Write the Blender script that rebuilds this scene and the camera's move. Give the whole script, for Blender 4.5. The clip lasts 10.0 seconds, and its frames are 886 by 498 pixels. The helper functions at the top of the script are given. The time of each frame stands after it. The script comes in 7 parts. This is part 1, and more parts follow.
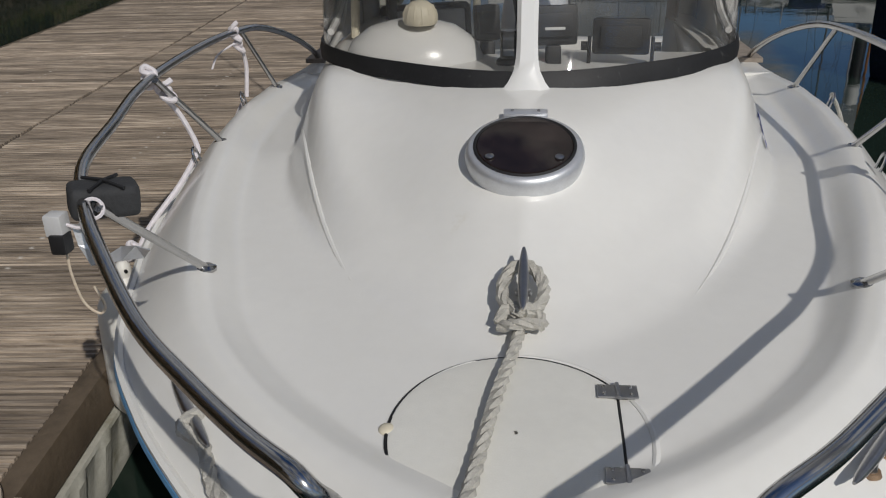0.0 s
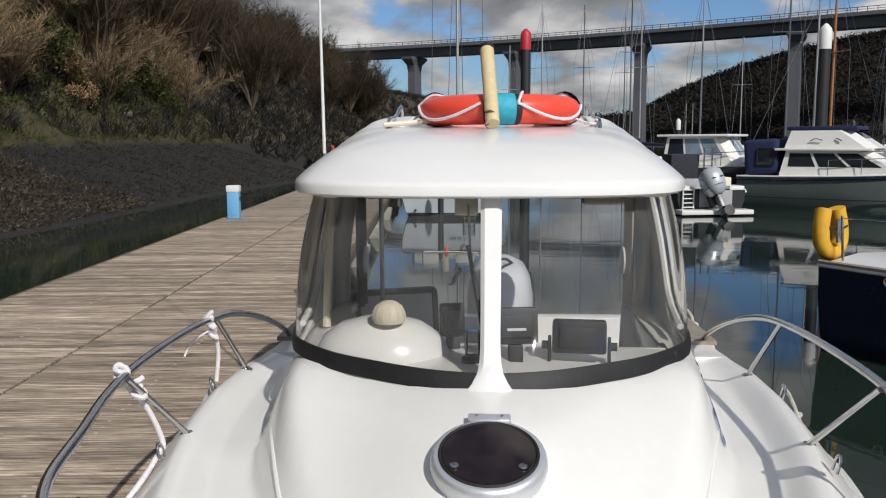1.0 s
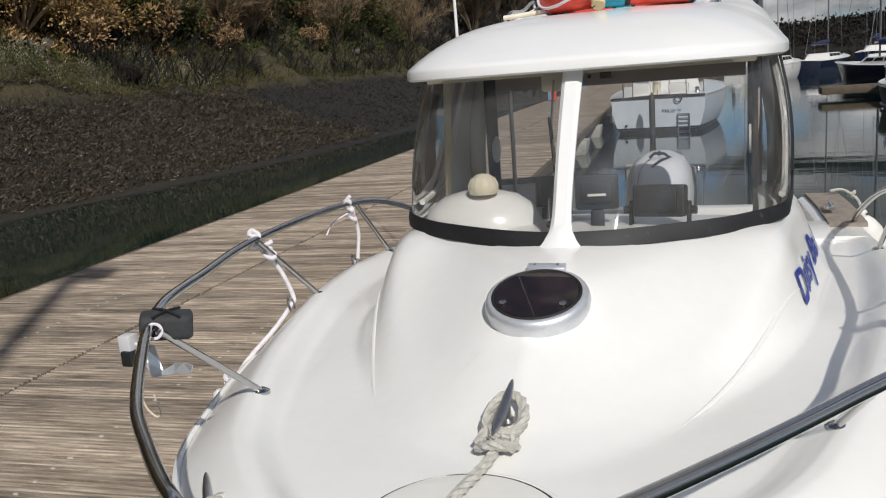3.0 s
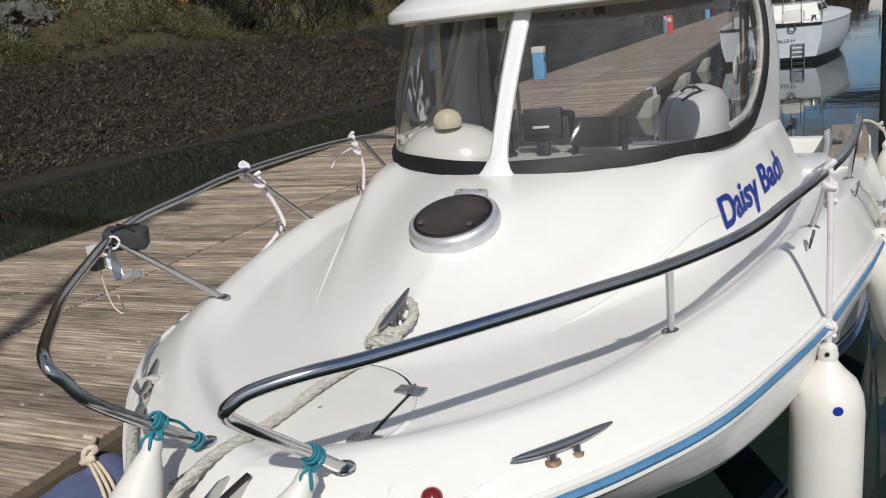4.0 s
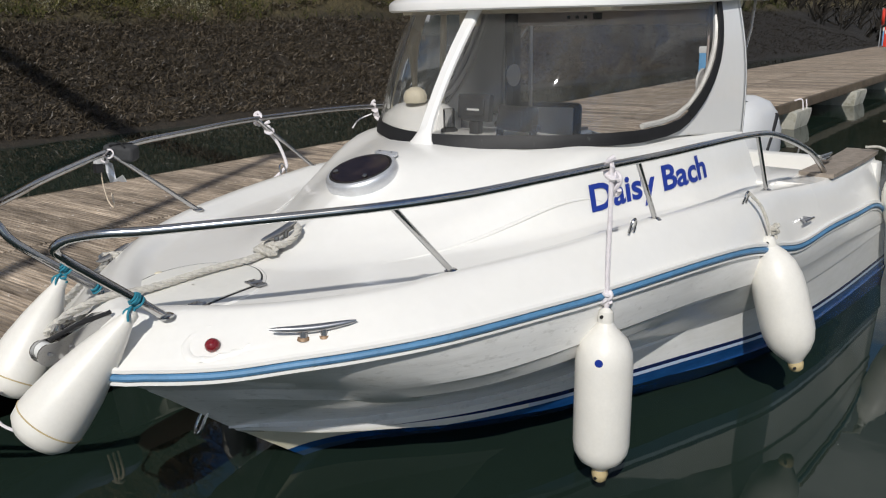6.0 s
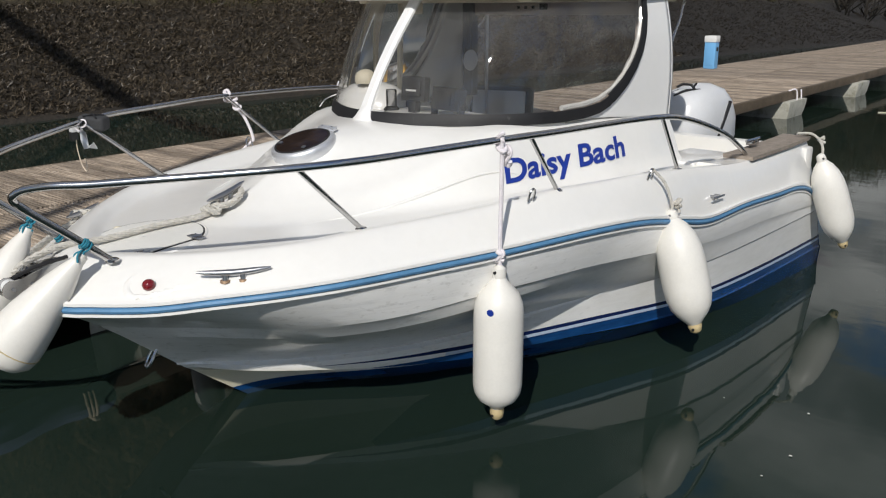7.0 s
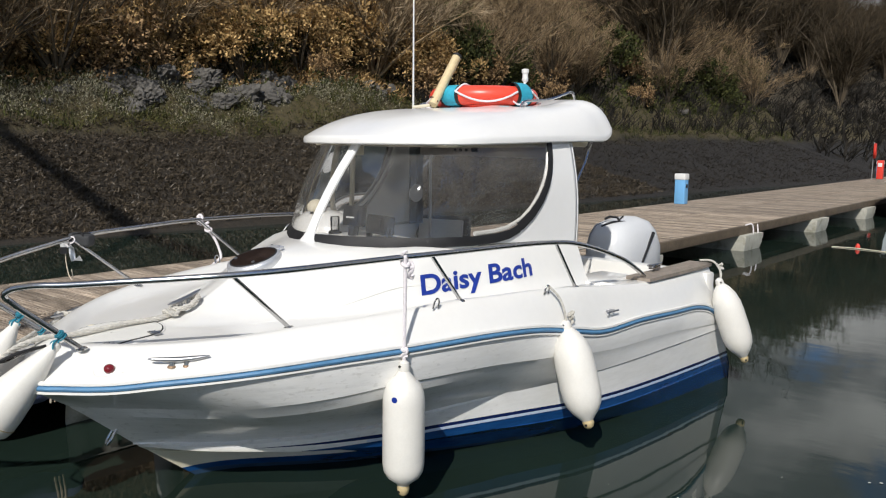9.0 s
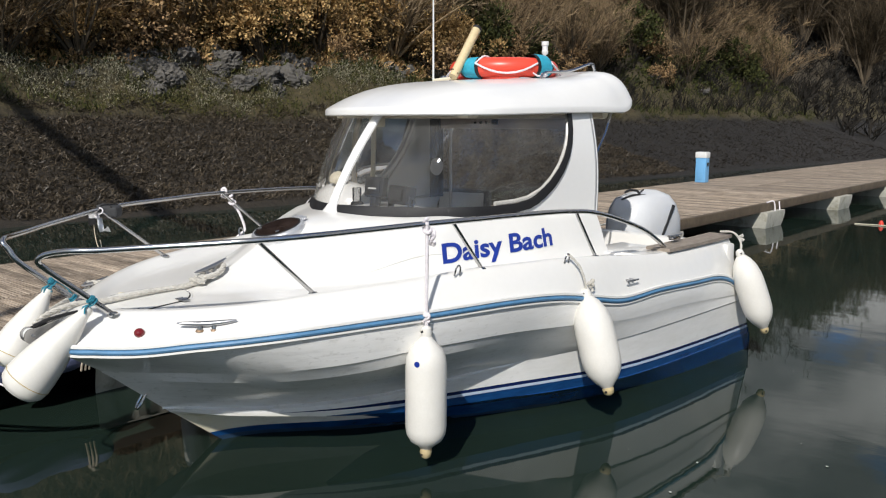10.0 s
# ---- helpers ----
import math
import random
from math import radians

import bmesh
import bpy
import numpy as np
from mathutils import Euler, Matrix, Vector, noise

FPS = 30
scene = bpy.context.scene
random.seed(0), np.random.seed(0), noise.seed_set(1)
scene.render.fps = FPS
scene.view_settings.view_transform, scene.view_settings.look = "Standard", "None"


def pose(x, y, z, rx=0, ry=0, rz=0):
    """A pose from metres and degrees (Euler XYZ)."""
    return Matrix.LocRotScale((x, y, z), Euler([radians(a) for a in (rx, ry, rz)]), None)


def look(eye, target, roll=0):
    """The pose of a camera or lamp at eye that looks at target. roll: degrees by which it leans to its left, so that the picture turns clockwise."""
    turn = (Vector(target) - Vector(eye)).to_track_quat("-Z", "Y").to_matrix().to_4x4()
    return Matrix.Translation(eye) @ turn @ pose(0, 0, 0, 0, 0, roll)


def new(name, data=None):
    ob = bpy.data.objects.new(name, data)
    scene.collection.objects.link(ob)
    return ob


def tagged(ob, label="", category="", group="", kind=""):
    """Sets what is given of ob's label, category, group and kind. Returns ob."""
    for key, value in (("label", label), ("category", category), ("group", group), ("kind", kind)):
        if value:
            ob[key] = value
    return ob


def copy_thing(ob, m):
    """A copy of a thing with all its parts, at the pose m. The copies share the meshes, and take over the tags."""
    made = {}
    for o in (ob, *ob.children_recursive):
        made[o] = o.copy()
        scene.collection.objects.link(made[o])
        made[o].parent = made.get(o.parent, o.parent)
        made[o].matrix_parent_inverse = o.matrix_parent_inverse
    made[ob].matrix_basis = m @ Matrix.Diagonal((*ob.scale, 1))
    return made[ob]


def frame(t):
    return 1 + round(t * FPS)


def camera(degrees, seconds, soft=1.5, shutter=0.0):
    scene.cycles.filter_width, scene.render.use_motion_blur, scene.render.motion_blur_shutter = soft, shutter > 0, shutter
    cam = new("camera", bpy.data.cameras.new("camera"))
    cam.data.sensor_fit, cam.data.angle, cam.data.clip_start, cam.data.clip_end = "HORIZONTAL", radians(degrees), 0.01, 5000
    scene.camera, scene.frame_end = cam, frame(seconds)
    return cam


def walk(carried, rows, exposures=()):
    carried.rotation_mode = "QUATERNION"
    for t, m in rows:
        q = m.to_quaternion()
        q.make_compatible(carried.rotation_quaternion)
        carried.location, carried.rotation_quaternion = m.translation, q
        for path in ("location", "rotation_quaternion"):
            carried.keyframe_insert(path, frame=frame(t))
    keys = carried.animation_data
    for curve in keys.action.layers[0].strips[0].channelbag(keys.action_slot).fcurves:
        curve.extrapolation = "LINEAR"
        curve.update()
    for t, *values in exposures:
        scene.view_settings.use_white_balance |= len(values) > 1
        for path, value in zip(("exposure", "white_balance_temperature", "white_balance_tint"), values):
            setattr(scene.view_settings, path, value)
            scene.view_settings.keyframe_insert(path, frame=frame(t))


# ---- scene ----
cam = camera(55.9, 10.0, soft=1.15)
PATH = [
    (0, (0.011, -0.981, 2.247), (-0.187, 0.831, 1.424), -1.4),
    (0.5, (0.004, -0.998, 2.358), (-0.176, 0.93, 1.857), -0.3),
    (1, (0.026, -1.011, 2.458), (-0.104, 0.968, 2.199), -0.3),
    (1.5, (0.016, -0.98, 2.466), (-0.08, 1.014, 2.339), -0.9),
    (2, (0.044, -1.074, 2.414), (-0.114, 0.917, 2.3), -3.1),
    (2.5, (0.301, -1.178, 2.335), (-0.091, 0.767, 2.085), -3.1),
    (2.7, (0.466, -1.254, 2.295), (-0.041, 0.653, 1.967), -3.3),
    (3.8, (1.359, -1.265, 2.187), (0.435, 0.438, 1.689), -6.7),
    (4, (1.574, -1.321, 2.198), (0.636, 0.367, 1.679), -6.3),
    (4.5, (1.993, -1.258, 2.166), (1.007, 0.396, 1.623), -5.1),
    (5, (2.41, -1.187, 2.195), (1.278, 0.377, 1.673), -2.8),
    (5.2, (2.549, -1.168, 2.183), (1.352, 0.347, 1.662), -1.5),
    (6.3, (3.441, -1.263, 2.174), (2.125, 0.14, 1.626), -1.3),
    (6.5, (3.6, -1.239, 2.174), (2.281, 0.154, 1.607), -0.8),
    (7, (3.952, -1.274, 2.196), (2.614, 0.102, 1.632), -0.4),
    (7.5, (4.267, -1.399, 2.232), (2.916, -0.033, 1.675), -1.2),
    (8, (4.61, -1.464, 2.232), (3.247, -0.106, 1.689), 0.3),
    (8.5, (4.89, -1.531, 2.279), (3.507, -0.142, 1.883), 0.7),
    (9, (4.959, -1.557, 2.267), (3.572, -0.141, 2.004), 0.5),
    (9.5, (4.982, -1.585, 2.198), (3.596, -0.171, 1.918), 0.7),
    (10, (5.007, -1.622, 2.178), (3.591, -0.242, 1.875), 0.1),
]
EXPOSURES = [(0, -0.80), (0.5, -0.46), (1.0, -0.18), (1.5, 0.06), (2.0, 0.14), (2.5, -0.08), (4.0, -0.27), (5.0, -0.30), (6.5, -0.22), (8.0, -0.16), (9.0, 0.0), (10.0, 0.04)]
walk(cam, [(t, look(eye, target, roll)) for t, eye, target, roll in PATH], EXPOSURES)

# ---- world and sun ----
SUN = Vector((0.41, -0.66, 0.62)).normalized()
sun = new("sun", bpy.data.lights.new("sun", "SUN"))
sun.data.energy, sun.data.angle, sun.data.color = 4.2, radians(0.6), (1.0, 0.96, 0.905)
sun.matrix_world = look(SUN * 60, (0, 0, 0))


class Tree:
    """Small helper to write shader nodes."""

    def __init__(self, tree):
        self.t = tree

    def __call__(self, kind, _out=0, **given):
        n = self.t.nodes.new("ShaderNode" + kind)
        for key, value in given.items():
            if key.startswith("p_"):
                if key == "p_ramp":
                    for i, (pos, col) in enumerate(value):
                        e = n.color_ramp.elements[i] if i < 2 else n.color_ramp.elements.new(pos)
                        e.position, e.color = pos, (*col, 1)
                elif key == "p_op":
                    n.operation = value
                elif key == "p_type":
                    n.data_type = value
                elif key == "p_blend":
                    n.blend_type = value
                elif key == "p_wave":
                    n.bands_direction = value
                continue
            i = int(key[1:]) if key[0] == "i" and key[1:].isdigit() else key.replace("_", " ")
            sock = n.inputs[i]
            if isinstance(value, bpy.types.NodeSocket):
                self.t.links.new(value, sock)
            else:
                sock.default_value = (*value, 1) if isinstance(value, tuple) and len(value) == 3 and sock.type == "RGBA" else value
        return n.outputs[_out]


def make_world():
    w = bpy.data.worlds.new("sky")
    w.use_nodes = True
    t = w.node_tree
    t.nodes.clear()
    n = Tree(t)
    sky = t.nodes.new("ShaderNodeTexSky")
    sky.sky_type, sky.sun_disc = "NISHITA", False
    sky.sun_elevation, sky.sun_rotation = math.asin(SUN.z), math.atan2(SUN.x, SUN.y)
    co = n("TexCoord")
    sep = t.nodes.new("ShaderNodeSeparateXYZ")
    t.links.new(co, sep.inputs[0])
    zz = n("Math", p_op="MAXIMUM", i0=sep.outputs[2], i1=0.0)
    den = n("Math", p_op="ADD", i0=zz, i1=0.65)
    flat = n("VectorMath", p_op="MULTIPLY", i0=co, i1=(1.0, 1.0, 1.9))
    div = t.nodes.new("ShaderNodeVectorMath")
    div.operation = "SCALE"
    t.links.new(flat, div.inputs[0])
    t.links.new(n("Math", p_op="DIVIDE", i0=1.0, i1=den), div.inputs["Scale"])
    shift = n("VectorMath", p_op="ADD", i0=div.outputs[0], i1=(4.9, 2.0, 0.75))

    def puffs(at):
        return n("TexNoise", Vector=at, Scale=3.0, Detail=9.0, Roughness=0.52, Distortion=0.15)

    body = puffs(shift)
    mask = n("ValToRGB", i0=body, p_ramp=[(0.435, (0, 0, 0)), (0.485, (1, 1, 1))])
    over = puffs(n("VectorMath", p_op="ADD", i0=shift, i1=(0.02, -0.02, 0.075)))
    lit = n("Math", p_op="ADD", i0=n("Math", p_op="MULTIPLY", i0=n("Math", p_op="SUBTRACT", i0=body, i1=over), i1=2.2), i1=0.5)
    thick = n("Math", p_op="MULTIPLY", i0=n("Math", p_op="SUBTRACT", i0=body, i1=0.5), i1=0.9)
    lit = n("Math", p_op="SUBTRACT", i0=lit, i1=thick)
    cloud = n("ValToRGB", i0=lit, p_ramp=[(0.22, (1.7, 1.78, 1.95)), (0.45, (3.1, 3.2, 3.4)), (0.62, (6.0, 6.0, 6.05)), (0.80, (8.6, 8.6, 8.5))])
    blue = n("Mix", _out=2, p_type="RGBA", p_blend="MULTIPLY", i0=1.0, i6=sky.outputs[0], i7=(0.62, 0.84, 1.15))
    mix = n("Mix", _out=2, p_type="RGBA", i0=mask, i6=blue, i7=cloud)
    bg = n("Background", Color=mix, Strength=0.095)
    out = t.nodes.new("ShaderNodeOutputWorld")
    t.links.new(bg, out.inputs[0])
    scene.world = w


make_world()


# ---- materials ----
def material(name, build):
    m = bpy.data.materials.new(name)
    m.use_nodes = True
    t = m.node_tree
    t.nodes.clear()
    out = t.nodes.new("ShaderNodeOutputMaterial")
    t.links.new(build(Tree(t)), out.inputs[0])
    return m


def paint(name, color, rough=0.4, metal=0.0, vary=0.12, scale=6.0, bump=0.0, bscale=60.0, spec=0.5, coat=0.0, dirt=None, objvary=0.0):
    """A surface with two scales of colour variation, fine relief and, if wanted, dirt."""

    def build(n):
        co = n("TexCoord", _out=3)
        a = n("TexNoise", Vector=co, Scale=scale, Detail=6.0, Roughness=0.65)
        b = n("TexNoise", Vector=co, Scale=scale * 9, Detail=4.0, Roughness=0.6)
        mixed = n("Math", p_op="ADD", i0=n("Math", p_op="MULTIPLY", i0=a, i1=0.65), i1=n("Math", p_op="MULTIPLY", i0=b, i1=0.35))
        if objvary:
            rnd = n("ObjectInfo", _out=5)
            mixed = n("Math", p_op="ADD", i0=mixed, i1=n("Math", p_op="MULTIPLY", i0=n("Math", p_op="SUBTRACT", i0=rnd, i1=0.5), i1=objvary))
        lo = tuple(c * (1 - vary) for c in color)
        hi = tuple(min(1, c * (1 + vary)) for c in color)
        col = n("ValToRGB", i0=mixed, p_ramp=[(0.32, lo), (0.68, hi)])
        if dirt:
            dcol, amount, dscale = dirt
            d = n("TexNoise", Vector=co, Scale=dscale, Detail=8.0, Roughness=0.7)
            f = n("ValToRGB", i0=d, p_ramp=[(1 - amount - 0.08, (0, 0, 0)), (1 - amount + 0.14, (1, 1, 1))])
            col = n("Mix", _out=2, p_type="RGBA", i0=f, i6=col, i7=dcol)
        kw = dict(Base_Color=col, Roughness=rough, Metallic=metal, Specular_IOR_Level=spec, Coat_Weight=coat, Coat_Roughness=0.06)
        if bump:
            h = n("TexNoise", Vector=co, Scale=bscale, Detail=5.0, Roughness=0.6)
            kw["Normal"] = n("Bump", Strength=bump, Distance=0.01, Height=h)
        return n("BsdfPrincipled", **kw)

    return material(name, build)


GEL = paint("white gelcoat", (0.765, 0.755, 0.72), 0.28, vary=0.03, scale=2.0, coat=0.35, bump=0.02, bscale=30, dirt=((0.62, 0.58, 0.48), 0.24, 3.0))
GEL_ROOF = paint("clean white gelcoat", (0.78, 0.775, 0.755), 0.25, vary=0.02, scale=2.0, coat=0.3)
GEL_WORN = paint("worn non-slip gelcoat", (0.72, 0.71, 0.66), 0.5, vary=0.05, scale=3.0, bump=0.12, bscale=220, dirt=((0.55, 0.5, 0.4), 0.25, 6.0))
STEEL = paint("polished stainless steel", (0.50, 0.495, 0.49), 0.16, 1.0, vary=0.05, scale=20)
GREYSTEEL = paint("dull stainless steel", (0.42, 0.42, 0.43), 0.3, 1.0, vary=0.12, scale=30)
ALU = paint("brushed aluminium", (0.70, 0.71, 0.73), 0.42, 0.7, vary=0.1, scale=25)
RUBBER = paint("black rubber seal", (0.010, 0.010, 0.011), 0.62, vary=0.4, scale=12, dirt=((0.10, 0.10, 0.095), 0.3, 14.0))
BLACK = paint("black plastic", (0.012, 0.012, 0.013), 0.55, vary=0.2, scale=20)
STRIPE = paint("faded blue rubber strake", (0.085, 0.22, 0.385), 0.5, vary=0.18, scale=9, dirt=((0.03, 0.07, 0.16), 0.35, 12.0))
FENDER = paint("off-white vinyl", (0.72, 0.70, 0.645), 0.42, vary=0.05, scale=8, bump=0.05, bscale=40, dirt=((0.45, 0.38, 0.26), 0.22, 9.0))
FENDER_END = paint("yellowed vinyl", (0.5, 0.40, 0.22), 0.5, vary=0.2, scale=20)
ROPE = paint("grey three-strand rope", (0.50, 0.48, 0.43), 0.9, vary=0.3, scale=40, bump=0.6, bscale=160)
ROPE_WHITE = paint("white braided rope", (0.72, 0.68, 0.70), 0.85, vary=0.12, scale=40, bump=0.4, bscale=220)
CORD_TEAL = paint("teal cord", (0.02, 0.20, 0.28), 0.8, vary=0.3, scale=60, bump=0.5, bscale=200)
CORD_CREAM = paint("cream cord", (0.62, 0.52, 0.40), 0.85, vary=0.2, scale=50)
TEAK = paint("weathered teak", (0.26, 0.22, 0.18), 0.75, vary=0.35, scale=14, bump=0.3, bscale=80)
RED = paint("orange-red buoy plastic", (0.80, 0.075, 0.042), 0.35, vary=0.06, scale=6)
TAPE = paint("turquoise reflective tape", (0.03, 0.36, 0.50), 0.6, vary=0.2, scale=30, bump=0.2, bscale=80)
NAVLAMP = paint("dark red lamp lens", (0.16, 0.008, 0.012), 0.12, vary=0.2, scale=10, coat=0.5)
BRASS = paint("rusty bolt", (0.32, 0.22, 0.14), 0.6, 0.5, vary=0.3, scale=60)
BAMBOO = paint("pale wooden shaft", (0.62, 0.50, 0.29), 0.5, vary=0.15, scale=20)
SEAT = paint("charcoal vinyl seat", (0.035, 0.037, 0.042), 0.6, vary=0.2, scale=12)
CURTAIN = paint("warm grey curtain", (0.40, 0.34, 0.32), 0.85, vary=0.12, scale=10, bump=0.2, bscale=60)
SEAT_SHELL = paint("grey seat shell", (0.56, 0.56, 0.56), 0.5, vary=0.08, scale=8)
ENGINE = paint("silver-white engine cowl", (0.62, 0.63, 0.64), 0.3, vary=0.04, scale=5, coat=0.3)
ENGINE_DARK = paint("grey engine cowl", (0.20, 0.21, 0.23), 0.35, vary=0.08, scale=8)
LETTER = paint("royal blue vinyl lettering", (0.008, 0.032, 0.26), 0.4, vary=0.1, scale=10)
NAVY = paint("navy blue gelcoat", (0.008, 0.013, 0.035), 0.2, vary=0.2, scale=3, coat=0.3)
CANVAS = paint("navy canvas", (0.012, 0.02, 0.07), 0.9, vary=0.2, scale=6, bump=0.3, bscale=20)
YELLOW = paint("yellow buoy cover", (0.62, 0.33, 0.02), 0.7, vary=0.15, scale=8)
PEDBLUE = paint("light blue painted pedestal", (0.16, 0.40, 0.68), 0.45, vary=0.06, scale=5)
PLASTIC_WHITE = paint("white plastic", (0.72, 0.72, 0.70), 0.4, vary=0.04, scale=8)
PLASTIC_CREAM = paint("cream plastic", (0.68, 0.62, 0.48), 0.5, vary=0.08, scale=12)
CONCRETE = paint("pale float concrete", (0.45, 0.44, 0.38), 0.9, vary=0.15, scale=5, bump=0.3, bscale=40, dirt=((0.16, 0.15, 0.09), 0.4, 3.0))
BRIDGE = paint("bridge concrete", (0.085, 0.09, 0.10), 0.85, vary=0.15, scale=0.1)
PILE = paint("black pile sleeve", (0.02, 0.021, 0.024), 0.5, vary=0.2, scale=1.0)
PILE_RED = paint("red pile cap", (0.45, 0.02, 0.03), 0.5, vary=0.1, scale=2)
MAST = paint("anodised mast", (0.45, 0.45, 0.46), 0.4, 0.6, vary=0.1, scale=2)
MAST_DARK = paint("dark mast", (0.12, 0.12, 0.13), 0.5, 0.3, vary=0.2, scale=2)
MAST_WOOD = paint("varnished wooden mast", (0.35, 0.14, 0.04), 0.4, vary=0.1, scale=2)
BLUEGREY = paint("blue-grey tarpaulin", (0.10, 0.12, 0.22), 0.8, vary=0.2, scale=6, bump=0.3, bscale=20)
SKYGLASS = paint("pale blue boat windscreen", (0.20, 0.27, 0.33), 0.06, vary=0.3, scale=1.5)
CANVAS_DARK = paint("charcoal canvas", (0.022, 0.024, 0.032), 0.85, vary=0.3, scale=4, bump=0.3, bscale=12)
PLASTIC_GREY = paint("grey moulded plastic", (0.33, 0.33, 0.34), 0.5, vary=0.1, scale=6)
FARGLASS = paint("dark boat window", (0.02, 0.025, 0.03), 0.08, vary=0.2, scale=2)
ORANGE = paint("orange-red paint", (0.7, 0.05, 0.03), 0.5, vary=0.1, scale=4)


def wood_build(n):
    co = n("TexCoord", _out=3)
    rnd = n("ObjectInfo", _out=5)
    geo = n("NewGeometry", _out=8)
    seed = n("Math", p_op="ADD", i0=n("Math", p_op="MULTIPLY", i0=rnd, i1=37.0), i1=n("Math", p_op="MULTIPLY", i0=geo, i1=53.0))
    off = n("CombineXYZ", i0=seed, i1=seed, i2=0.0)
    moved = n("VectorMath", p_op="ADD", i0=co, i1=off)
    grain = n("TexNoise", Vector=n("VectorMath", p_op="MULTIPLY", i0=moved, i1=(2.2, 60.0, 10.0)), Scale=1.0, Detail=8.0, Roughness=0.65)
    stain = n("TexNoise", Vector=n("VectorMath", p_op="MULTIPLY", i0=moved, i1=(1.2, 5.0, 2.0)), Scale=1.0, Detail=5.0, Roughness=0.6)
    col = n("ValToRGB", i0=grain, p_ramp=[(0.32, (0.085, 0.070, 0.056)), (0.5, (0.30, 0.258, 0.212)), (0.70, (0.56, 0.50, 0.43))])
    tone = n("ValToRGB", i0=stain, p_ramp=[(0.3, (0.68, 0.63, 0.58)), (0.7, (1.15, 1.08, 1.0))])
    col = n("Mix", _out=2, p_type="RGBA", p_blend="MULTIPLY", i0=1.0, i6=col, i7=tone)
    one = n("Math", p_op="ADD", i0=n("Math", p_op="MULTIPLY", i0=n("Math", p_op="FRACT", i0=seed), i1=0.72), i1=0.64)
    col = n("Mix", _out=2, p_type="RGBA", p_blend="MULTIPLY", i0=1.0, i6=col, i7=n("CombineColor", i0=one, i1=one, i2=one))
    bird = n("TexVoronoi", Vector=co, Scale=2.3)
    spot = n("ValToRGB", i0=n("Math", p_op="ADD", i0=bird, i1=n("Math", p_op="MULTIPLY", i0=grain, i1=0.12)), p_ramp=[(0.075, (1, 1, 1)), (0.10, (0, 0, 0))])
    col = n("Mix", _out=2, p_type="RGBA", i0=n("Math", p_op="MULTIPLY", i0=spot, i1=0.7), i6=col, i7=(0.6, 0.57, 0.52))
    return n("BsdfPrincipled", Base_Color=col, Roughness=0.85, Normal=n("Bump", Strength=0.6, Distance=0.006, Height=grain))


WOOD = material("weathered grooved decking", wood_build)
BEAM = paint("dark wet timber", (0.10, 0.075, 0.05), 0.7, vary=0.4, scale=3, bump=0.4, bscale=30)


def water_build(n):
    co = n("TexCoord", _out=3)
    slow = n("TexNoise", Vector=n("VectorMath", p_op="MULTIPLY", i0=co, i1=(0.7, 1.6, 1.0)), Scale=0.9, Detail=2.0, Roughness=0.4)
    fine = n("TexNoise", Vector=n("VectorMath", p_op="MULTIPLY", i0=co, i1=(1.0, 2.0, 1.0)), Scale=3.2, Detail=3.0, Roughness=0.5)
    h = n("Math", p_op="ADD", i0=slow, i1=n("Math", p_op="MULTIPLY", i0=fine, i1=0.25))
    sep = n.t.nodes.new("ShaderNodeSeparateXYZ")
    n.t.links.new(co, sep.inputs[0])
    # wind ripples out in the open berths, calm water between the hull and the pontoon
    windy = n("MapRange", Value=sep.outputs[1], i1=11.0, i2=24.0, i3=0.0, i4=1.3)
    gust = n("MapRange", Value=n("TexNoise", Vector=co, Scale=0.22, Detail=2.0), i1=0.40, i2=0.62, i3=0.15, i4=1.0)
    ripple = n("TexNoise", Vector=n("VectorMath", p_op="MULTIPLY", i0=co, i1=(1.0, 2.6, 1.0)), Scale=2.0, Detail=3.0, Roughness=0.55)
    h = n("Math", p_op="ADD", i0=h, i1=n("Math", p_op="MULTIPLY", i0=ripple, i1=n("Math", p_op="MULTIPLY", i0=windy, i1=gust)))
    murk = n("TexNoise", Vector=co, Scale=0.35, Detail=3.0)
    col = n("ValToRGB", i0=murk, p_ramp=[(0.3, (0.0095, 0.0178, 0.0134)), (0.7, (0.0150, 0.0268, 0.0205))])
    return n("BsdfPrincipled", Base_Color=col, Roughness=0.02, IOR=1.33, Normal=n("Bump", Strength=0.03, Distance=0.07, Height=h))


WATER = material("dark green harbour water", water_build)


def glass_build(tint, gloss, film=0.0):
    def build(n):
        t = n("BsdfTransparent", Color=tint)
        g = n("BsdfGlossy", Color=(1, 1, 1), Roughness=0.02)
        f = n("Fresnel", IOR=1.5)
        f = n("Math", p_op="ADD", i0=n("Math", p_op="MULTIPLY", i0=f, i1=gloss), i1=0.005)
        clear = n("MixShader", i0=f, i1=t, i2=g)
        if not film:
            return clear
        co = n("TexCoord", _out=3)
        a = n("TexNoise", Vector=n("VectorMath", p_op="MULTIPLY", i0=co, i1=(6.0, 6.0, 1.6)), Scale=1.0, Detail=5.0, Roughness=0.65)
        salt = n("MapRange", Value=a, i1=0.3, i2=0.7, i3=0.3 * film, i4=1.7 * film)
        return n("MixShader", i0=salt, i1=clear, i2=n("BsdfDiffuse", Color=(0.7, 0.7, 0.68)))

    return build


GLASS = material("lightly tinted acrylic window", glass_build((0.72, 0.72, 0.72), 0.8, 0.040))


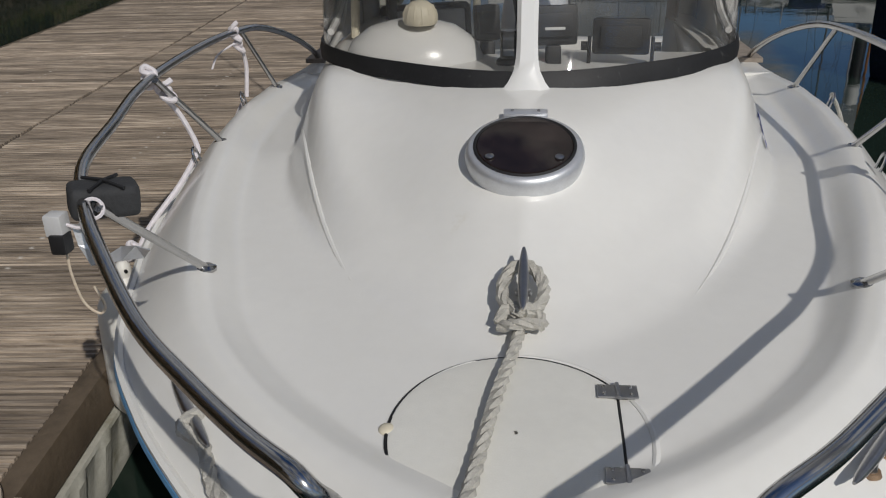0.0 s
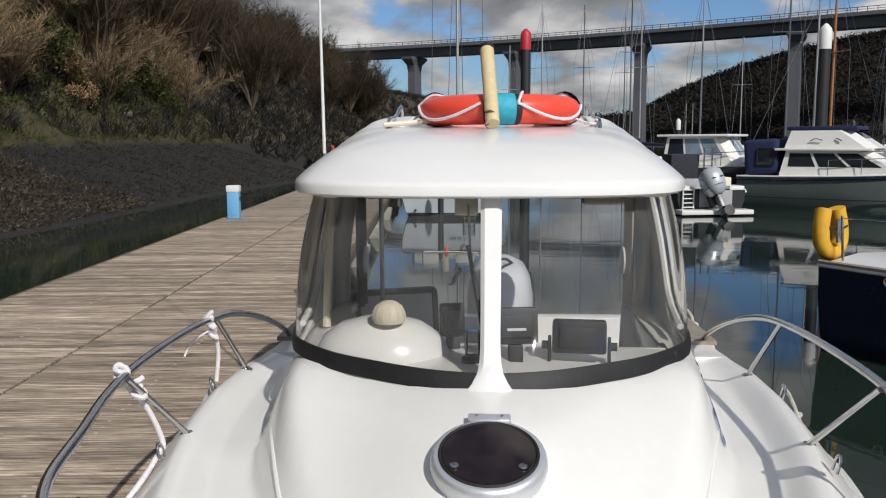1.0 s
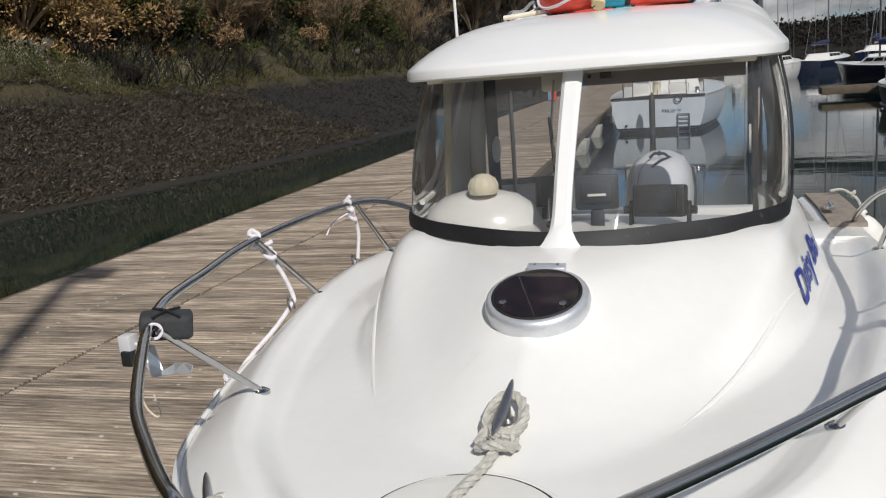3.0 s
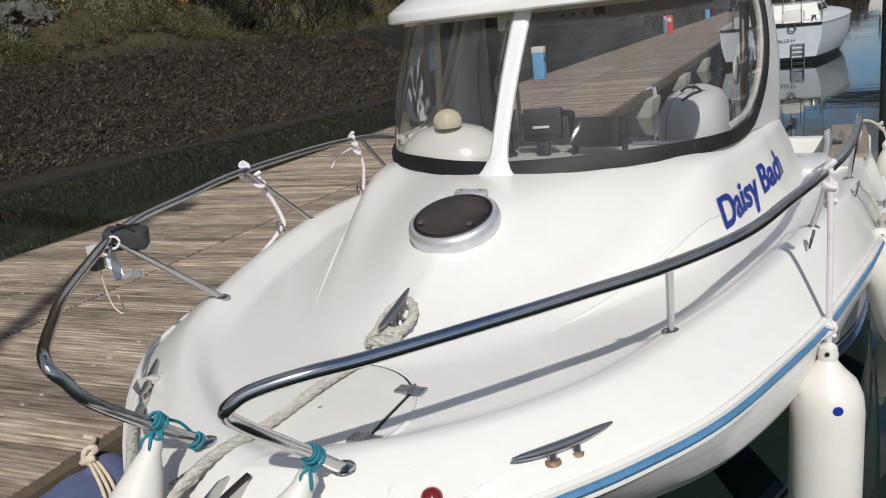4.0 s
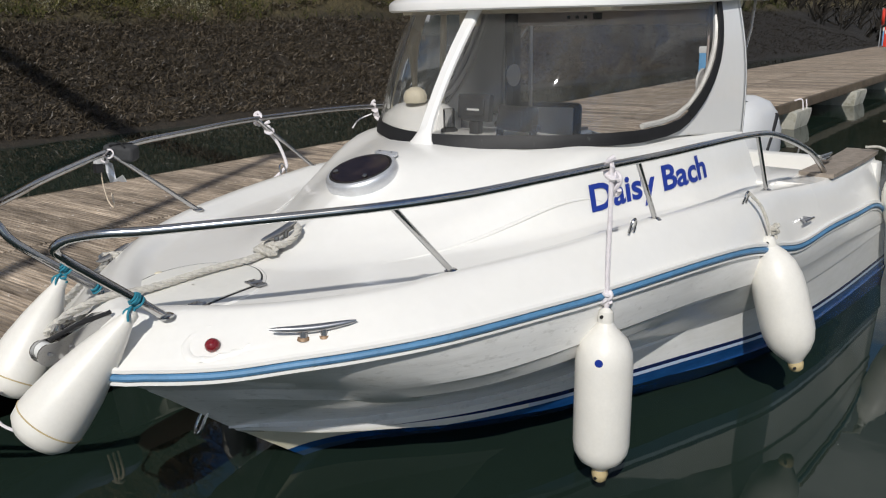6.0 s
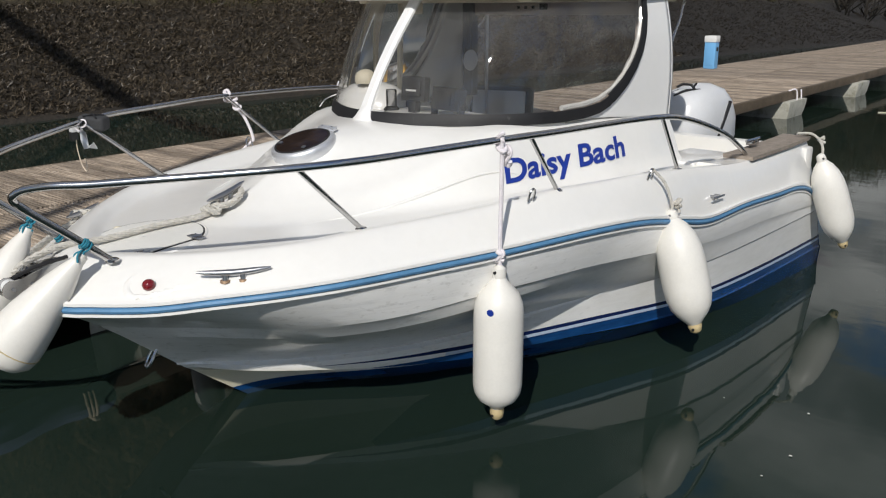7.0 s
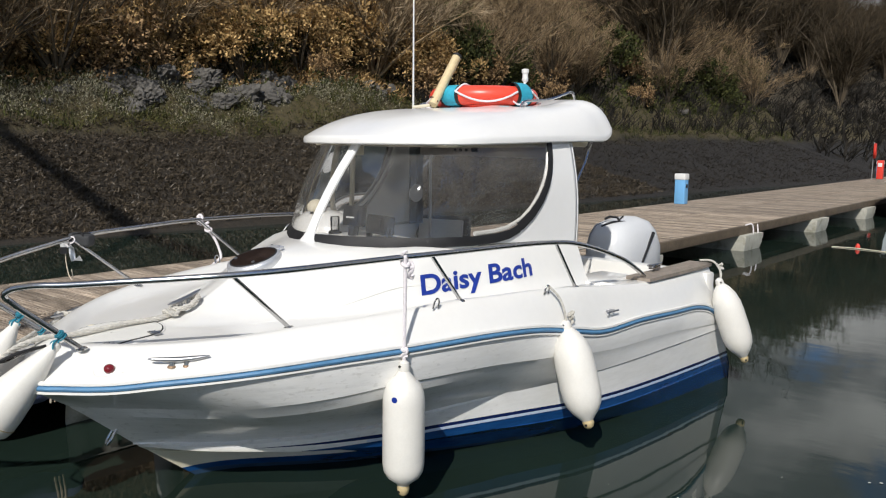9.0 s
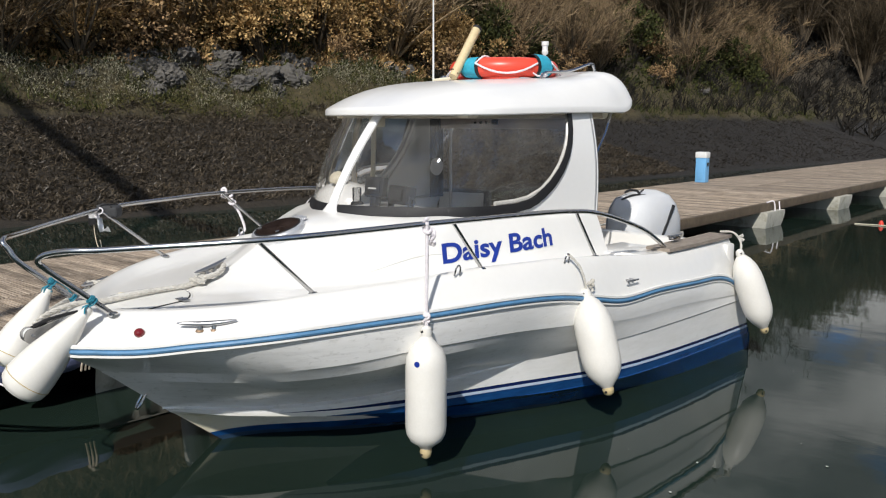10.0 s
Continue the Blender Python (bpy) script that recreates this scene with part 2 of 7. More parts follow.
def smoked_build(n):
    co = n("TexCoord", _out=3)
    a = n("TexNoise", Vector=co, Scale=7.0, Detail=5.0, Roughness=0.6)
    haze = n("BsdfDiffuse", Color=n("ValToRGB", i0=a, p_ramp=[(0.35, (0.04, 0.028, 0.025)), (0.7, (0.13, 0.09, 0.08))]))
    return n("MixShader", i0=0.24, i1=glass_build((0.14, 0.10, 0.09), 0.08)(n), i2=haze)


SMOKED = material("crazed smoked acrylic lens", smoked_build)


def hull_build(n):
    co = n("TexCoord", _out=3)
    sep = n.t.nodes.new("ShaderNodeSeparateXYZ")
    n.t.links.new(co, sep.inputs[0])
    y = sep.outputs[1]
    z = n("Math", p_op="ADD", i0=sep.outputs[2], i1=n("MapRange", Value=y, i1=-0.6, i2=2.6, i3=0.0, i4=0.028))
    a = n("TexNoise", Vector=n("VectorMath", p_op="MULTIPLY", i0=co, i1=(3.0, 3.0, 14.0)), Scale=1.2, Detail=6.0, Roughness=0.65)
    white = n("ValToRGB", i0=a, p_ramp=[(0.3, (0.75, 0.745, 0.72)), (0.65, (0.83, 0.825, 0.805))])
    # boot top and thin stripe: both start as points on the bow and run level aft
    wy = n("Math", p_op="ADD", i0=y, i1=2.8)
    foot = n("MapRange", Value=wy, i1=0.92, i2=2.03, i3=0.07, i4=0.105)
    low = n("MapRange", Value=wy, i1=1.52, i2=2.03, i3=0.245, i4=0.10)
    high = n("MapRange", Value=wy, i1=1.52, i2=2.0, i3=0.245, i4=0.262)
    wedge = n("Math", p_op="MULTIPLY", i0=n("Math", p_op="GREATER_THAN", i0=z, i1=low), i1=n("Math", p_op="LESS_THAN", i0=z, i1=high))
    wedge = n("Math", p_op="MULTIPLY", i0=wedge, i1=n("Math", p_op="GREATER_THAN", i0=wy, i1=1.52))
    below = n("Math", p_op="MAXIMUM", i0=n("Math", p_op="LESS_THAN", i0=z, i1=foot), i1=wedge)
    edge = n("MapRange", Value=wy, i1=1.25, i2=1.9, i3=0.284, i4=0.310)
    thin = n("Math", p_op="MULTIPLY", i0=n("Math", p_op="GREATER_THAN", i0=z, i1=0.284), i1=n("Math", p_op="LESS_THAN", i0=z, i1=edge))
    foul = n("ValToRGB", i0=a, p_ramp=[(0.35, (0.004, 0.034, 0.125)), (0.7, (0.010, 0.072, 0.22))])
    rub = n("TexNoise", Vector=n("VectorMath", p_op="MULTIPLY", i0=co, i1=(1.2, 1.6, 15.0)), Scale=1.6, Detail=7.0, Roughness=0.7, Distortion=0.6)
    scuff = n("ValToRGB", i0=rub, p_ramp=[(0.53, (0, 0, 0)), (0.76, (0.28, 0.28, 0.28))])
    worn = n("MapRange", Value=wy, i1=2.0, i2=3.2, i3=1.0, i4=0.2)
    white = n("Mix", _out=2, p_type="RGBA", i0=n("Math", p_op="MULTIPLY", i0=scuff, i1=worn), i6=white, i7=(0.28, 0.28, 0.27))
    spot = n("TexNoise", Vector=n("VectorMath", p_op="MULTIPLY", i0=co, i1=(7.0, 7.0, 16.0)), Scale=2.0, Detail=5.0, Roughness=0.65)
    blot = n("ValToRGB", i0=spot, p_ramp=[(0.57, (0, 0, 0)), (0.66, (0.28, 0.28, 0.28))])
    white = n("Mix", _out=2, p_type="RGBA", i0=n("Math", p_op="MULTIPLY", i0=blot, i1=worn), i6=white, i7=(0.36, 0.35, 0.32))
    pale = n("Math", p_op="MULTIPLY", i0=n("Math", p_op="GREATER_THAN", i0=wy, i1=1.9), i1=n("Math", p_op="MULTIPLY", i0=n("Math", p_op="GREATER_THAN", i0=z, i1=high), i1=n("Math", p_op="LESS_THAN", i0=z, i1=0.285)))
    white = n("Mix", _out=2, p_type="RGBA", i0=pale, i6=white, i7=(0.50, 0.60, 0.74))
    foot_stain = n("Math", p_op="MULTIPLY", i0=n("MapRange", Value=wy, i1=1.0, i2=1.75, i3=0.75, i4=0.0), i1=n("MapRange", Value=z, i1=0.24, i2=0.30, i3=1.0, i4=0.0))
    white = n("Mix", _out=2, p_type="RGBA", i0=foot_stain, i6=white, i7=(0.56, 0.51, 0.33))
    col = n("Mix", _out=2, p_type="RGBA", i0=below, i6=white, i7=foul)
    col = n("Mix", _out=2, p_type="RGBA", i0=thin, i6=col, i7=(0.006, 0.016, 0.085))
    scum = n("Math", p_op="MULTIPLY", i0=n("Math", p_op="LESS_THAN", i0=n("Math", p_op="ADD", i0=z, i1=n("Math", p_op="MULTIPLY", i0=a, i1=0.05)), i1=0.06), i1=0.45)
    col = n("Mix", _out=2, p_type="RGBA", i0=scum, i6=col, i7=(0.05, 0.06, 0.03))
    return n("BsdfPrincipled", Base_Color=col, Roughness=0.26, Coat_Weight=0.5, Coat_Roughness=0.06)


HULL = material("white hull with blue boot top", hull_build)


def bank_build(n):
    co = n("TexCoord", _out=3)
    sep = n.t.nodes.new("ShaderNodeSeparateXYZ")
    n.t.links.new(co, sep.inputs[0])
    z = sep.outputs[2]
    a = n("TexNoise", Vector=co, Scale=0.5, Detail=8.0, Roughness=0.7)
    b = n("TexNoise", Vector=co, Scale=7.0, Detail=6.0, Roughness=0.7)
    weed = n("ValToRGB", i0=b, p_ramp=[(0.3, (0.013, 0.0100, 0.0062)), (0.55, (0.030, 0.0225, 0.0135)), (0.75, (0.058, 0.043, 0.026))])
    grass = n("ValToRGB", i0=b, p_ramp=[(0.3, (0.030, 0.025, 0.011)), (0.7, (0.105, 0.082, 0.034))])
    earth = n("ValToRGB", i0=b, p_ramp=[(0.3, (0.03, 0.024, 0.015)), (0.7, (0.09, 0.07, 0.04))])
    litter = n("ValToRGB", i0=b, p_ramp=[(0.3, (0.09, 0.058, 0.028)), (0.7, (0.30, 0.20, 0.095))])
    # far earth stays darker than the near litter, part of the same shade
    bare = n("MapRange", Value=n("Math", p_op="ADD", i0=sep.outputs[1], i1=n("Math", p_op="MULTIPLY", i0=a, i1=9.0)), i1=26.0, i2=36.0, i3=0.0, i4=1.0)
    earth = n("Mix", _out=2, p_type="RGBA", i0=bare, i6=litter, i7=earth)
    lvl = n("Math", p_op="ADD", i0=z, i1=n("Math", p_op="MULTIPLY", i0=a, i1=1.6))
    f1 = n("MapRange", Value=lvl, i1=2.9, i2=3.4, i3=0.0, i4=1.0)
    f2 = n("MapRange", Value=lvl, i1=5.0, i2=6.5, i3=0.0, i4=1.0)
    # far bank's shade put into the colour: mud darkens with distance along y
    shaded = n("MapRange", Value=n("Math", p_op="ADD", i0=sep.outputs[1], i1=n("Math", p_op="MULTIPLY", i0=a, i1=9.0)), i1=21.0, i2=30.0, i3=0.0, i4=1.0)
    mud = n("ValToRGB", i0=b, p_ramp=[(0.3, (0.0085, 0.0072, 0.0056)), (0.7, (0.019, 0.0155, 0.0115))])
    weed = n("Mix", _out=2, p_type="RGBA", i0=shaded, i6=weed, i7=mud)
    col = n("Mix", _out=2, p_type="RGBA", i0=f1, i6=weed, i7=grass)
    col = n("Mix", _out=2, p_type="RGBA", i0=f2, i6=col, i7=earth)
    return n("BsdfPrincipled", Base_Color=col, Roughness=0.8, Normal=n("Bump", Strength=1.0, Distance=0.12, Height=b))


BANK = material("weed-covered mud and grass bank", bank_build)


def clump_material(name, lo, hi, rough=0.8):
    def build(n):
        rnd = n("NewGeometry", _out=8)
        col = n("ValToRGB", i0=rnd, p_ramp=[(0.0, lo), (1.0, hi)])
        return n("BsdfPrincipled", Base_Color=col, Roughness=rough, Specular_IOR_Level=0.2)

    return material(name, build)


TWIG_PALE = clump_material("pale sunlit twigs", (0.09, 0.062, 0.036), (0.46, 0.35, 0.22))
TWIG = clump_material("bare brown twigs", (0.055, 0.036, 0.020), (0.36, 0.26, 0.15))
BARK = clump_material("grey-brown bark", (0.04, 0.032, 0.023), (0.14, 0.11, 0.075))
LEAF = clump_material("olive evergreen leaves", (0.018, 0.024, 0.008), (0.075, 0.078, 0.022))
LEAF_BROWN = clump_material("dead brown leaves", (0.07, 0.042, 0.022), (0.46, 0.30, 0.15))
GORSE = clump_material("yellow gorse flowers", (0.35, 0.22, 0.01), (0.6, 0.40, 0.02))
MOSS = clump_material("olive moss", (0.020, 0.020, 0.007), (0.11, 0.10, 0.032))
SAGE = clump_material("pale saltmarsh shrub", (0.05, 0.047, 0.029), (0.36, 0.335, 0.235))
WEED = clump_material("dark bladder wrack", (0.008, 0.0065, 0.0045), (0.115, 0.092, 0.064), 0.4)
# darker copy of the wrack colour, for the far mud painted as shaded
SHADED_WEED = clump_material("far weed darkened as in shade", (0.006, 0.005, 0.004), (0.035, 0.028, 0.020), 0.5)
LEAF_GOLD = clump_material("golden dead leaves", (0.16, 0.095, 0.035), (0.66, 0.44, 0.19))
STONE = paint("grey bank rock", (0.095, 0.088, 0.078), 0.85, vary=0.6, scale=2.5, bump=1.0, bscale=6)
# darker copy of TWIG; the far trees' shade is put into its colour
SHADED_TWIG = clump_material("brown twigs darkened as in shade", (0.018, 0.015, 0.009), (0.085, 0.062, 0.036))
# near-black for far woods and hills: their shade is in this colour
FARWOOD = clump_material("far winter wood darkened as in shade", (0.010, 0.0095, 0.008), (0.028, 0.024, 0.019))


# ---- geometry helpers ----
def thing(name, loc, label, category, group="", kind=""):
    ob = new(name)
    ob.location = loc
    ob.empty_display_size = 0.1
    return tagged(ob, label, category, group, kind)


def base_of(ob):
    p = Vector((0, 0, 0))
    while ob is not None:
        p += ob.location
        ob = ob.parent
    return p


def part(name, geo, mat, parent=None, label="", smooth=True, solid=0.0, crease=38):
    """Links (verts, faces), given in the world's (or an unplaced thing's) coordinates, as one mesh."""
    me = bpy.data.meshes.new(name)
    verts, faces = geo
    b = base_of(parent) if parent is not None else Vector((0, 0, 0))
    v = np.asarray(verts, dtype=float) - np.array(b)
    me.from_pydata(v.tolist(), [], [tuple(f) for f in faces])
    me.update()
    if smooth:
        me.polygons.foreach_set("use_smooth", [True] * len(me.polygons))
        me.set_sharp_from_angle(angle=radians(crease))
    me.materials.append(mat)
    ob = new(name, me)
    ob.parent = parent
    if solid:
        m = ob.modifiers.new("thickness", "SOLIDIFY")
        m.thickness, m.offset = solid, -1
    return tagged(ob, label)


def join(*geos):
    V, F, k = [], [], 0
    for v, f in geos:
        V.extend(map(tuple, v))
        F.extend(tuple(i + k for i in q) for q in f)
        k += len(v)
    return V, F


def moved(geo, m):
    v = np.asarray(geo[0], dtype=float)
    a = np.array(m)
    return (v @ a[:3, :3].T + a[:3, 3]).tolist(), geo[1]


def grid(rows, close=False, flip=False):
    n, m = len(rows), len(rows[0])
    V = [tuple(p) for r in rows for p in r]
    F = []
    for i in range(n - 1):
        for j in range(m if close else m - 1):
            k = (j + 1) % m
            q = (i * m + j, i * m + k, (i + 1) * m + k, (i + 1) * m + j)
            F.append(q[::-1] if flip else q)
    return V, F


def smooth_line(pts, n, closed=False):
    """Catmull-Rom through the points, n steps a span."""
    P = [np.array(p, float) for p in pts]
    out = []
    m = len(P)
    for i in range(m if closed else m - 1):
        p1, p2 = P[i], P[(i + 1) % m]
        p0 = P[i - 1] if closed or i else p1 * 2 - p2
        p3 = P[(i + 2) % m] if closed or i < m - 2 else p2 * 2 - p1
        for k in range(n):
            t = k / n
            out.append(0.5 * (2 * p1 + (p2 - p0) * t + (2 * p0 - 5 * p1 + 4 * p2 - p3) * t * t + (3 * p1 - p0 - 3 * p2 + p3) * t ** 3))
    if not closed:
        out.append(P[-1])
    return out


def tube(pts, r, n=8, closed=False):
    P = [np.array(p, float) for p in pts]
    m = len(P)
    rr = r if isinstance(r, (list, tuple)) else [r] * m
    rows, up = [], None
    for i, p in enumerate(P):
        a = P[(i + 1) % m] if closed or i < m - 1 else p
        b = P[i - 1] if closed or i else p
        d = a - b
        d = d / (np.linalg.norm(d) + 1e-9)
        if up is None:
            up = np.array((0, 0, 1.0)) if abs(d[2]) < 0.9 else np.array((1.0, 0, 0))
        u = up - d * np.dot(up, d)
        u /= np.linalg.norm(u) + 1e-9
        w = np.cross(d, u)
        up = u
        rows.append([p + rr[i] * (math.cos(t) * u + math.sin(t) * w) for t in np.linspace(0, 2 * math.pi, n, endpoint=False)])
    if closed:
        rows.append(rows[0])
    V, F = grid(rows, close=True)
    if not closed:
        F.append(tuple(range(n))[::-1])
        F.append(tuple(range((m - 1) * n, m * n)))
    return V, F


def lathe(profile, n=24, m=None):
    rows = [[(r * math.cos(t), r * math.sin(t), z) for t in np.linspace(0, 2 * math.pi, n, endpoint=False)] for r, z in profile]
    V, F = grid(rows, close=True)
    F.append(tuple(range(n))[::-1])
    F.append(tuple(range((len(rows) - 1) * n, len(rows) * n)))
    return moved((V, F), m) if m is not None else (V, F)


def block(c, s, bevel=0.01, m=None, seg=2):
    bm = bmesh.new()
    bmesh.ops.create_cube(bm, size=1.0)
    bmesh.ops.scale(bm, vec=s, verts=bm.verts)
    if bevel:
        bmesh.ops.bevel(bm, geom=bm.edges[:], offset=bevel, segments=seg, affect="EDGES", profile=0.6)
    bmesh.ops.translate(bm, vec=c, verts=bm.verts)
    bm.verts.index_update()
    g = [tuple(v.co) for v in bm.verts], [tuple(v.index for v in f.verts) for f in bm.faces]
    bm.free()
    return moved(g, m) if m is not None else g


def ball(c, r, n=14, squash=1.0):
    k = n // 2
    prof = [(max(r * math.sin(math.pi * i / k), 1e-4), -r * squash * math.cos(math.pi * i / k)) for i in range(k + 1)]
    return lathe(prof, n, Matrix.Translation(c))


def ring(c, R, r, n=32, k=10, m=None):
    pts = [(R * math.cos(t), R * math.sin(t), 0) for t in np.linspace(0, 2 * math.pi, n, endpoint=False)]
    g = tube(pts, r, k, closed=True)
    return moved(g, (m if m is not None else Matrix.Identity(4)))if c is None else moved(g, Matrix.Translation(c) @ (m if m is not None else Matrix.Identity(4)))


def mirror(geo, wide=1.0):
    v = np.asarray(geo[0], float) * (-wide, 1, 1)
    return v.tolist(), [tuple(f)[::-1] for f in geo[1]]


def strands(pts, r, turns=14.0, n=5, steps=None):
    """Three-strand rope along a line."""
    P = smooth_line(pts, steps or 8)
    L = np.concatenate([[0], np.cumsum([np.linalg.norm(P[i + 1] - P[i]) for i in range(len(P) - 1)])])
    fine = max(12, int(L[-1] / (r * 1.1)))
    at = np.linspace(0, L[-1], fine)
    Q = np.array([[np.interp(a, L, [p[k] for p in P]) for k in range(3)] for a in at])
    geos = []
    for s in range(3):
        line = []
        for i, q in enumerate(Q):
            d = Q[min(i + 1, fine - 1)] - Q[max(i - 1, 0)]
            d /= np.linalg.norm(d) + 1e-9
            u = np.cross(d, (0.13, 0.31, 0.94))
            u /= np.linalg.norm(u) + 1e-9
            w = np.cross(d, u)
            t = at[i] * turns / (r * 14) + s * 2.094
            line.append(q + 0.44 * r * (math.cos(t) * u + math.sin(t) * w))
        geos.append(tube(line, 0.60 * r, n))
    return join(*geos)


def knot(c, R, r, seed=0, turns=3, stretch=(1, 1, 1)):
    """A lumpy knot: a rope wound on itself."""
    rnd = random.Random(seed)
    pts = []
    for i in range(turns * 9 + 1):
        t = i / 9 * 2 * math.pi
        q = R * (0.75 + 0.25 * math.sin(t * 1.37 + seed))
        pts.append((c[0] + stretch[0] * q * math.cos(t), c[1] + stretch[1] * q * math.sin(t) * (0.6 + 0.4 * math.cos(t * 0.31)), c[2] + stretch[2] * R * (1.5 * (i / (turns * 9) - 0.5) + 0.5 * math.sin(t * 0.77 + seed)) + rnd.uniform(-1, 1) * r * 0.3))
    return tube(smooth_line(pts, 3), r, 7)


# ---- the lines of the boat: half breadth, distance aft of the bow, height ----
RAILLINE = [(0, 0.0, 0.88), (0.27, 0.075, 0.885), (0.57, 0.30, 0.895), (0.80, 0.52, 0.93), (0.98, 0.73, 0.955), (1.15, 1.0, 0.98), (1.29, 1.42, 0.995), (1.385, 1.8, 1.0), (1.49, 2.45, 1.0), (1.53, 2.9, 0.97), (1.545, 3.3, 0.90), (1.55, 3.65, 0.845), (1.55, 4.15, 0.855), (1.54, 4.7, 0.835), (1.525, 5.1, 0.82), (1.505, 5.4, 0.755), (1.485, 5.62, 0.64)]
SPAN = 6
RAIL = smooth_line(RAILLINE, SPAN)
NS = len(RAIL)


def lerp(a, b, t):
    return a + (b - a) * t


def along(y, ys, vs):
    return float(np.interp(y, ys, vs))


def bulwark_top(y):
    return along(y, [0, 0.33, 1.24, 2.35, 3.0, 3.5, 3.9, 4.3, 5.6], [1.02, 1.07, 1.165, 1.225, 1.215, 1.185, 1.145, 1.115, 1.12])


FOOT = [np.array(p) for p in smooth_line([(0, 1.70), (0.22, 1.61), (0.43, 1.42), (0.63, 1.15), (0.80, 0.84), (0.93, 0.50), (1.005, 0.2), (1.03, 0.0)], 6)]
FOOT_A = [math.atan2(p[0], p[1]) for p in FOOT]
FOOT_R = [float(np.linalg.norm(p)) for p in FOOT]


def trunk(x, y):
    """Height of the moulded cabin trunk over the side deck."""
    dx, dy = abs(x), 2.6 - y
    if dy > 0:
        r = math.hypot(dx, dy) / along(math.atan2(dx, dy), FOOT_A, FOOT_R)
        w = (dx / (math.hypot(dx, dy) + 1e-9)) ** 2
    else:
        r, w = dx / along(y, [2.6, 3.2, 3.7, 4.2], [1.03, 1.13, 1.145, 1.12]), 1.0
    if r >= 1:
        return 0.0
    side = along(r, [0, 0.74, 0.82, 0.87, 0.915, 0.96, 1.0], [0.385, 0.365, 0.35, 0.32, 0.21, 0.07, 0.0])
    nose = along(r, [0, 0.30, 0.43, 0.545, 0.68, 0.80, 0.90, 1.0], [0.395, 0.375, 0.355, 0.315, 0.205, 0.095, 0.03, 0.0])
    return lerp(nose, side, w ** 1.3)


def deck_plain(y):
    return along(y, [0, 0.6, 1.2, 2.35, 3.5, 5.6], [0.985, 1.055, 1.10, 1.155, 1.12, 1.1])


def deck_z(x, y, d):
    """Height of the deck moulding; d: distance in from the rubbing strake."""
    wide = along(y, [0, 0.4, 1.2, 2.4, 3.5, 5.6], [0.22, 0.25, 0.22, 0.165, 0.125, 0.11])
    top, low = bulwark_top(y), None
    k = int(np.argmin([abs(p[1] - y) for p in RAIL]))
    low = RAIL[k][2]
    inner = deck_plain(y) + trunk(x, y)
    if d < wide:
        t = d / wide
        return lerp(low + 0.03, top, 1 - (1 - t) ** 1.3)
    t = min(1.0, max(0.0, (d - wide - 0.03) / 0.14))
    t = t * t * (3 - 2 * t)
    return max(lerp(top, inner, t), inner)


def station(i, k):
    """Point on the deck: i along the strake, k from 0 at the strake to 1 at the centre line."""
    w, y, z = RAIL[i]
    yc = max(y, 0.0) + 0.35 * math.exp(-((y / 0.45) ** 2)) + 0.10
    yc = lerp(yc, y, min(1, max(0, (y - 0.6) / 1.2)))
    x, yy = w * (1 - k), lerp(y, yc, k)
    return x, yy, math.hypot(x - w, yy - y)


BOAT = thing("motor_boat", (0, 2.8, 0), "white pilothouse motor boat with blue strake, moored beside the pontoon", "boat")

# hull: lines from the rail down, each sampled at the same shares of its length
KNUCKLE = [(0, 0.33, 0.66), (0.20, 0.48, 0.665), (0.40, 0.64, 0.675), (0.64, 0.77, 0.695), (0.89, 0.90, 0.72), (1.11, 1.14, 0.745), (1.23, 1.42, 0.76), (1.33, 1.75, 0.785), (1.39, 2.1, 0.785), (1.44, 2.55, 0.775), (1.505, 3.15, 0.735), (1.535, 3.8, 0.68), (1.535, 4.6, 0.67), (1.495, 5.66, 0.60)]
CHINE = [(0, 0.71, 0.335), (0.12, 0.87, 0.33), (0.30, 1.07, 0.325), (0.47, 1.28, 0.33), (0.68, 1.57, 0.345), (0.84, 1.85, 0.365), (0.96, 2.1, 0.39), (1.07, 2.4, 0.43), (1.22, 2.83, 0.465), (1.40, 3.32, 0.505), (1.495, 3.86, 0.525), (1.515, 4.65, 0.538), (1.49, 5.72, 0.54)]
STRIP = [(0, 0.745, 0.305), (0.11, 0.88, 0.285), (0.285, 1.075, 0.275), (0.45, 1.285, 0.262), (0.65, 1.58, 0.24), (0.80, 1.86, 0.225), (0.915, 2.11, 0.21), (1.01, 2.42, 0.20), (1.16, 2.84, 0.19), (1.32, 3.32, 0.18), (1.445, 3.86, 0.18), (1.485, 4.65, 0.18), (1.47, 5.92, 0.18)]
UNDER = [(0, 0.80, 0.265), (0.02, 0.94, 0.225), (0.10, 1.15, 0.195), (0.23, 1.36, 0.175), (0.43, 1.62, 0.155), (0.60, 1.88, 0.14), (0.75, 2.18, 0.13), (0.87, 2.48, 0.12), (1.04, 2.87, 0.12), (1.23, 3.33, 0.12), (1.39, 3.9, 0.12), (1.46, 4.65, 0.12), (1.455, 5.95, 0.12)]
WATERLINE = [(0, 1.13, 0), (0.03, 1.25, 0), (0.10, 1.41, 0), (0.22, 1.58, 0), (0.35, 1.75, 0), (0.5, 1.97, 0), (0.66, 2.25, 0), (0.80, 2.55, 0), (0.99, 2.95, 0), (1.16, 3.4, 0), (1.32, 4.1, 0), (1.41, 4.8, 0), (1.43, 6.0, 0)]


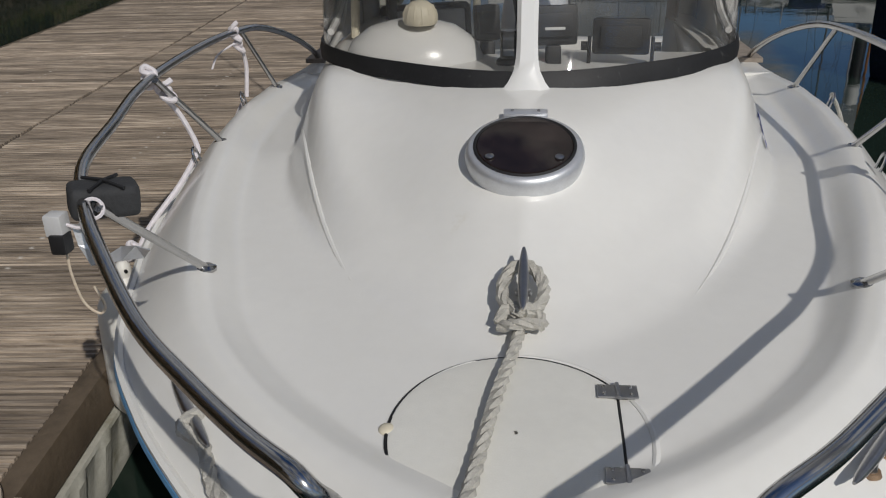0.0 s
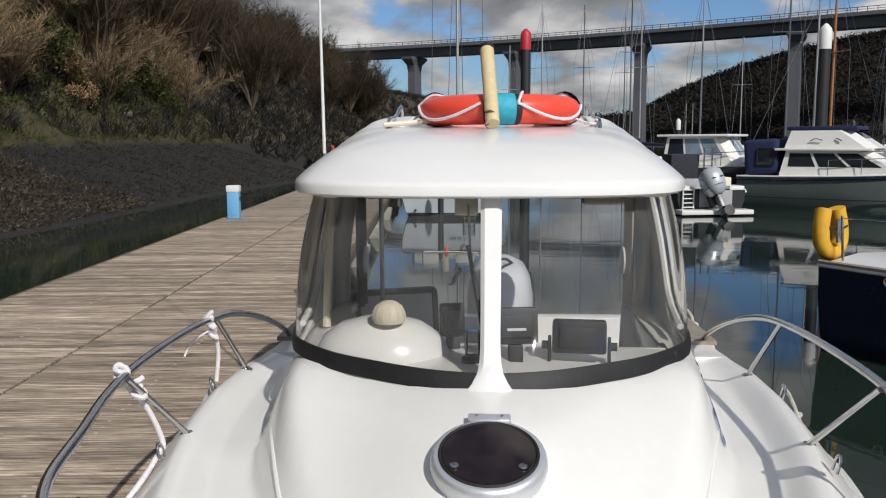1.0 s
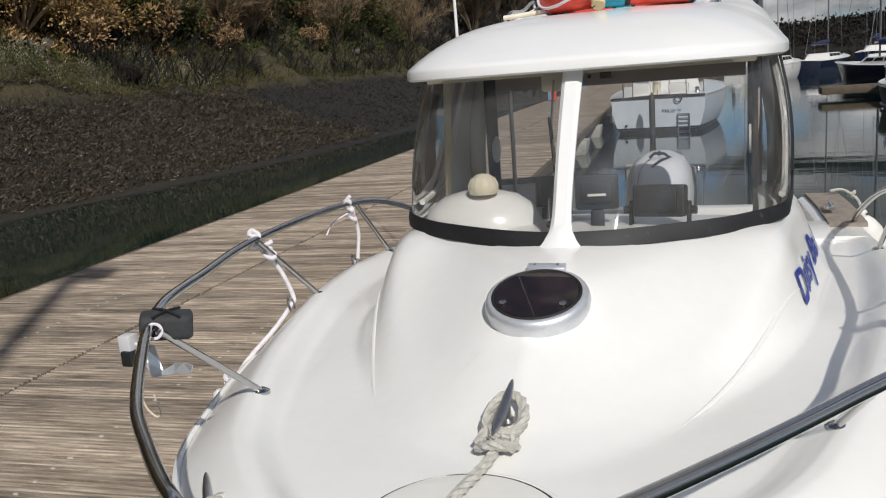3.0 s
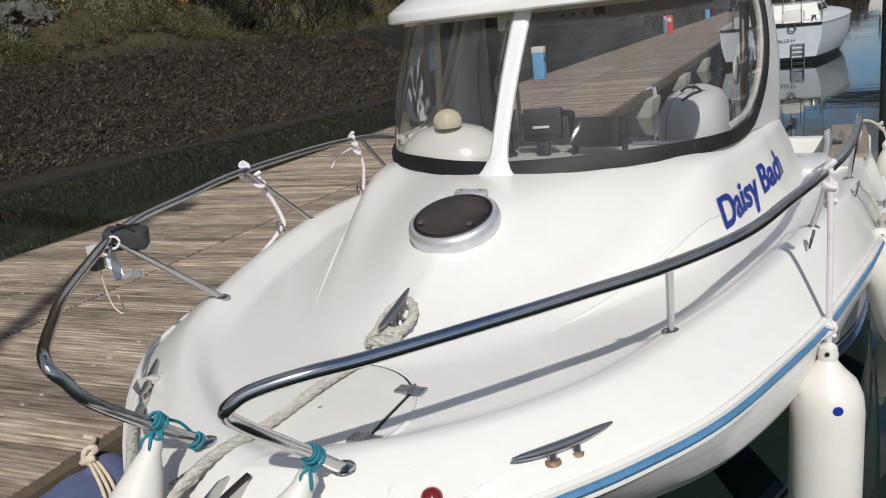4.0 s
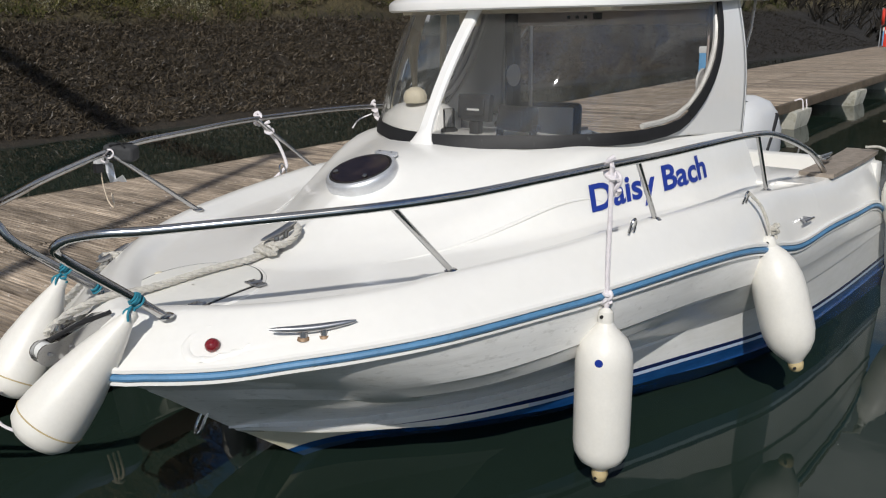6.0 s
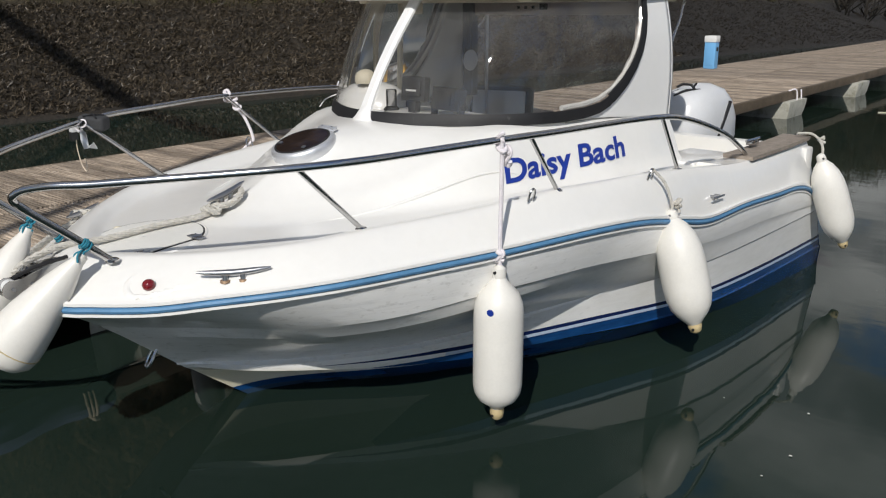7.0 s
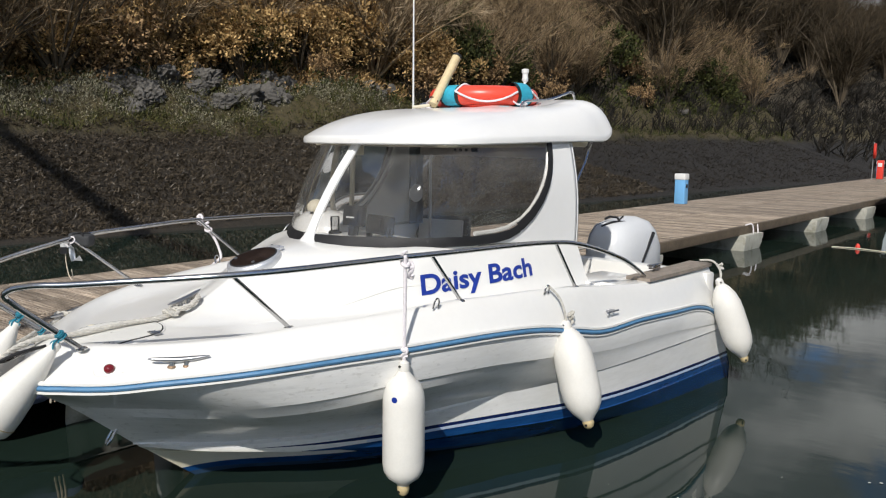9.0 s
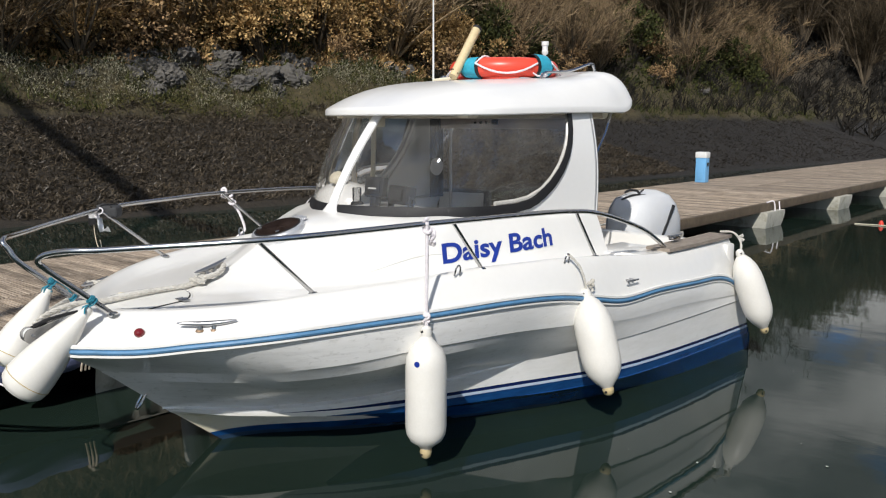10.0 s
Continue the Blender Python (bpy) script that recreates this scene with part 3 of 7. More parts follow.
def evenly(ctrl, n):
    P = np.array(smooth_line(ctrl, 8))
    L = np.concatenate([[0], np.cumsum(np.linalg.norm(np.diff(P, axis=0), axis=1))])
    at = L[-1] * np.linspace(0, 1, n) ** 1.15
    return np.stack([np.interp(at, L, P[:, k]) for k in range(3)], axis=1)


NH = 72
LINES = [evenly(c, NH) for c in (RAILLINE, KNUCKLE, CHINE, STRIP, UNDER, WATERLINE)]
rows = []
for i in range(NH):
    r, kn, ch, st, un, wl = [ln[i] for ln in LINES]
    out = np.array((1.0, -0.35, 0)) * min(1.0, ch[0] / 0.25)
    rail_out = along(ch[1], [0.7, 0.9, 1.7, 2.3, 3.1], [0.02, 0.05, 0.045, 0.022, -0.014])
    ring_pts = [r]
    ring_pts += [lerp(r, kn, t) + np.array((0.008 * math.sin(math.pi * t), 0, 0)) for t in (0.33, 0.66)]
    ring_pts += [kn, kn - np.array((0.012, -0.008, 0.012)) * along(kn[1], [2.4, 3.3], [1.0, 0.0])]
    ring_pts += [lerp(kn, ch, t) + np.array((0.75, -0.55, 0)) * swell * min(1, kn[0] * 2) * along(kn[1], [1.8, 2.6], [1.0, -0.12]) for t, swell in ((0.22, 0.050), (0.48, 0.044), (0.76, 0.022))]
    ring_pts += [ch, ch + out * rail_out * 0.85 - np.array((0, 0, 0.012)), lerp(ch, st, 0.5) + out * rail_out, st + out * rail_out, st + np.array((0, 0, -0.004)), un, wl]
    keel = np.array((wl[0] * 0.5, wl[1] + 0.05, -0.3))
    ring_pts += [lerp(wl, keel, 0.5), keel, np.array((0, keel[1], -0.42))]
    rows.append([np.array((max(p[0], 0.0), p[1], p[2])) for p in ring_pts])
hull = grid(rows)
st = rows[-1]
tr = [(p[0], p[1] + 0.02, p[2]) for p in st] + [(-p[0], p[1] + 0.02, p[2]) for p in st[::-1]]
part("hull", join(mirror(hull), hull), HULL, BOAT, "white hull with blue antifouling and thin navy boot stripe", crease=13)
part("transom", (tr, [tuple(range(len(tr)))]), HULL, BOAT, smooth=False)

# rubbing strake: white lip with a blue insert
for sign in (1, -1):
    line = [(sign * (p[0] + 0.012), p[1] - (0.012 if i < 8 else 0), p[2] + 0.004) for i, p in enumerate(RAIL)]
    part("rubbing_strake", tube(line, 0.0150, 8), STRIPE, BOAT, "faded blue rubber rubbing strake")
    part("strake_lip", tube([(p[0] - sign * 0.004, p[1], p[2] + 0.028) for p in line], 0.014, 6), GEL, BOAT)
    part("strake_lip", tube([(p[0] - sign * 0.006, p[1], p[2] - 0.026) for p in line], 0.010, 6), GEL, BOAT)

# deck moulding with the cabin trunk
ks = np.concatenate([np.linspace(0, 0.40, 46), np.linspace(0.415, 1, 34)])
CAB_AFT, DASH_AFT = 4.05, 2.78
SPLIT = next(i for i in range(NS) if RAIL[i][1] >= CAB_AFT)
fore = list(range(SPLIT + 1))
rows = []
for i in fore:
    row = []
    for k in ks:
        x, y, d = station(i, k)
        row.append((x, y, deck_z(x, y, d)))
    rows.append(row[:-1] + [row[-1]] + [(-x, y, z) for x, y, z in row[-2::-1]])
V, F = grid(rows, flip=True)


def in_cabin(f):
    c = np.mean([V[i] for i in f], axis=0)
    return c[1] > DASH_AFT and abs(c[0]) < 0.80


F = [f for f in F if not in_cabin(f)]
part("deck", (V, F), GEL, BOAT, "white moulded foredeck and cabin trunk", solid=0.02).modifiers[0].use_rim = False
# the bulkheads that close the trunk at its after end
for sign in (1, -1):
    last = [p for p in rows[-1] if 0.78 < p[0] * sign < 1.535]
    wing = [[p, (p[0] - sign * 0.012, p[1] + 0.010, p[2] - 0.02), (p[0] * 0.93, p[1] + 0.016, 0.44)] for p in last]
    part("bulkhead_wing", grid(wing), GEL, BOAT)

# cockpit: coaming, inner wall, sole
aft = list(range(SPLIT, NS))
for sign in (1, -1):
    rows = []
    for i in aft:
        w, y, z = RAIL[i]
        top = bulwark_top(y)
        rows.append([(sign * a, y, b) for a, b in [(w - d, lerp(z + 0.03, top, 1 - (1 - d / 0.12) ** 1.3)) for d in (0.0, 0.02, 0.04, 0.06, 0.08, 0.10, 0.12)] + [(w - 0.16, top + 0.002), (w - 0.33, top), (w - 0.36, top - 0.02), (w - 0.37, 0.45)]])
    g = grid(rows, flip=sign > 0)
    g[1].append(tuple(range(len(rows[0]))))
    part("cockpit_coaming", g, GEL, BOAT)
    cap = [[(sign * a, RAIL[i][1], bulwark_top(RAIL[i][1]) + b) for a, b in ((RAIL[i][0] - 0.085, 0.0), (RAIL[i][0] - 0.085, 0.028), (RAIL[i][0] - 0.31, 0.028), (RAIL[i][0] - 0.31, 0.0))] for i in aft if RAIL[i][1] > 4.42]
    g = grid(cap, flip=sign > 0)
    n4 = len(cap) * 4
    g[1].extend([(0, 1, 2, 3), (n4 - 4, n4 - 3, n4 - 2, n4 - 1)])
    part("coaming_cap", g, TEAK, BOAT, "weathered grey teak capping")
for sign in (1, -1):
    part("side_deck_step", block((sign * 1.07, 4.28, 1.09), (0.34, 0.56, 0.09), 0.02), GEL, BOAT)
    part("side_locker", block((sign * 1.05, 4.30, 0.76), (0.30, 0.50, 0.64), 0.02), GEL, BOAT)
part("cockpit_sole", block((0, 4.2, 0.42), (2.3, 2.75, 0.04), 0.005), GEL_WORN, BOAT)
part("transom_wall", block((0, 5.52, 0.72), (2.9, 0.14, 0.72), 0.03), GEL, BOAT)
part("cockpit_seat", block((0, 5.25, 0.85), (2.2, 0.42, 0.06), 0.02), GEL, BOAT)

# cabin walls inside, under the windows
for sign in (1, -1):
    part("cabin_lining", grid([[(sign * 0.83, y, 1.46), (sign * 0.95, y, 1.0), (sign * 1.05, y, 0.44)] for y in np.linspace(2.78, 4.05, 8)], flip=sign < 0), GEL, BOAT, solid=0.01)
part("dashboard_front", grid([[(x, 2.80, z) for z in (1.5, 1.0, 0.44)] for x in np.linspace(-0.80, 0.80, 9)]), GEL, BOAT, solid=0.02)

# ---- wheelhouse shell ----
BASE = smooth_line([(0, 2.085, 1.505), (0.22, 2.135, 1.507), (0.43, 2.245, 1.508), (0.67, 2.42, 1.508), (0.87, 2.70, 1.508), (0.925, 3.05, 1.50), (0.945, 3.4, 1.49), (0.965, 3.75, 1.48), (0.985, 4.06, 1.47)], 10)
TOP = smooth_line([(0, 2.60, 2.262), (0.22, 2.62, 2.262), (0.43, 2.67, 2.262), (0.64, 2.76, 2.262), (0.79, 2.92, 2.262), (0.85, 3.15, 2.262), (0.875, 3.45, 2.262), (0.89, 3.75, 2.262), (0.90, 4.06, 2.262)], 10)


def shell(i, v, out=0.0):
    a, b = BASE[i], TOP[i]
    p = lerp(a, b, v)
    n = np.array((a[0] * 1.1, (a[1] - 3.2) if a[1] < 2.9 else 0.0, 0.15))
    n /= np.linalg.norm(n)
    return p + n * (0.035 * math.sin(math.pi * v) + out)


def edge_v(y):
    return along(y, [0, 2.9, 3.1, 3.25, 3.40, 3.52, 3.62, 3.70, 3.75, 3.785, 3.80, 9], [0.0, 0.0, 0.015, 0.045, 0.12, 0.235, 0.37, 0.52, 0.66, 0.82, 1.0, 1.0])


fine = []
for i in range(len(BASE)):
    fine.append(float(i))
    if 3.0 < BASE[i][1] < 3.8:
        fine += [i + 0.25, i + 0.5, i + 0.75]


def shell_at(f, v, out=0.0):
    i = min(int(f), len(BASE) - 2)
    return lerp(shell(i, v, out), shell(i + 1, v, out), f - i)


glass_f = [f for f in fine if edge_v(lerp(BASE[min(int(f), len(BASE) - 2)][1], BASE[min(int(f), len(BASE) - 2) + 1][1], f - int(f))) < 0.999]


def y_at(f):
    i = min(int(f), len(BASE) - 2)
    return lerp(BASE[i][1], BASE[i + 1][1], f - i)


SEAL = 0.078
for sign in (1, -1):
    flipm = (lambda g: g) if sign > 0 else (lambda g: mirror(g, 1.03))
    start = 1.0
    fs = [f for f in glass_f if f >= start]
    pane = grid([[shell_at(f, lerp(edge_v(y_at(f)), 1.0, t)) for t in np.linspace(0, 1, 12)] for f in fs], flip=True)
    ob = part("window_pane", flipm(pane), GLASS, BOAT, "large curved wraparound tinted window")
    ob.visible_shadow = False
    # black seal: a band along the bottom and the rounded rear corner
    line = [(f, edge_v(y_at(f))) for f in fs]
    rows = []
    for j, (f, v) in enumerate(line):
        y = y_at(f)
        if v < 0.1:
            lo, hi = (f, v - 0.012), (f, v + SEAL)
        else:
            lo, hi = (f, v), (max(f - 1.55, 1.0), v + SEAL * max(0.0, 1 - (v - 0.1) * 1.6))
        mid = (lerp(lo[0], hi[0], 0.5), lerp(lo[1], hi[1], 0.5))
        rows.append([shell_at(lo[0], lo[1], 0.004), shell_at(lo[0], lo[1], 0.014), shell_at(mid[0], mid[1], 0.018), shell_at(hi[0], min(hi[1], 1), 0.012), shell_at(hi[0], min(hi[1], 1), 0.002)])
    part("window_seal", flipm(grid(rows, flip=True)), RUBBER, BOAT, "black rubber window seal")
    # moulded white corner and rear pillar
    cor = [f for f in fine if y_at(f) > 2.85]
    g = grid([[shell_at(f, edge_v(y_at(f)) * t, -0.003) for t in np.linspace(-0.10, 1, 14)] for f in cor], flip=True)
    part("rear_pillar", flipm(g), GEL_ROOF, BOAT, "white moulded rear pillar", solid=0.03)
    low = grid([[shell(i, v, -0.004) for v in (-0.10, -0.04, 0.004)] for i in range(len(BASE)) if BASE[i][1] < 2.95], flip=True)
    part("windscreen_base", flipm(low), GEL, BOAT)
    ret = [[shell_at(len(BASE) - 1, v, o) for o in (-0.003, -0.06, -0.13)] for v in np.linspace(-0.1, 1, 10)]
    part("pillar_return", flipm(grid(ret, flip=True)), GEL_ROOF, BOAT, solid=0.02)
    # side deck below the window: the moulding meets the pillar
    trim = [shell_at(f, min(1, edge_v(y_at(f)) + 0.1), -0.025) for f in fs if y_at(f) > 2.9]
    part("window_trim", flipm(tube(trim, 0.017, 6)), GEL_ROOF, BOAT)

# central windscreen pillar, flared at its foot
rows = []
for v in np.linspace(-0.015, 1, 22):
    wide = 0.036 + 0.065 * math.exp(-(max(v, 0) / 0.05)) + 0.01 * v
    c = shell(0, v, 0.0)
    rows.append([(wide, c[1] + 0.006, c[2]), (wide, c[1] - 0.012, c[2] + 0.002), (wide * 0.6, c[1] - 0.028, c[2] + 0.006), (-wide * 0.6, c[1] - 0.028, c[2] + 0.006), (-wide, c[1] - 0.012, c[2] + 0.002), (-wide, c[1] + 0.006, c[2])])
part("centre_pillar", grid(rows, flip=True), GEL_ROOF, BOAT, "white central windscreen pillar")

# ---- roof ----
ROOF_OUT = smooth_line([(0, 2.44), (0.30, 2.455), (0.58, 2.53), (0.80, 2.69), (0.91, 2.93), (0.95, 3.25), (0.965, 3.6), (0.965, 4.1), (0.95, 4.45), (0.87, 4.72), (0.53, 4.87), (0, 4.91)], 6)
ROOF_X = -0.024
ROOF_C = np.array((ROOF_X, 3.6))
full = [np.array((ROOF_X + p[0], p[1])) for p in ROOF_OUT] + [np.array((ROOF_X - p[0], p[1])) for p in ROOF_OUT[-2:0:-1]]
rows = []


def ease(t):
    t = min(1.0, max(0.0, t))
    return t * t * (3 - 2 * t)


def lift(y):
    """The lip curls up towards the after end."""
    return 0.03 * ease((y - 2.6) / 1.6) + 0.125 * ease((y - 4.5) / 0.36)


def roof_z(q, rel, y):
    d = np.array(q) - ROOF_C
    a = d[1] / (np.linalg.norm(d) + 1e-9)
    power = lerp(5.6, 3.2, -a) if a < 0 else lerp(5.6, 13.0, a)
    return 2.274 + lift(q[1]) * rel ** 6 + (0.238 + 0.035 * (y - 3.3) + 0.04 * ease((y - 4.0) / 0.5)) * (1 - rel ** power)


for rel in np.concatenate([np.linspace(0.02, 0.8, 12), np.linspace(0.84, 1.0, 9)]):
    row = []
    for q in full:
        p = ROOF_C + (q - ROOF_C) * rel
        row.append((p[0], p[1], roof_z(q, rel, p[1])))
    rows.append(row)
for rel, z in ((1.006, 2.260), (1.006, 2.226), (0.995, 2.217), (0.97, 2.219), (0.93, 2.25), (0.5, 2.268), (0.02, 2.268)):
    rows.append([(*(ROOF_C + (q - ROOF_C) * rel), z + lift(q[1]) * (1 if rel > 0.9 else 0)) for q in full])
g = grid(rows, close=True, flip=True)
g[1].append(tuple(range(len(full))))
part("cabin_roof", g, GEL_ROOF, BOAT, "domed white wheelhouse roof with overhanging lip")


def on_roof(x, y):
    q = np.array((x, y)) - ROOF_C
    e = max(full, key=lambda p: np.dot(q, p - ROOF_C) / np.linalg.norm(p - ROOF_C))
    return roof_z(e, np.linalg.norm(q) / np.linalg.norm(e - ROOF_C), y)


for sign in (1, -1):
    y0, y1, x = 3.78, 4.52, sign * 0.60
    z0, z1 = on_roof(x, y0), on_roof(x, y1)
    line = smooth_line([(x, y0, z0 - 0.01), (x, y0 + 0.02, z0 + 0.03), (x, y0 + 0.09, z0 + 0.055), (x, (y0 + y1) / 2, z0 + 0.075), (x, y1 - 0.07, z1 + 0.06), (x, y1 - 0.02, z1 + 0.035), (x, y1, z1 - 0.01)], 5)
    part("roof_handrail", tube(line, 0.011, 8), STEEL, BOAT, "stainless roof grab rail")
    part("rear_strut", tube([(sign * 0.87, 4.40, 2.26), (sign * 0.91, 4.26, 2.08), (sign * 0.945, 4.08, 1.90)], 0.011, 6), STEEL, BOAT)
part("canopy_roll", tube([(-0.7, 4.55, 2.24), (0, 4.6, 2.24), (0.7, 4.55, 2.24)], 0.04, 8), PLASTIC_CREAM, BOAT)

# ---- pulpit rails ----
RAILTOP = [(0.294, -0.083, 1.414), (0.313, -0.089, 1.441), (0.355, -0.055, 1.468), (0.45, 0.02, 1.487), (0.55, 0.13, 1.49), (0.73, 0.33, 1.505), (0.92, 0.56, 1.52), (1.08, 0.76, 1.535), (1.23, 1.05, 1.55), (1.31, 1.42, 1.56), (1.385, 1.78, 1.57), (1.43, 2.16, 1.57), (1.445, 2.7, 1.565), (1.44, 3.1, 1.55), (1.43, 3.4, 1.52), (1.42, 3.75, 1.44), (1.41, 4.1, 1.33), (1.39, 4.35, 1.22), (1.385, 4.47, 1.15)]
PULPIT = [(0.29, 0.302, 1.066), (0.289, 0.16, 1.196), (0.288, 0.01, 1.326), (0.288, -0.05, 1.381)]
PULPIT_STARBOARD = [(0.207, 0.302, 1.066), (0.222, 0.121, 1.222), (0.242, -0.02, 1.352), (0.262, -0.062, 1.425), (0.28, -0.083, 1.463), (0.315, -0.067, 1.487), (0.40, 0.002, 1.488), (0.53, 0.125, 1.49), (0.70, 0.30, 1.50), (0.90, 0.57, 1.52)]
STANCHIONS = [((1.068, 0.80, 1.53), (0.962, 1.24, 1.158)), ((1.395, 1.98, 1.565), (1.295, 2.355, 1.215)), ((1.44, 3.17, 1.545), (1.385, 3.50, 1.18))]
for sign in (1, -1):
    s = np.array((sign, 1, 1))
    line = [np.array(p) for p in (PULPIT if sign > 0 else PULPIT_STARBOARD) + RAILTOP[7 if sign < 0 else 0:]]
    if sign < 0:
        line = [p * (1 - 0.07 * max(0.0, 1 - max(p[1], 0) / 2.6), 1, 1) if p[1] > 0.7 else p for p in line]
    part("guard_rail", tube([p * s for p in smooth_line(line, 6)], 0.0175, 12), STEEL, BOAT, "polished stainless guard rail")
    part("rail_foot", lathe([(0.001, 0), (0.033, 0), (0.033, 0.008), (0.02, 0.014), (0.001, 0.014)], 14, Matrix.Translation((0.29 if sign > 0 else -0.207, 0.302, 1.068))), STEEL, BOAT)
    for a, b in STANCHIONS:
        a = np.array(a) * ((1 - 0.07 * max(0.0, 1 - a[1] / 2.6)) if sign < 0 else 1, 1, 1)
        part("stanchion", tube([np.array(a) * s, np.array(b) * s], 0.0125, 10), STEEL, BOAT, "stainless stanchion")
        part("rail_foot", lathe([(0.001, 0), (0.032, 0), (0.032, 0.008), (0.02, 0.016), (0.001, 0.016)], 14, Matrix.Translation((sign * b[0], b[1], b[2] - 0.006))), STEEL, BOAT)


# ---- water ----
def sheet(x0, x1, y0, y1, z):
    return [(x0, y0, z), (x1, y0, z), (x1, y1, z), (x0, y1, z)], [(0, 1, 2, 3)]


tagged(part("water", sheet(-2400, 2400, -2400, 2400, 0.0), WATER, smooth=False), "calm dark green harbour water with reflections", "water", kind="structure")

fr = random.Random(21)
V, F = [], []
for _ in range(150):
    x, y, r = fr.uniform(-0.5, 7), fr.uniform(-1.5, 9), fr.uniform(0.003, 0.011)
    if abs(x) < 1.75 and y > -0.2:
        continue
    k = len(V)
    V += [(x + r * math.cos(a) * fr.uniform(0.6, 1.6), y + r * math.sin(a), 0.004) for a in np.linspace(0, 2 * math.pi, 6, endpoint=False)]
    F.append(tuple(range(k, k + 6)))
tagged(part("floating_flecks", (V, F), paint("pale foam fleck", (0.55, 0.55, 0.5), 0.9), smooth=False), "small pale flecks floating on the water", "debris", kind="stuff")

# ---- pontoon walkway along the starboard side ----
DOCK = pose(-1.52, 0, 0, 0, 0, 4.46)
WIDE, SEAM, TOPZ, PITCH = 3.93, 1.93, 0.50, 0.125
dock = tagged(new("pontoon"), "long weathered timber walkway pontoon on concrete floats", "pontoon", kind="structure")
dock.matrix_world = DOCK


def board_mesh(length, seed):
    """One grooved board along x: chamfered, with three shallow grooves."""
    rnd = random.Random(seed)
    half = PITCH / 2 - 0.008
    prof = [(-half, -0.03), (-half, -0.006), (-half + 0.005, 0.0), (-0.031, 0.0), (-0.028, -0.010), (-0.016, -0.010), (-0.013, 0.0), (0.013, 0.0), (0.016, -0.010), (0.028, -0.010), (0.031, 0.0), (half - 0.005, 0.0), (half, -0.006), (half, -0.03)]
    xs = [0.0, length]
    wob = [rnd.uniform(-0.003, 0.003) for _ in xs]
    V, F = grid([[(-x, a, b + wb) for a, b in prof] for x, wb in zip(xs, wob)], flip=True)
    m = len(prof)
    F.append(tuple(range(m))[::-1])
    F.append(tuple(range(m, 2 * m)))
    me = bpy.data.meshes.new("board")
    me.from_pydata(V, [], F)
    me.materials.append(WOOD)
    return me


def dock_part(name, geo, mat, label=""):
    ob = part(name, geo, mat, None, label)
    ob.parent = dock
    return ob


brnd = random.Random(4)
inner = [board_mesh(SEAM - 0.075 - 0.004 * k, k) for k in range(3)]
outer = [board_mesh(WIDE - SEAM - 0.020 - 0.006 * k, 10 + k) for k in range(3)]
NEAR0, NEAR1 = -0.8, 17.9
y = NEAR0
while y < NEAR1:
    for meshes, x0 in ((inner, -0.055), (outer, -SEAM - 0.018)):
        ob = new("board", brnd.choice(meshes))
        ob.parent = dock
        ob.location = (x0 - brnd.uniform(0, 0.006), y, TOPZ + brnd.uniform(-0.004, 0.002))
        ob.rotation_euler = (0, 0, brnd.uniform(-0.0015, 0.0015))
    y += PITCH
V, F = [], []
for y in np.concatenate([np.arange(-4.0, NEAR0 - 0.01, PITCH), np.arange(NEAR1 + 0.02, 78, PITCH)]):
    for x0, x1 in ((-0.055, -SEAM + 0.02), (-SEAM - 0.02, -WIDE)):
        h, k, z = PITCH / 2 - 0.007, len(V), TOPZ + brnd.uniform(-0.004, 0.002)
        V += [(x0, y - h, z), (x1, y - h, z), (x1, y + h, z), (x0, y + h, z), (x0, y - h, z - 0.03), (x1, y - h, z - 0.03), (x1, y + h, z - 0.03), (x0, y + h, z - 0.03)]
        F += [(k + 3, k + 2, k + 1, k), (k, k + 1, k + 5, k + 4), (k + 2, k + 3, k + 7, k + 6), (k + 3, k, k + 4, k + 7), (k + 1, k + 2, k + 6, k + 5)]
tagged(dock_part("board_run", (V, F), WOOD), kind="stuff")
dock_part("edge_beam", block((-0.008, 37, 0.415), (0.085, 82, 0.175), 0.008), BEAM, "dark wet timber edge beam")
dock_part("edge_beam", block((-WIDE - 0.045, 37, 0.375), (0.075, 82, 0.23), 0.01), BEAM)
dock_part("bearer", block((-SEAM, 37, 0.33), (3.6, 82, 0.12), 0.0), BEAM)
# near float: a long corrugated trough set back under the edge
rows = []
for y in np.arange(0.9, 2.121, 0.03):
    w = 0.012 * (1 if math.sin(y * 2 * math.pi / 0.24) > 0.2 else -1)
    rows.append([(-2.2, y, 0.32), (-0.06, y, 0.32), (0.045, y, 0.305), (0.05, y, 0.29), (0.05 + w, y, 0.27), (0.01 + w, y, 0.05), (0.0, y, 0.0), (-0.04, y, -0.25)])
dock_part("float", join(grid(rows, flip=True), ([(-2.2, 2.12, 0.32), (0.05, 2.12, 0.305), (0.05, 2.12, 0.27), (-0.04, 2.12, -0.25), (-2.2, 2.12, -0.25)], [(0, 1, 2, 3, 4)])), CONCRETE, "pale corrugated float with a stained ledge")
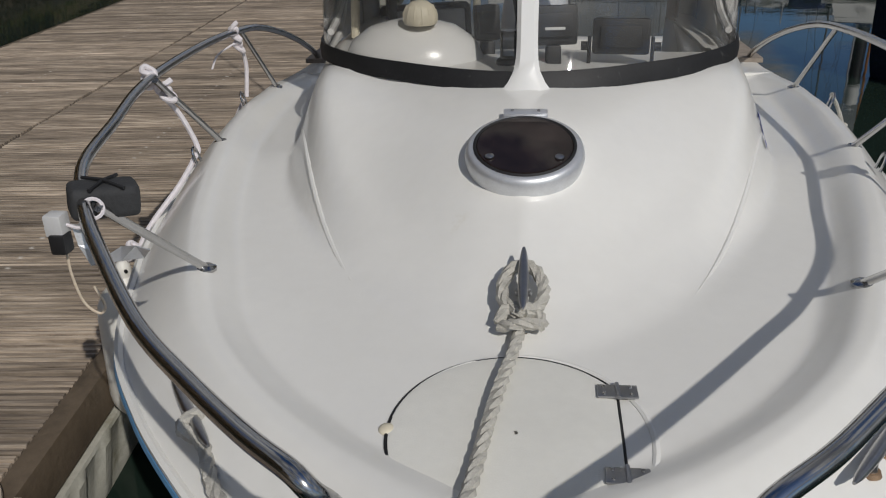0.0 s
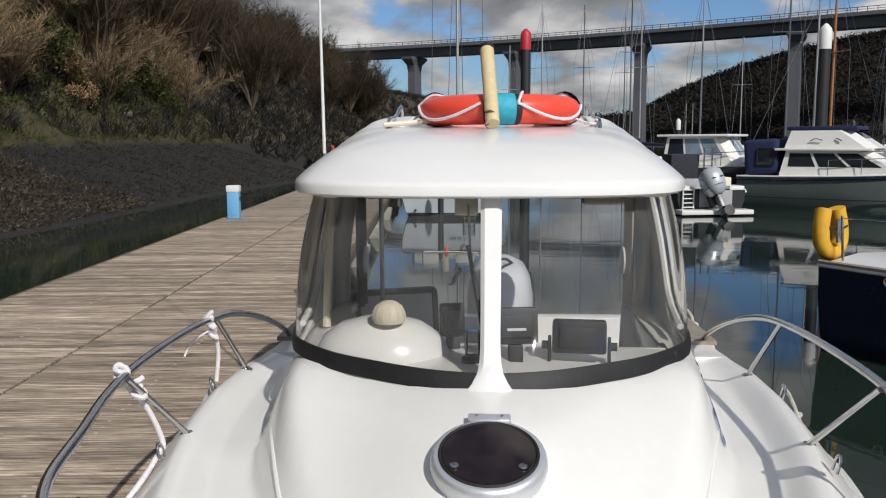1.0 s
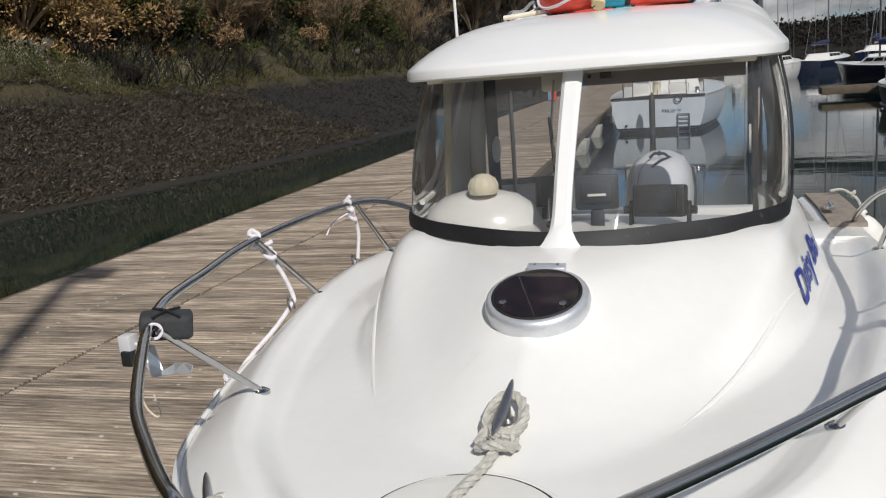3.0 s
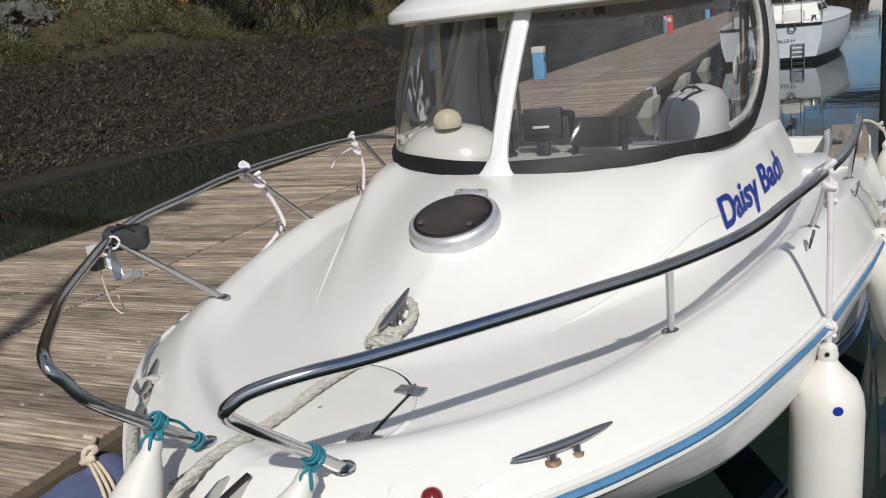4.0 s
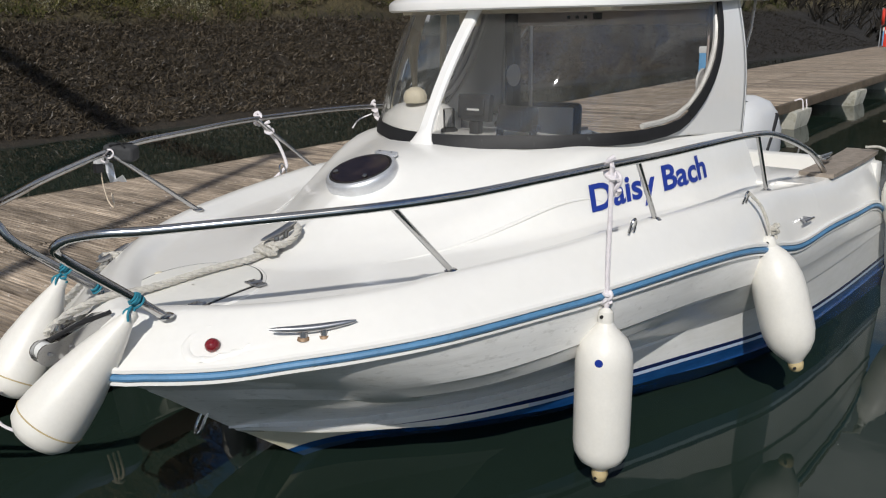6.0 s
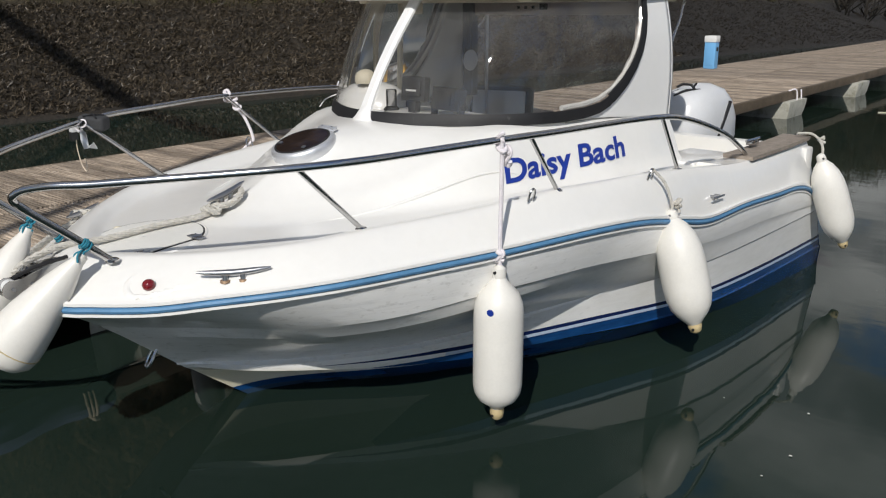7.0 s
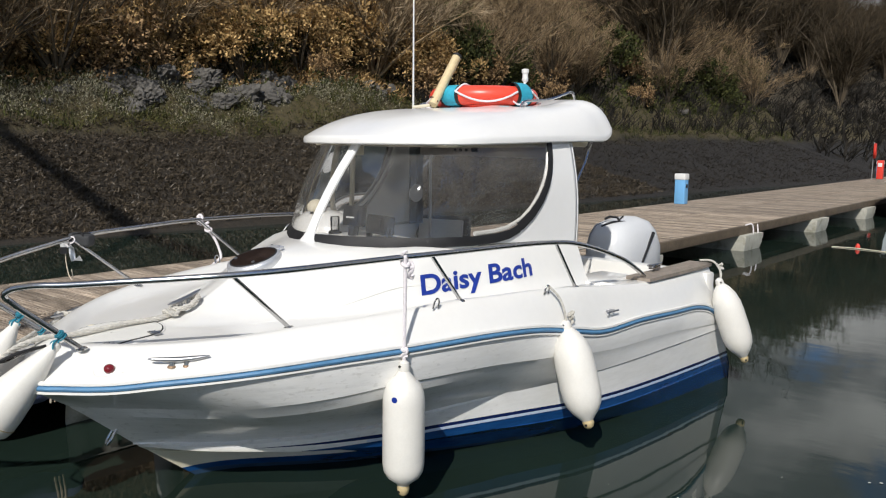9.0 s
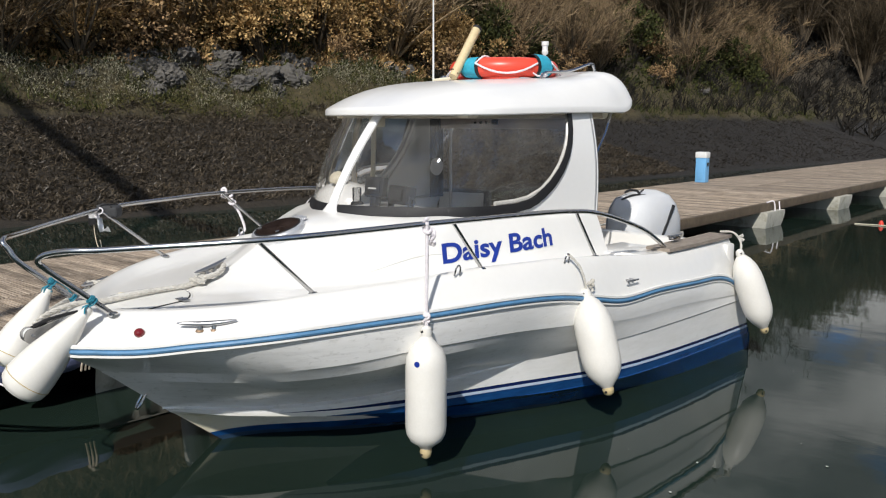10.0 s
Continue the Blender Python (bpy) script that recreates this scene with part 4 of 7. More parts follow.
for i in range(1, 14):
    y = 0.95 + 4.85 * i
    rows = []
    for z, inset in ((-0.25, 0.10), (0.0, 0.05), (0.12, 0.02), (0.26, 0.0), (0.33, 0.0)):
        a, b = 0.50 - inset, 0.17 - inset
        rows.append([(b, y - a, z), (b, y + a, z), (-WIDE - b + 0.0, y + a, z), (-WIDE - b, y - a, z)])
    g = grid(rows, close=True)
    g[1].append((16, 17, 18, 19))
    dock_part("float", g, CONCRETE, "pale stained concrete float")
    dock_part("float_bolt", block((0.10, y - 0.38, 0.27), (0.03, 0.05, 0.10), 0.006), BEAM)
    dock_part("float_bolt", block((0.10, y + 0.38, 0.27), (0.03, 0.05, 0.10), 0.006), BEAM)


# ---- river bank ----
def fbm(x, y, s, k=4):
    return sum(noise.noise((x * s * 2 ** i, y * s * 2 ** i, 3.1 * i)) / 2 ** i for i in range(k))


def shore(y):
    return -12.6 - 0.35 * math.sin(y * 0.21) - 0.5 * math.sin(y * 0.07 + 1) + 0.0006 * max(0, y - 90) ** 2


def bank_z(x, y):
    d = shore(y) - x
    base = float(np.interp(d, [-8, 0, 3, 6.5, 8.0, 9.5, 11, 13, 18, 28, 45, 120], [-1.2, -0.02, 0.85, 2.1, 2.7, 3.8, 4.6, 6.0, 9.5, 15.0, 17.5, 19.0]))
    rough = 0.16 if d < 7 else 0.45
    if d > -1:
        base += rough * fbm(x, y, 0.55) * min(1, max(0, d)) + 0.05 * noise.noise((x * 3, y * 3, 1)) * min(1, max(0, d))
    if 7 < d < 13:
        base += 0.9 * max(0.0, fbm(x, y, 0.23, 3))
    return base


ys = np.concatenate([np.arange(-30, 60, 0.45), np.arange(60, 300, 3.0)])
ds = np.concatenate([np.arange(-2, 14, 0.35), np.arange(14, 46, 2.0), [60, 90, 140]])
rows = [[(shore(y) - d, y, bank_z(shore(y) - d, y)) for d in ds] for y in ys]
tagged(part("bank", grid(rows), BANK), "sloping mud and weed bank below a wooded hillside", "bank", kind="structure")


# ---- plants ----
def blades(points, dirs, length, width, rnd, bend=0.3):
    """Thin two-triangle twigs or leaves."""
    V, F = [], []
    for p, d in zip(points, dirs):
        L = length * rnd.uniform(0.5, 1.3)
        d = Vector(d).normalized()
        s = d.cross(Vector((rnd.uniform(-1, 1), rnd.uniform(-1, 1), rnd.uniform(-1, 1))))
        if s.length < 1e-4:
            continue
        s = s.normalized() * width * rnd.uniform(0.6, 1.3)
        mid = Vector(p) + d * L * 0.5 + Vector((rnd.uniform(-1, 1), rnd.uniform(-1, 1), rnd.uniform(-0.5, 1))) * L * bend * 0.4
        tip = Vector(p) + d * L
        k = len(V)
        V += [tuple(Vector(p) - s * 0.5), tuple(Vector(p) + s * 0.5), tuple(mid + s * 0.5), tuple(tip), tuple(mid - s * 0.5)]
        F += [(k, k + 1, k + 2, k + 4), (k + 4, k + 2, k + 3)]
    return V, F


def spray(seed, stems=46, height=4.0, spread=0.75, fine=9):
    """A bare many-stemmed shrub or tree crown: stems, side shoots and twigs."""
    rnd = random.Random(seed)
    limbs, P, D = [], [], []
    for _ in range(stems):
        a = rnd.uniform(0, 2 * math.pi)
        lean = rnd.uniform(0.05, spread)
        L = height * rnd.uniform(0.6, 1.0)
        pts = []
        for i in range(6):
            t = i / 5
            out = lean * L * (t + 0.35 * t * t)
            pts.append((math.cos(a) * out + rnd.uniform(-0.05, 0.05) * t * L, math.sin(a) * out + rnd.uniform(-0.05, 0.05) * t * L, L * t * (1 - 0.25 * lean * t)))
        r = 0.012 * height * rnd.uniform(0.6, 1.2)
        limbs.append(tube(pts, [r * (1 - 0.8 * i / 5) for i in range(6)], 4))
        for _ in range(fine):
            t = rnd.uniform(0.25, 1.0) * 4.999
            i = int(t)
            p = Vector(pts[i]).lerp(Vector(pts[i + 1]), t - i)
            d = (Vector(pts[i + 1]) - Vector(pts[i])).normalized() + Vector((rnd.uniform(-1, 1), rnd.uniform(-1, 1), rnd.uniform(-0.6, 0.8))) * 0.8
            d.normalize()
            L2 = 0.28 * height * rnd.uniform(0.4, 1.0)
            P.append(tuple(p)), D.append(tuple(d * 3))
            for _ in range(11):
                q = p + d * L2 * rnd.uniform(0.2, 1.0)
                P.append(tuple(q)), D.append(tuple(d + Vector((rnd.uniform(-1, 1), rnd.uniform(-1, 1), rnd.uniform(-0.6, 0.8))) * 0.8))
    return join(*limbs), blades(P, D, 0.15 * height, 0.0034 * height, rnd)


def leafy(seed, height=3.0, n=1500, size=0.16, wide=0.6):
    """A leafy bush: an uneven crown of small leaves on stems."""
    rnd = random.Random(seed)
    limbs, P, D = [], [], []
    heads = []
    for _ in range(16):
        a, s = rnd.uniform(0, 6.283), rnd.uniform(0.1, wide)
        h = height * rnd.uniform(0.35, 0.95)
        top = Vector((math.cos(a) * s * height, math.sin(a) * s * height, h))
        limbs.append(tube([(0, 0, 0), tuple(top * 0.5 + Vector((0, 0, 0.1 * height))), tuple(top)], [0.02 * height, 0.014 * height, 0.005 * height], 4))
        heads.append((top, height * rnd.uniform(0.14, 0.30)))
    for _ in range(n):
        c, r = rnd.choice(heads)
        u = Vector((rnd.gauss(0, 1), rnd.gauss(0, 1), rnd.gauss(0, 1))).normalized()
        q = c + u * r * rnd.uniform(0.55, 1.1)
        P.append(tuple(q)), D.append(tuple(u + Vector((0, 0, 0.3))))
    return join(*limbs), blades(P, D, size, size * 0.55, rnd)


def plant(name, geos, mats, label, category, group):
    ob = thing(name, (0, 0, 0), label, category, group)
    part("trunk" if "tree" in name else "stem", geos[0], mats[0], ob)
    part("crown", geos[1], mats[1], ob)
    return ob


rnd = random.Random(11)
PLANTS = {}


def plant_at(key, make, x, y, s, sink=0.15):
    m = pose(x, y, bank_z(x, y) - sink, rnd.uniform(-6, 6), rnd.uniform(-6, 6), rnd.uniform(0, 360)) @ Matrix.Scale(s, 4)
    if key not in PLANTS:
        PLANTS[key] = make()
        ob = PLANTS[key]
    else:
        ob = copy_thing(PLANTS[key], m)
    ob.matrix_basis = m
    return ob


def bare(seed, h, sp, stems=46, fine=9):
    return lambda: plant("bare_tree", spray(seed, stems, h, sp, fine), (BARK, TWIG), "bare brown winter tree with fine spreading twigs", "tree", "trees on the bank")


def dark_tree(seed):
    return lambda: plant("ivy_clad_tree", spray(seed, 44, 10.5, 0.42, 13), (BARK, SHADED_TWIG), "winter tree on the far bank, coloured dark as in shade", "tree", "trees on the bank")


def bush(seed, h, n, size, mat=None):
    return lambda: plant("evergreen_bush", leafy(seed, h, n, size), (BARK, mat or LEAF), "dense olive-green bush on the bank", "bush", "bushes on the bank")


def dead(seed):
    return lambda: plant("withered_bush", leafy(seed, 2.0, 1500, 0.13), (BARK, LEAF_BROWN), "withered bush with brown dead leaves", "bush", "bushes on the bank")


def golden(seed):
    return lambda: plant("golden_bush", leafy(seed, 2.4, 2200, 0.12, 0.75), (BARK, LEAF_GOLD), "bush hung with golden-brown dead leaves", "bush", "bushes on the bank")


def gorse(seed):
    def make():
        ob = plant("gorse_bush", leafy(seed, 1.9, 1500, 0.11), (BARK, LEAF), "dark gorse bush with yellow flowers", "bush", "bushes on the bank")
        tagged(part("flowers", leafy(seed, 1.95, 320, 0.07)[1], GORSE, ob), "small yellow flowers", kind="stuff")
        return ob

    return make


for i in range(74):
    y = rnd.uniform(-12, 62)
    d = rnd.uniform(9.5, 17) if i % 3 else rnd.uniform(14, 24)
    k = i % 4
    plant_at(("bare", k), bare(20 + k, 4.2, 0.55 + 0.1 * k), shore(y) - d, y, rnd.uniform(0.75, 1.25))
def arching(seed):
    return lambda: plant("arching_shrub", spray(seed, 60, 5.6, 0.95, 12), (TWIG, TWIG_PALE), "bare arching shrub with pale tangled twigs", "shrub", "shrubs on the bank")


for i in range(18):
    y = 3.0 + 1.25 * i + rnd.uniform(-0.5, 0.5)
    plant_at(("arch", i % 2), arching(100 + i % 2), shore(y) - rnd.uniform(10.8, 14.5), y, rnd.uniform(0.6, 1.05))
for i in range(56):
    y = rnd.uniform(26, 66) if i % 4 else rnd.uniform(-14, 20)
    k = i % 3
    plant_at(("bush", k), bush(40 + k, 2.4, 1700, 0.17), shore(y) - rnd.uniform(10.5, 16), y, rnd.uniform(0.6, 1.3))
for i in range(70):
    y = rnd.uniform(-12, 46) if i % 2 else rnd.uniform(-8, 16)
    plant_at(("dead", i % 2), dead(60 + i % 2), shore(y) - rnd.uniform(9.8, 13.5), y, rnd.uniform(0.6, 1.2))
for i in range(64):
    y = rnd.uniform(5, 27)
    plant_at(("golden", i % 2), golden(64 + i % 2), shore(y) - rnd.uniform(10.3, 13.5), y, rnd.uniform(0.7, 1.25))
for i in range(12):
    y = rnd.choice([rnd.uniform(14, 30), rnd.uniform(0, 40)])
    plant_at(("gorse", 0), gorse(70), shore(y) - rnd.uniform(10.5, 13), y, rnd.uniform(0.7, 1.3))
for i in range(64):
    y = rnd.uniform(10, 160)
    k = i % 2
    if y < 27:
        plant_at(("tall", k), bare(80 + k, 10.5, 0.34 + 0.1 * k, 44, 13), shore(y) - rnd.uniform(13, 34), y, rnd.uniform(0.8, 1.2))
    else:
        plant_at(("dark", k), dark_tree(90 + k), shore(y) - rnd.uniform(11, 30), y, rnd.uniform(0.8, 1.2) * (1.0 if y < 48 else 0.80))

for i in range(26):
    y = rnd.uniform(-26, 12)
    plant_at(("tall", i % 2), None, shore(y) - rnd.uniform(15, 34), y, rnd.uniform(0.8, 1.2))


def scatter(name, n, y0, y1, d0, d1, length, width, mat, label, lean=(0.5, 0, 0.5), seed=1, clump=1, power=1.0, patch=None):
    r = random.Random(seed)
    P, D = [], []
    while len(P) < n:
        y = y0 + (y1 - y0) * r.random() ** power
        x = shore(y) - r.uniform(d0, d1)
        if patch is not None and noise.noise((x * 0.55, y * 0.45, patch)) + 0.5 * noise.noise((x * 1.7, y * 1.7, patch)) < r.uniform(-0.25, 0.1):
            continue
        for _ in range(clump):
            px, py = x + r.gauss(0, 0.12) * (clump > 1), y + r.gauss(0, 0.12) * (clump > 1)
            P.append((px, py, bank_z(px, py) - 0.02 + (abs(r.gauss(0, 0.16)) if clump > 1 else 0)))
            D.append((lean[0] + r.uniform(-1, 1), lean[1] + r.uniform(-1, 1), lean[2] + r.uniform(-0.2, 0.8)))
    tagged(part(name, blades(P, D, length, width, r, 0.6), mat, smooth=False), label, "vegetation", kind="stuff")


scatter("seaweed", 120000, -6, 30, 0.4, 7.4, 0.17, 0.024, WEED, "dark brown bladder wrack lying over the mud", (0.5, 0, 0.1), 1, power=1.15)
scatter("thin_seaweed", 14000, 24, 55, 0.4, 7.4, 0.17, 0.024, SHADED_WEED, "sparse weed on the far mud, coloured dark as in shade", (0.5, 0, 0.1), 21)
scatter("saltmarsh_shrub", 60000, -8, 30, 7.6, 10.4, 0.075, 0.022, SAGE, "pale grey-green low shrubs along the top of the mud", (0.3, 0, 0.7), 2, 26, 1.4, 4.0)
scatter("moss", 40000, -8, 34, 6.9, 10.2, 0.06, 0.03, MOSS, "olive moss and short grass over the upper bank", (0.3, 0, 0.6), 15, 20, 1.3, 9.0)
scatter("ivy", 26000, -12, 60, 9.5, 15, 0.18, 0.10, LEAF, "dark green ivy and bramble on the bank", (0.7, 0, 0.5), 3, 8)
scatter("thicket", 46000, 24, 150, 7.4, 34, 0.9, 0.05, FARWOOD, "dense winter thicket on the hillside, shade put into its colour", (0.3, 0, 0.8), 6, 10, 1.4)
scatter("far_thicket", 34000, 55, 300, 0.4, 60, 1.5, 0.11, FARWOOD, "woodland edge along the far shore, shade put into its colour", (0.4, 0, 0.8), 9, 8)
scatter("bracken", 15000, -12, 30, 9.6, 14, 0.22, 0.07, LEAF_BROWN, "dead brown bracken and leaves on the bank", (0.5, 0, 0.5), 7, 10)
scatter("golden_bracken", 34000, -4, 27, 9.9, 16, 0.24, 0.06, LEAF_GOLD, "golden dead bracken hanging on the bank", (0.6, 0, 0.4), 12, 14)
scatter("grass", 14000, -8, 60, 6.8, 10.5, 0.22, 0.025, LEAF, "rough grass along the bank", (0.2, 0, 0.9), 4, 6)


def rock(seed, s):
    r = random.Random(seed)
    bm = bmesh.new()
    bmesh.ops.create_icosphere(bm, subdivisions=4, radius=1.0)
    for v in bm.verts:
        k = 1 + 0.45 * noise.noise(v.co * 1.3 + Vector((seed * 3.7, 0, 0))) - 0.35 * abs(noise.noise(v.co * 2.9 + Vector((0, seed, 0)))) + 0.16 * noise.noise(v.co * 6.0 + Vector((0, 0, seed))) - 0.20 * abs(noise.noise(v.co * 11.0 + Vector((seed, 0, 0))))
        v.co = Vector((v.co.x * s[0], v.co.y * s[1], v.co.z * s[2])) * k
    bm.verts.index_update()
    g = [tuple(v.co) for v in bm.verts], [tuple(v.index for v in f.verts) for f in bm.faces]
    bm.free()
    return g


ROCKS = [rock(i, (0.5, 0.75, 0.45)) for i in range(5)]
rock_things = []
for i in range(84):
    near = i % 3 > 0
    y = rnd.uniform(9, 19) if near else rnd.uniform(-6, 50)
    x = shore(y) - (rnd.uniform(8.9, 10.8) if near else rnd.uniform(8.9, 12.2))
    if i < 5:
        ob = tagged(part("rock", ROCKS[i], STONE, smooth=False), "rough grey rock outcrop on the bank", "rock", "rocks on the bank")
        rock_things.append(ob)
    else:
        ob = new("rock", rock_things[i % 5].data)
        tagged(ob, "rough grey rock outcrop on the bank", "rock", "rocks on the bank")
    ob.matrix_world = pose(x, y, bank_z(x, y) - 0.1, rnd.uniform(-30, 30), rnd.uniform(-30, 30), rnd.uniform(0, 360)) @ Matrix.Scale(rnd.uniform(0.35, 1.1) if near else rnd.uniform(0.3, 1.0), 4)


# ---- far hills, wooded ----
def wooded_hill(name, ridge, depth, seed, n, label, size=2.6):
    """A hill along a ridge line (x, y, height), covered by many small crowns."""
    r = random.Random(seed)
    line = smooth_line(ridge, 6)
    rows = []
    for q in line:
        rows.append([(q[0] + off[0] * depth, q[1] + off[1] * depth, q[2] * h) for off, h in (((0, -1), -0.02), ((0, -0.75), 0.28), ((0, -0.4), 0.66), ((0, 0), 1.0), ((0, 0.6), 0.9))])
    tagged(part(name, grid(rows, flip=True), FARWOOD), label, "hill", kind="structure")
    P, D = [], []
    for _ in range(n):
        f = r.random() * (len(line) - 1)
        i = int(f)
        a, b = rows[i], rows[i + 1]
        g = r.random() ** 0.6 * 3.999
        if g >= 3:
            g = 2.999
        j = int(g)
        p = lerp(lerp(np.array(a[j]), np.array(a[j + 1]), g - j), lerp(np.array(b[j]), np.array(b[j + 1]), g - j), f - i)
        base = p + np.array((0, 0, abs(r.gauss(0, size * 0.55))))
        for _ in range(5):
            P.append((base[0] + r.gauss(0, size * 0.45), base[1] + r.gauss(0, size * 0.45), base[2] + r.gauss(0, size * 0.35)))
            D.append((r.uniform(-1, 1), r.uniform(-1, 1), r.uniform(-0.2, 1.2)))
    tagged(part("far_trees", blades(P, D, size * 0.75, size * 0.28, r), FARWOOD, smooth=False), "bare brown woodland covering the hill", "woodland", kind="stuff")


wooded_hill("hill_left", [(-52, 70, 20), (-56, 110, 22), (-54, 150, 22), (-56, 200, 22), (-60, 260, 20), (-60, 330, 14)], 24, 5, 12000, "dark wooded hillside above the river", 2.0)
wooded_hill("hill_far", [(-70, 400, 24), (-40, 430, 17), (0, 450, 11), (60, 440, 12), (100, 420, 16)], 50, 6, 6000, "far wooded hill under the bridge", 2.2)
wooded_hill("hill_right", [(45, 330, 6), (70, 310, 20), (100, 290, 30), (140, 270, 36), (200, 250, 38), (300, 230, 40)], 70, 7, 26000, "dark wooded hill beyond the moorings", 1.3)

# ---- road bridge ----
bridge = thing("road_bridge", (0, 300, 0), "tall grey concrete road bridge on slender piers", "bridge")
B0, B1 = np.array((-73.0, 303.0)), np.array((96.5, 224.0))
span = B1 - B0
nrm = np.array((-span[1], span[0])) / np.linalg.norm(span)
HB = 34.0


def bridge_pt(t, off, z):
    p = B0 + span * t + nrm * (off + 9 * math.sin(math.pi * min(1, max(0, t))))
    return p[0], p[1], z


ts = np.linspace(-0.35, 1.7, 42)
rows = [[bridge_pt(t, o, HB + z) for o, z in ((-4.6, 0.0), (-4.6, -0.9), (-3.0, -1.3), (-2.4, -3.6), (2.4, -3.6), (3.0, -1.3), (4.6, -0.9), (4.6, 0.0))] for t in ts]
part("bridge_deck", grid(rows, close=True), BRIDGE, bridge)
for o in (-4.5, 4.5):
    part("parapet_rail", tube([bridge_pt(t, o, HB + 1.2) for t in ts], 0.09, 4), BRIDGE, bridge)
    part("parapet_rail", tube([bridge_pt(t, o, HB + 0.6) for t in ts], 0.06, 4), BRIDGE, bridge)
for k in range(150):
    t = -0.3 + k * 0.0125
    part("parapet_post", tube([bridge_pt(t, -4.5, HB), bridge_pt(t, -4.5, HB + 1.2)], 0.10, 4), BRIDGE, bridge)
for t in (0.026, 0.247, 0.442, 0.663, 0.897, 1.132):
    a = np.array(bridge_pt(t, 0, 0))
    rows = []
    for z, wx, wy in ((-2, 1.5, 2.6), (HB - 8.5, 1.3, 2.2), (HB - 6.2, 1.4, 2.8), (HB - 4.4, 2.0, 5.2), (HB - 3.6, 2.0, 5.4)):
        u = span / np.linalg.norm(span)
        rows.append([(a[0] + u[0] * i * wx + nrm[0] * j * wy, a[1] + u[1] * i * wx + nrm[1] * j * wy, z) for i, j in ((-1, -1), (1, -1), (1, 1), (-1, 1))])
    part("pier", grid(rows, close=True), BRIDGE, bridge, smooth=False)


# ---- mooring piles ----
def pile(x, y, top, r, cap, label):
    ob = thing("mooring_pile", (x, y, 0), label, "pile", "mooring piles")
    part("sleeve", lathe([(r, -1.5), (r, top)], 20, Matrix.Translation((x, y, 0))), PILE, ob)
    part("cap", lathe([(r * 1.06, top - 0.75), (r * 1.06, top - 0.02), (r * 0.9, top + 0.08), (r * 0.25, top + 0.25)], 20, Matrix.Translation((x, y, 0))), cap, ob)


pile(1.35, 40.0, 7.45, 0.24, PILE_RED, "black mooring pile with a red cap")
pile(13.05, 34.0, 6.72, 0.23, PLASTIC_WHITE, "black mooring pile with a white cap")


# ---- service pedestals on the pontoon ----
def pedestal(name, s, red=False):
    ob = thing(name, (0, 0, 0), "light blue service pedestal with a white lid on the pontoon", "pedestal", "service pedestals")
    part("post", block((0, 0, 0.34), (0.30, 0.24, 0.68), 0.02), PEDBLUE, ob)
    part("door", block((0.0, -0.125, 0.34), (0.20, 0.012, 0.5), 0.003), PEDBLUE, ob)
    part("socket", block((0.155, 0, 0.50), (0.02, 0.10, 0.10), 0.004), BLACK, ob)
    part("lid", block((0, 0, 0.76), (0.33, 0.27, 0.17), 0.03), PLASTIC_WHITE, ob, "white lamp lid")
    return ob


def on_dock(x, y, turn=0.0):
    return DOCK @ pose(x, y, TOPZ, 0, 0, turn)


ped = pedestal("service_pedestal", 1.0)
ped.matrix_basis = on_dock(-3.60, 20.2)
copy_thing(ped, on_dock(-3.72, 43.5))
copy_thing(ped, on_dock(-3.72, 62.0))


# ---- fittings on the foredeck ----
def surf(x, y):
    return deck_plain(y) + trunk(x, y)


def conform(x, y, lift=0.0):
    return (x, y, surf(x, y) + lift)


# round deck hatch, its ring lying on the slope
HC = np.array((0.0, 1.63))
HS = 0.88
rise = math.degrees(math.atan2(surf(0, HC[1] + 0.12) - surf(0, HC[1] - 0.12), 0.24)) - 6.0
HM = pose(0, HC[1], surf(0, HC[1]) + 0.004, rise, 0, 0) @ Matrix.Scale(HS, 4)
hatch = part("deck_hatch", lathe([(0.214, -0.06), (0.222, -0.02), (0.219, 0.0), (0.213, 0.014), (0.202, 0.022), (0.190, 0.022), (0.184, 0.006), (0.184, -0.03)], 48, HM), ALU, BOAT, "round deck hatch with an aluminium ring and smoked lens")
hatch.data.polygons[-1].use_smooth = False
part("hatch_gasket", ring(None, 0.184, 0.007, 48, 6, HM @ Matrix.Translation((0, 0, 0.022))), RUBBER, hatch)
lens = part("hatch_lens", lathe([(0.001, 0.030), (0.10, 0.030), (0.174, 0.028), (0.18, 0.022), (0.18, 0.014), (0.001, 0.014)], 48, HM), SMOKED, hatch, "smoked acrylic lens")
part("hatch_liner", lathe([(0.182, 0.010), (0.182, -0.02), (0.001, -0.021)], 32, HM), paint("brown hatch blind", (0.26, 0.19, 0.17), 0.7, vary=0.35, scale=8), hatch)
for sx in (-1, 1):
    part("hatch_knob", lathe([(0.001, 0.03), (0.016, 0.03), (0.016, 0.036), (0.009, 0.040), (0.001, 0.040)], 14, HM @ Matrix.Translation((sx * 0.125, -0.085, 0))), GREYSTEEL, hatch)
part("hatch_hinge", block((0, 0.222, 0.016), (0.17, 0.04, 0.022), 0.006, HM), ALU, hatch, "aluminium hinge")
for sx in (-0.05, 0.05):
    part("hinge_screw", lathe([(0.001, 0.029), (0.006, 0.029), (0.006, 0.032), (0.001, 0.032)], 8, HM @ Matrix.Translation((sx, 0.222, 0))), GREYSTEEL, hatch)
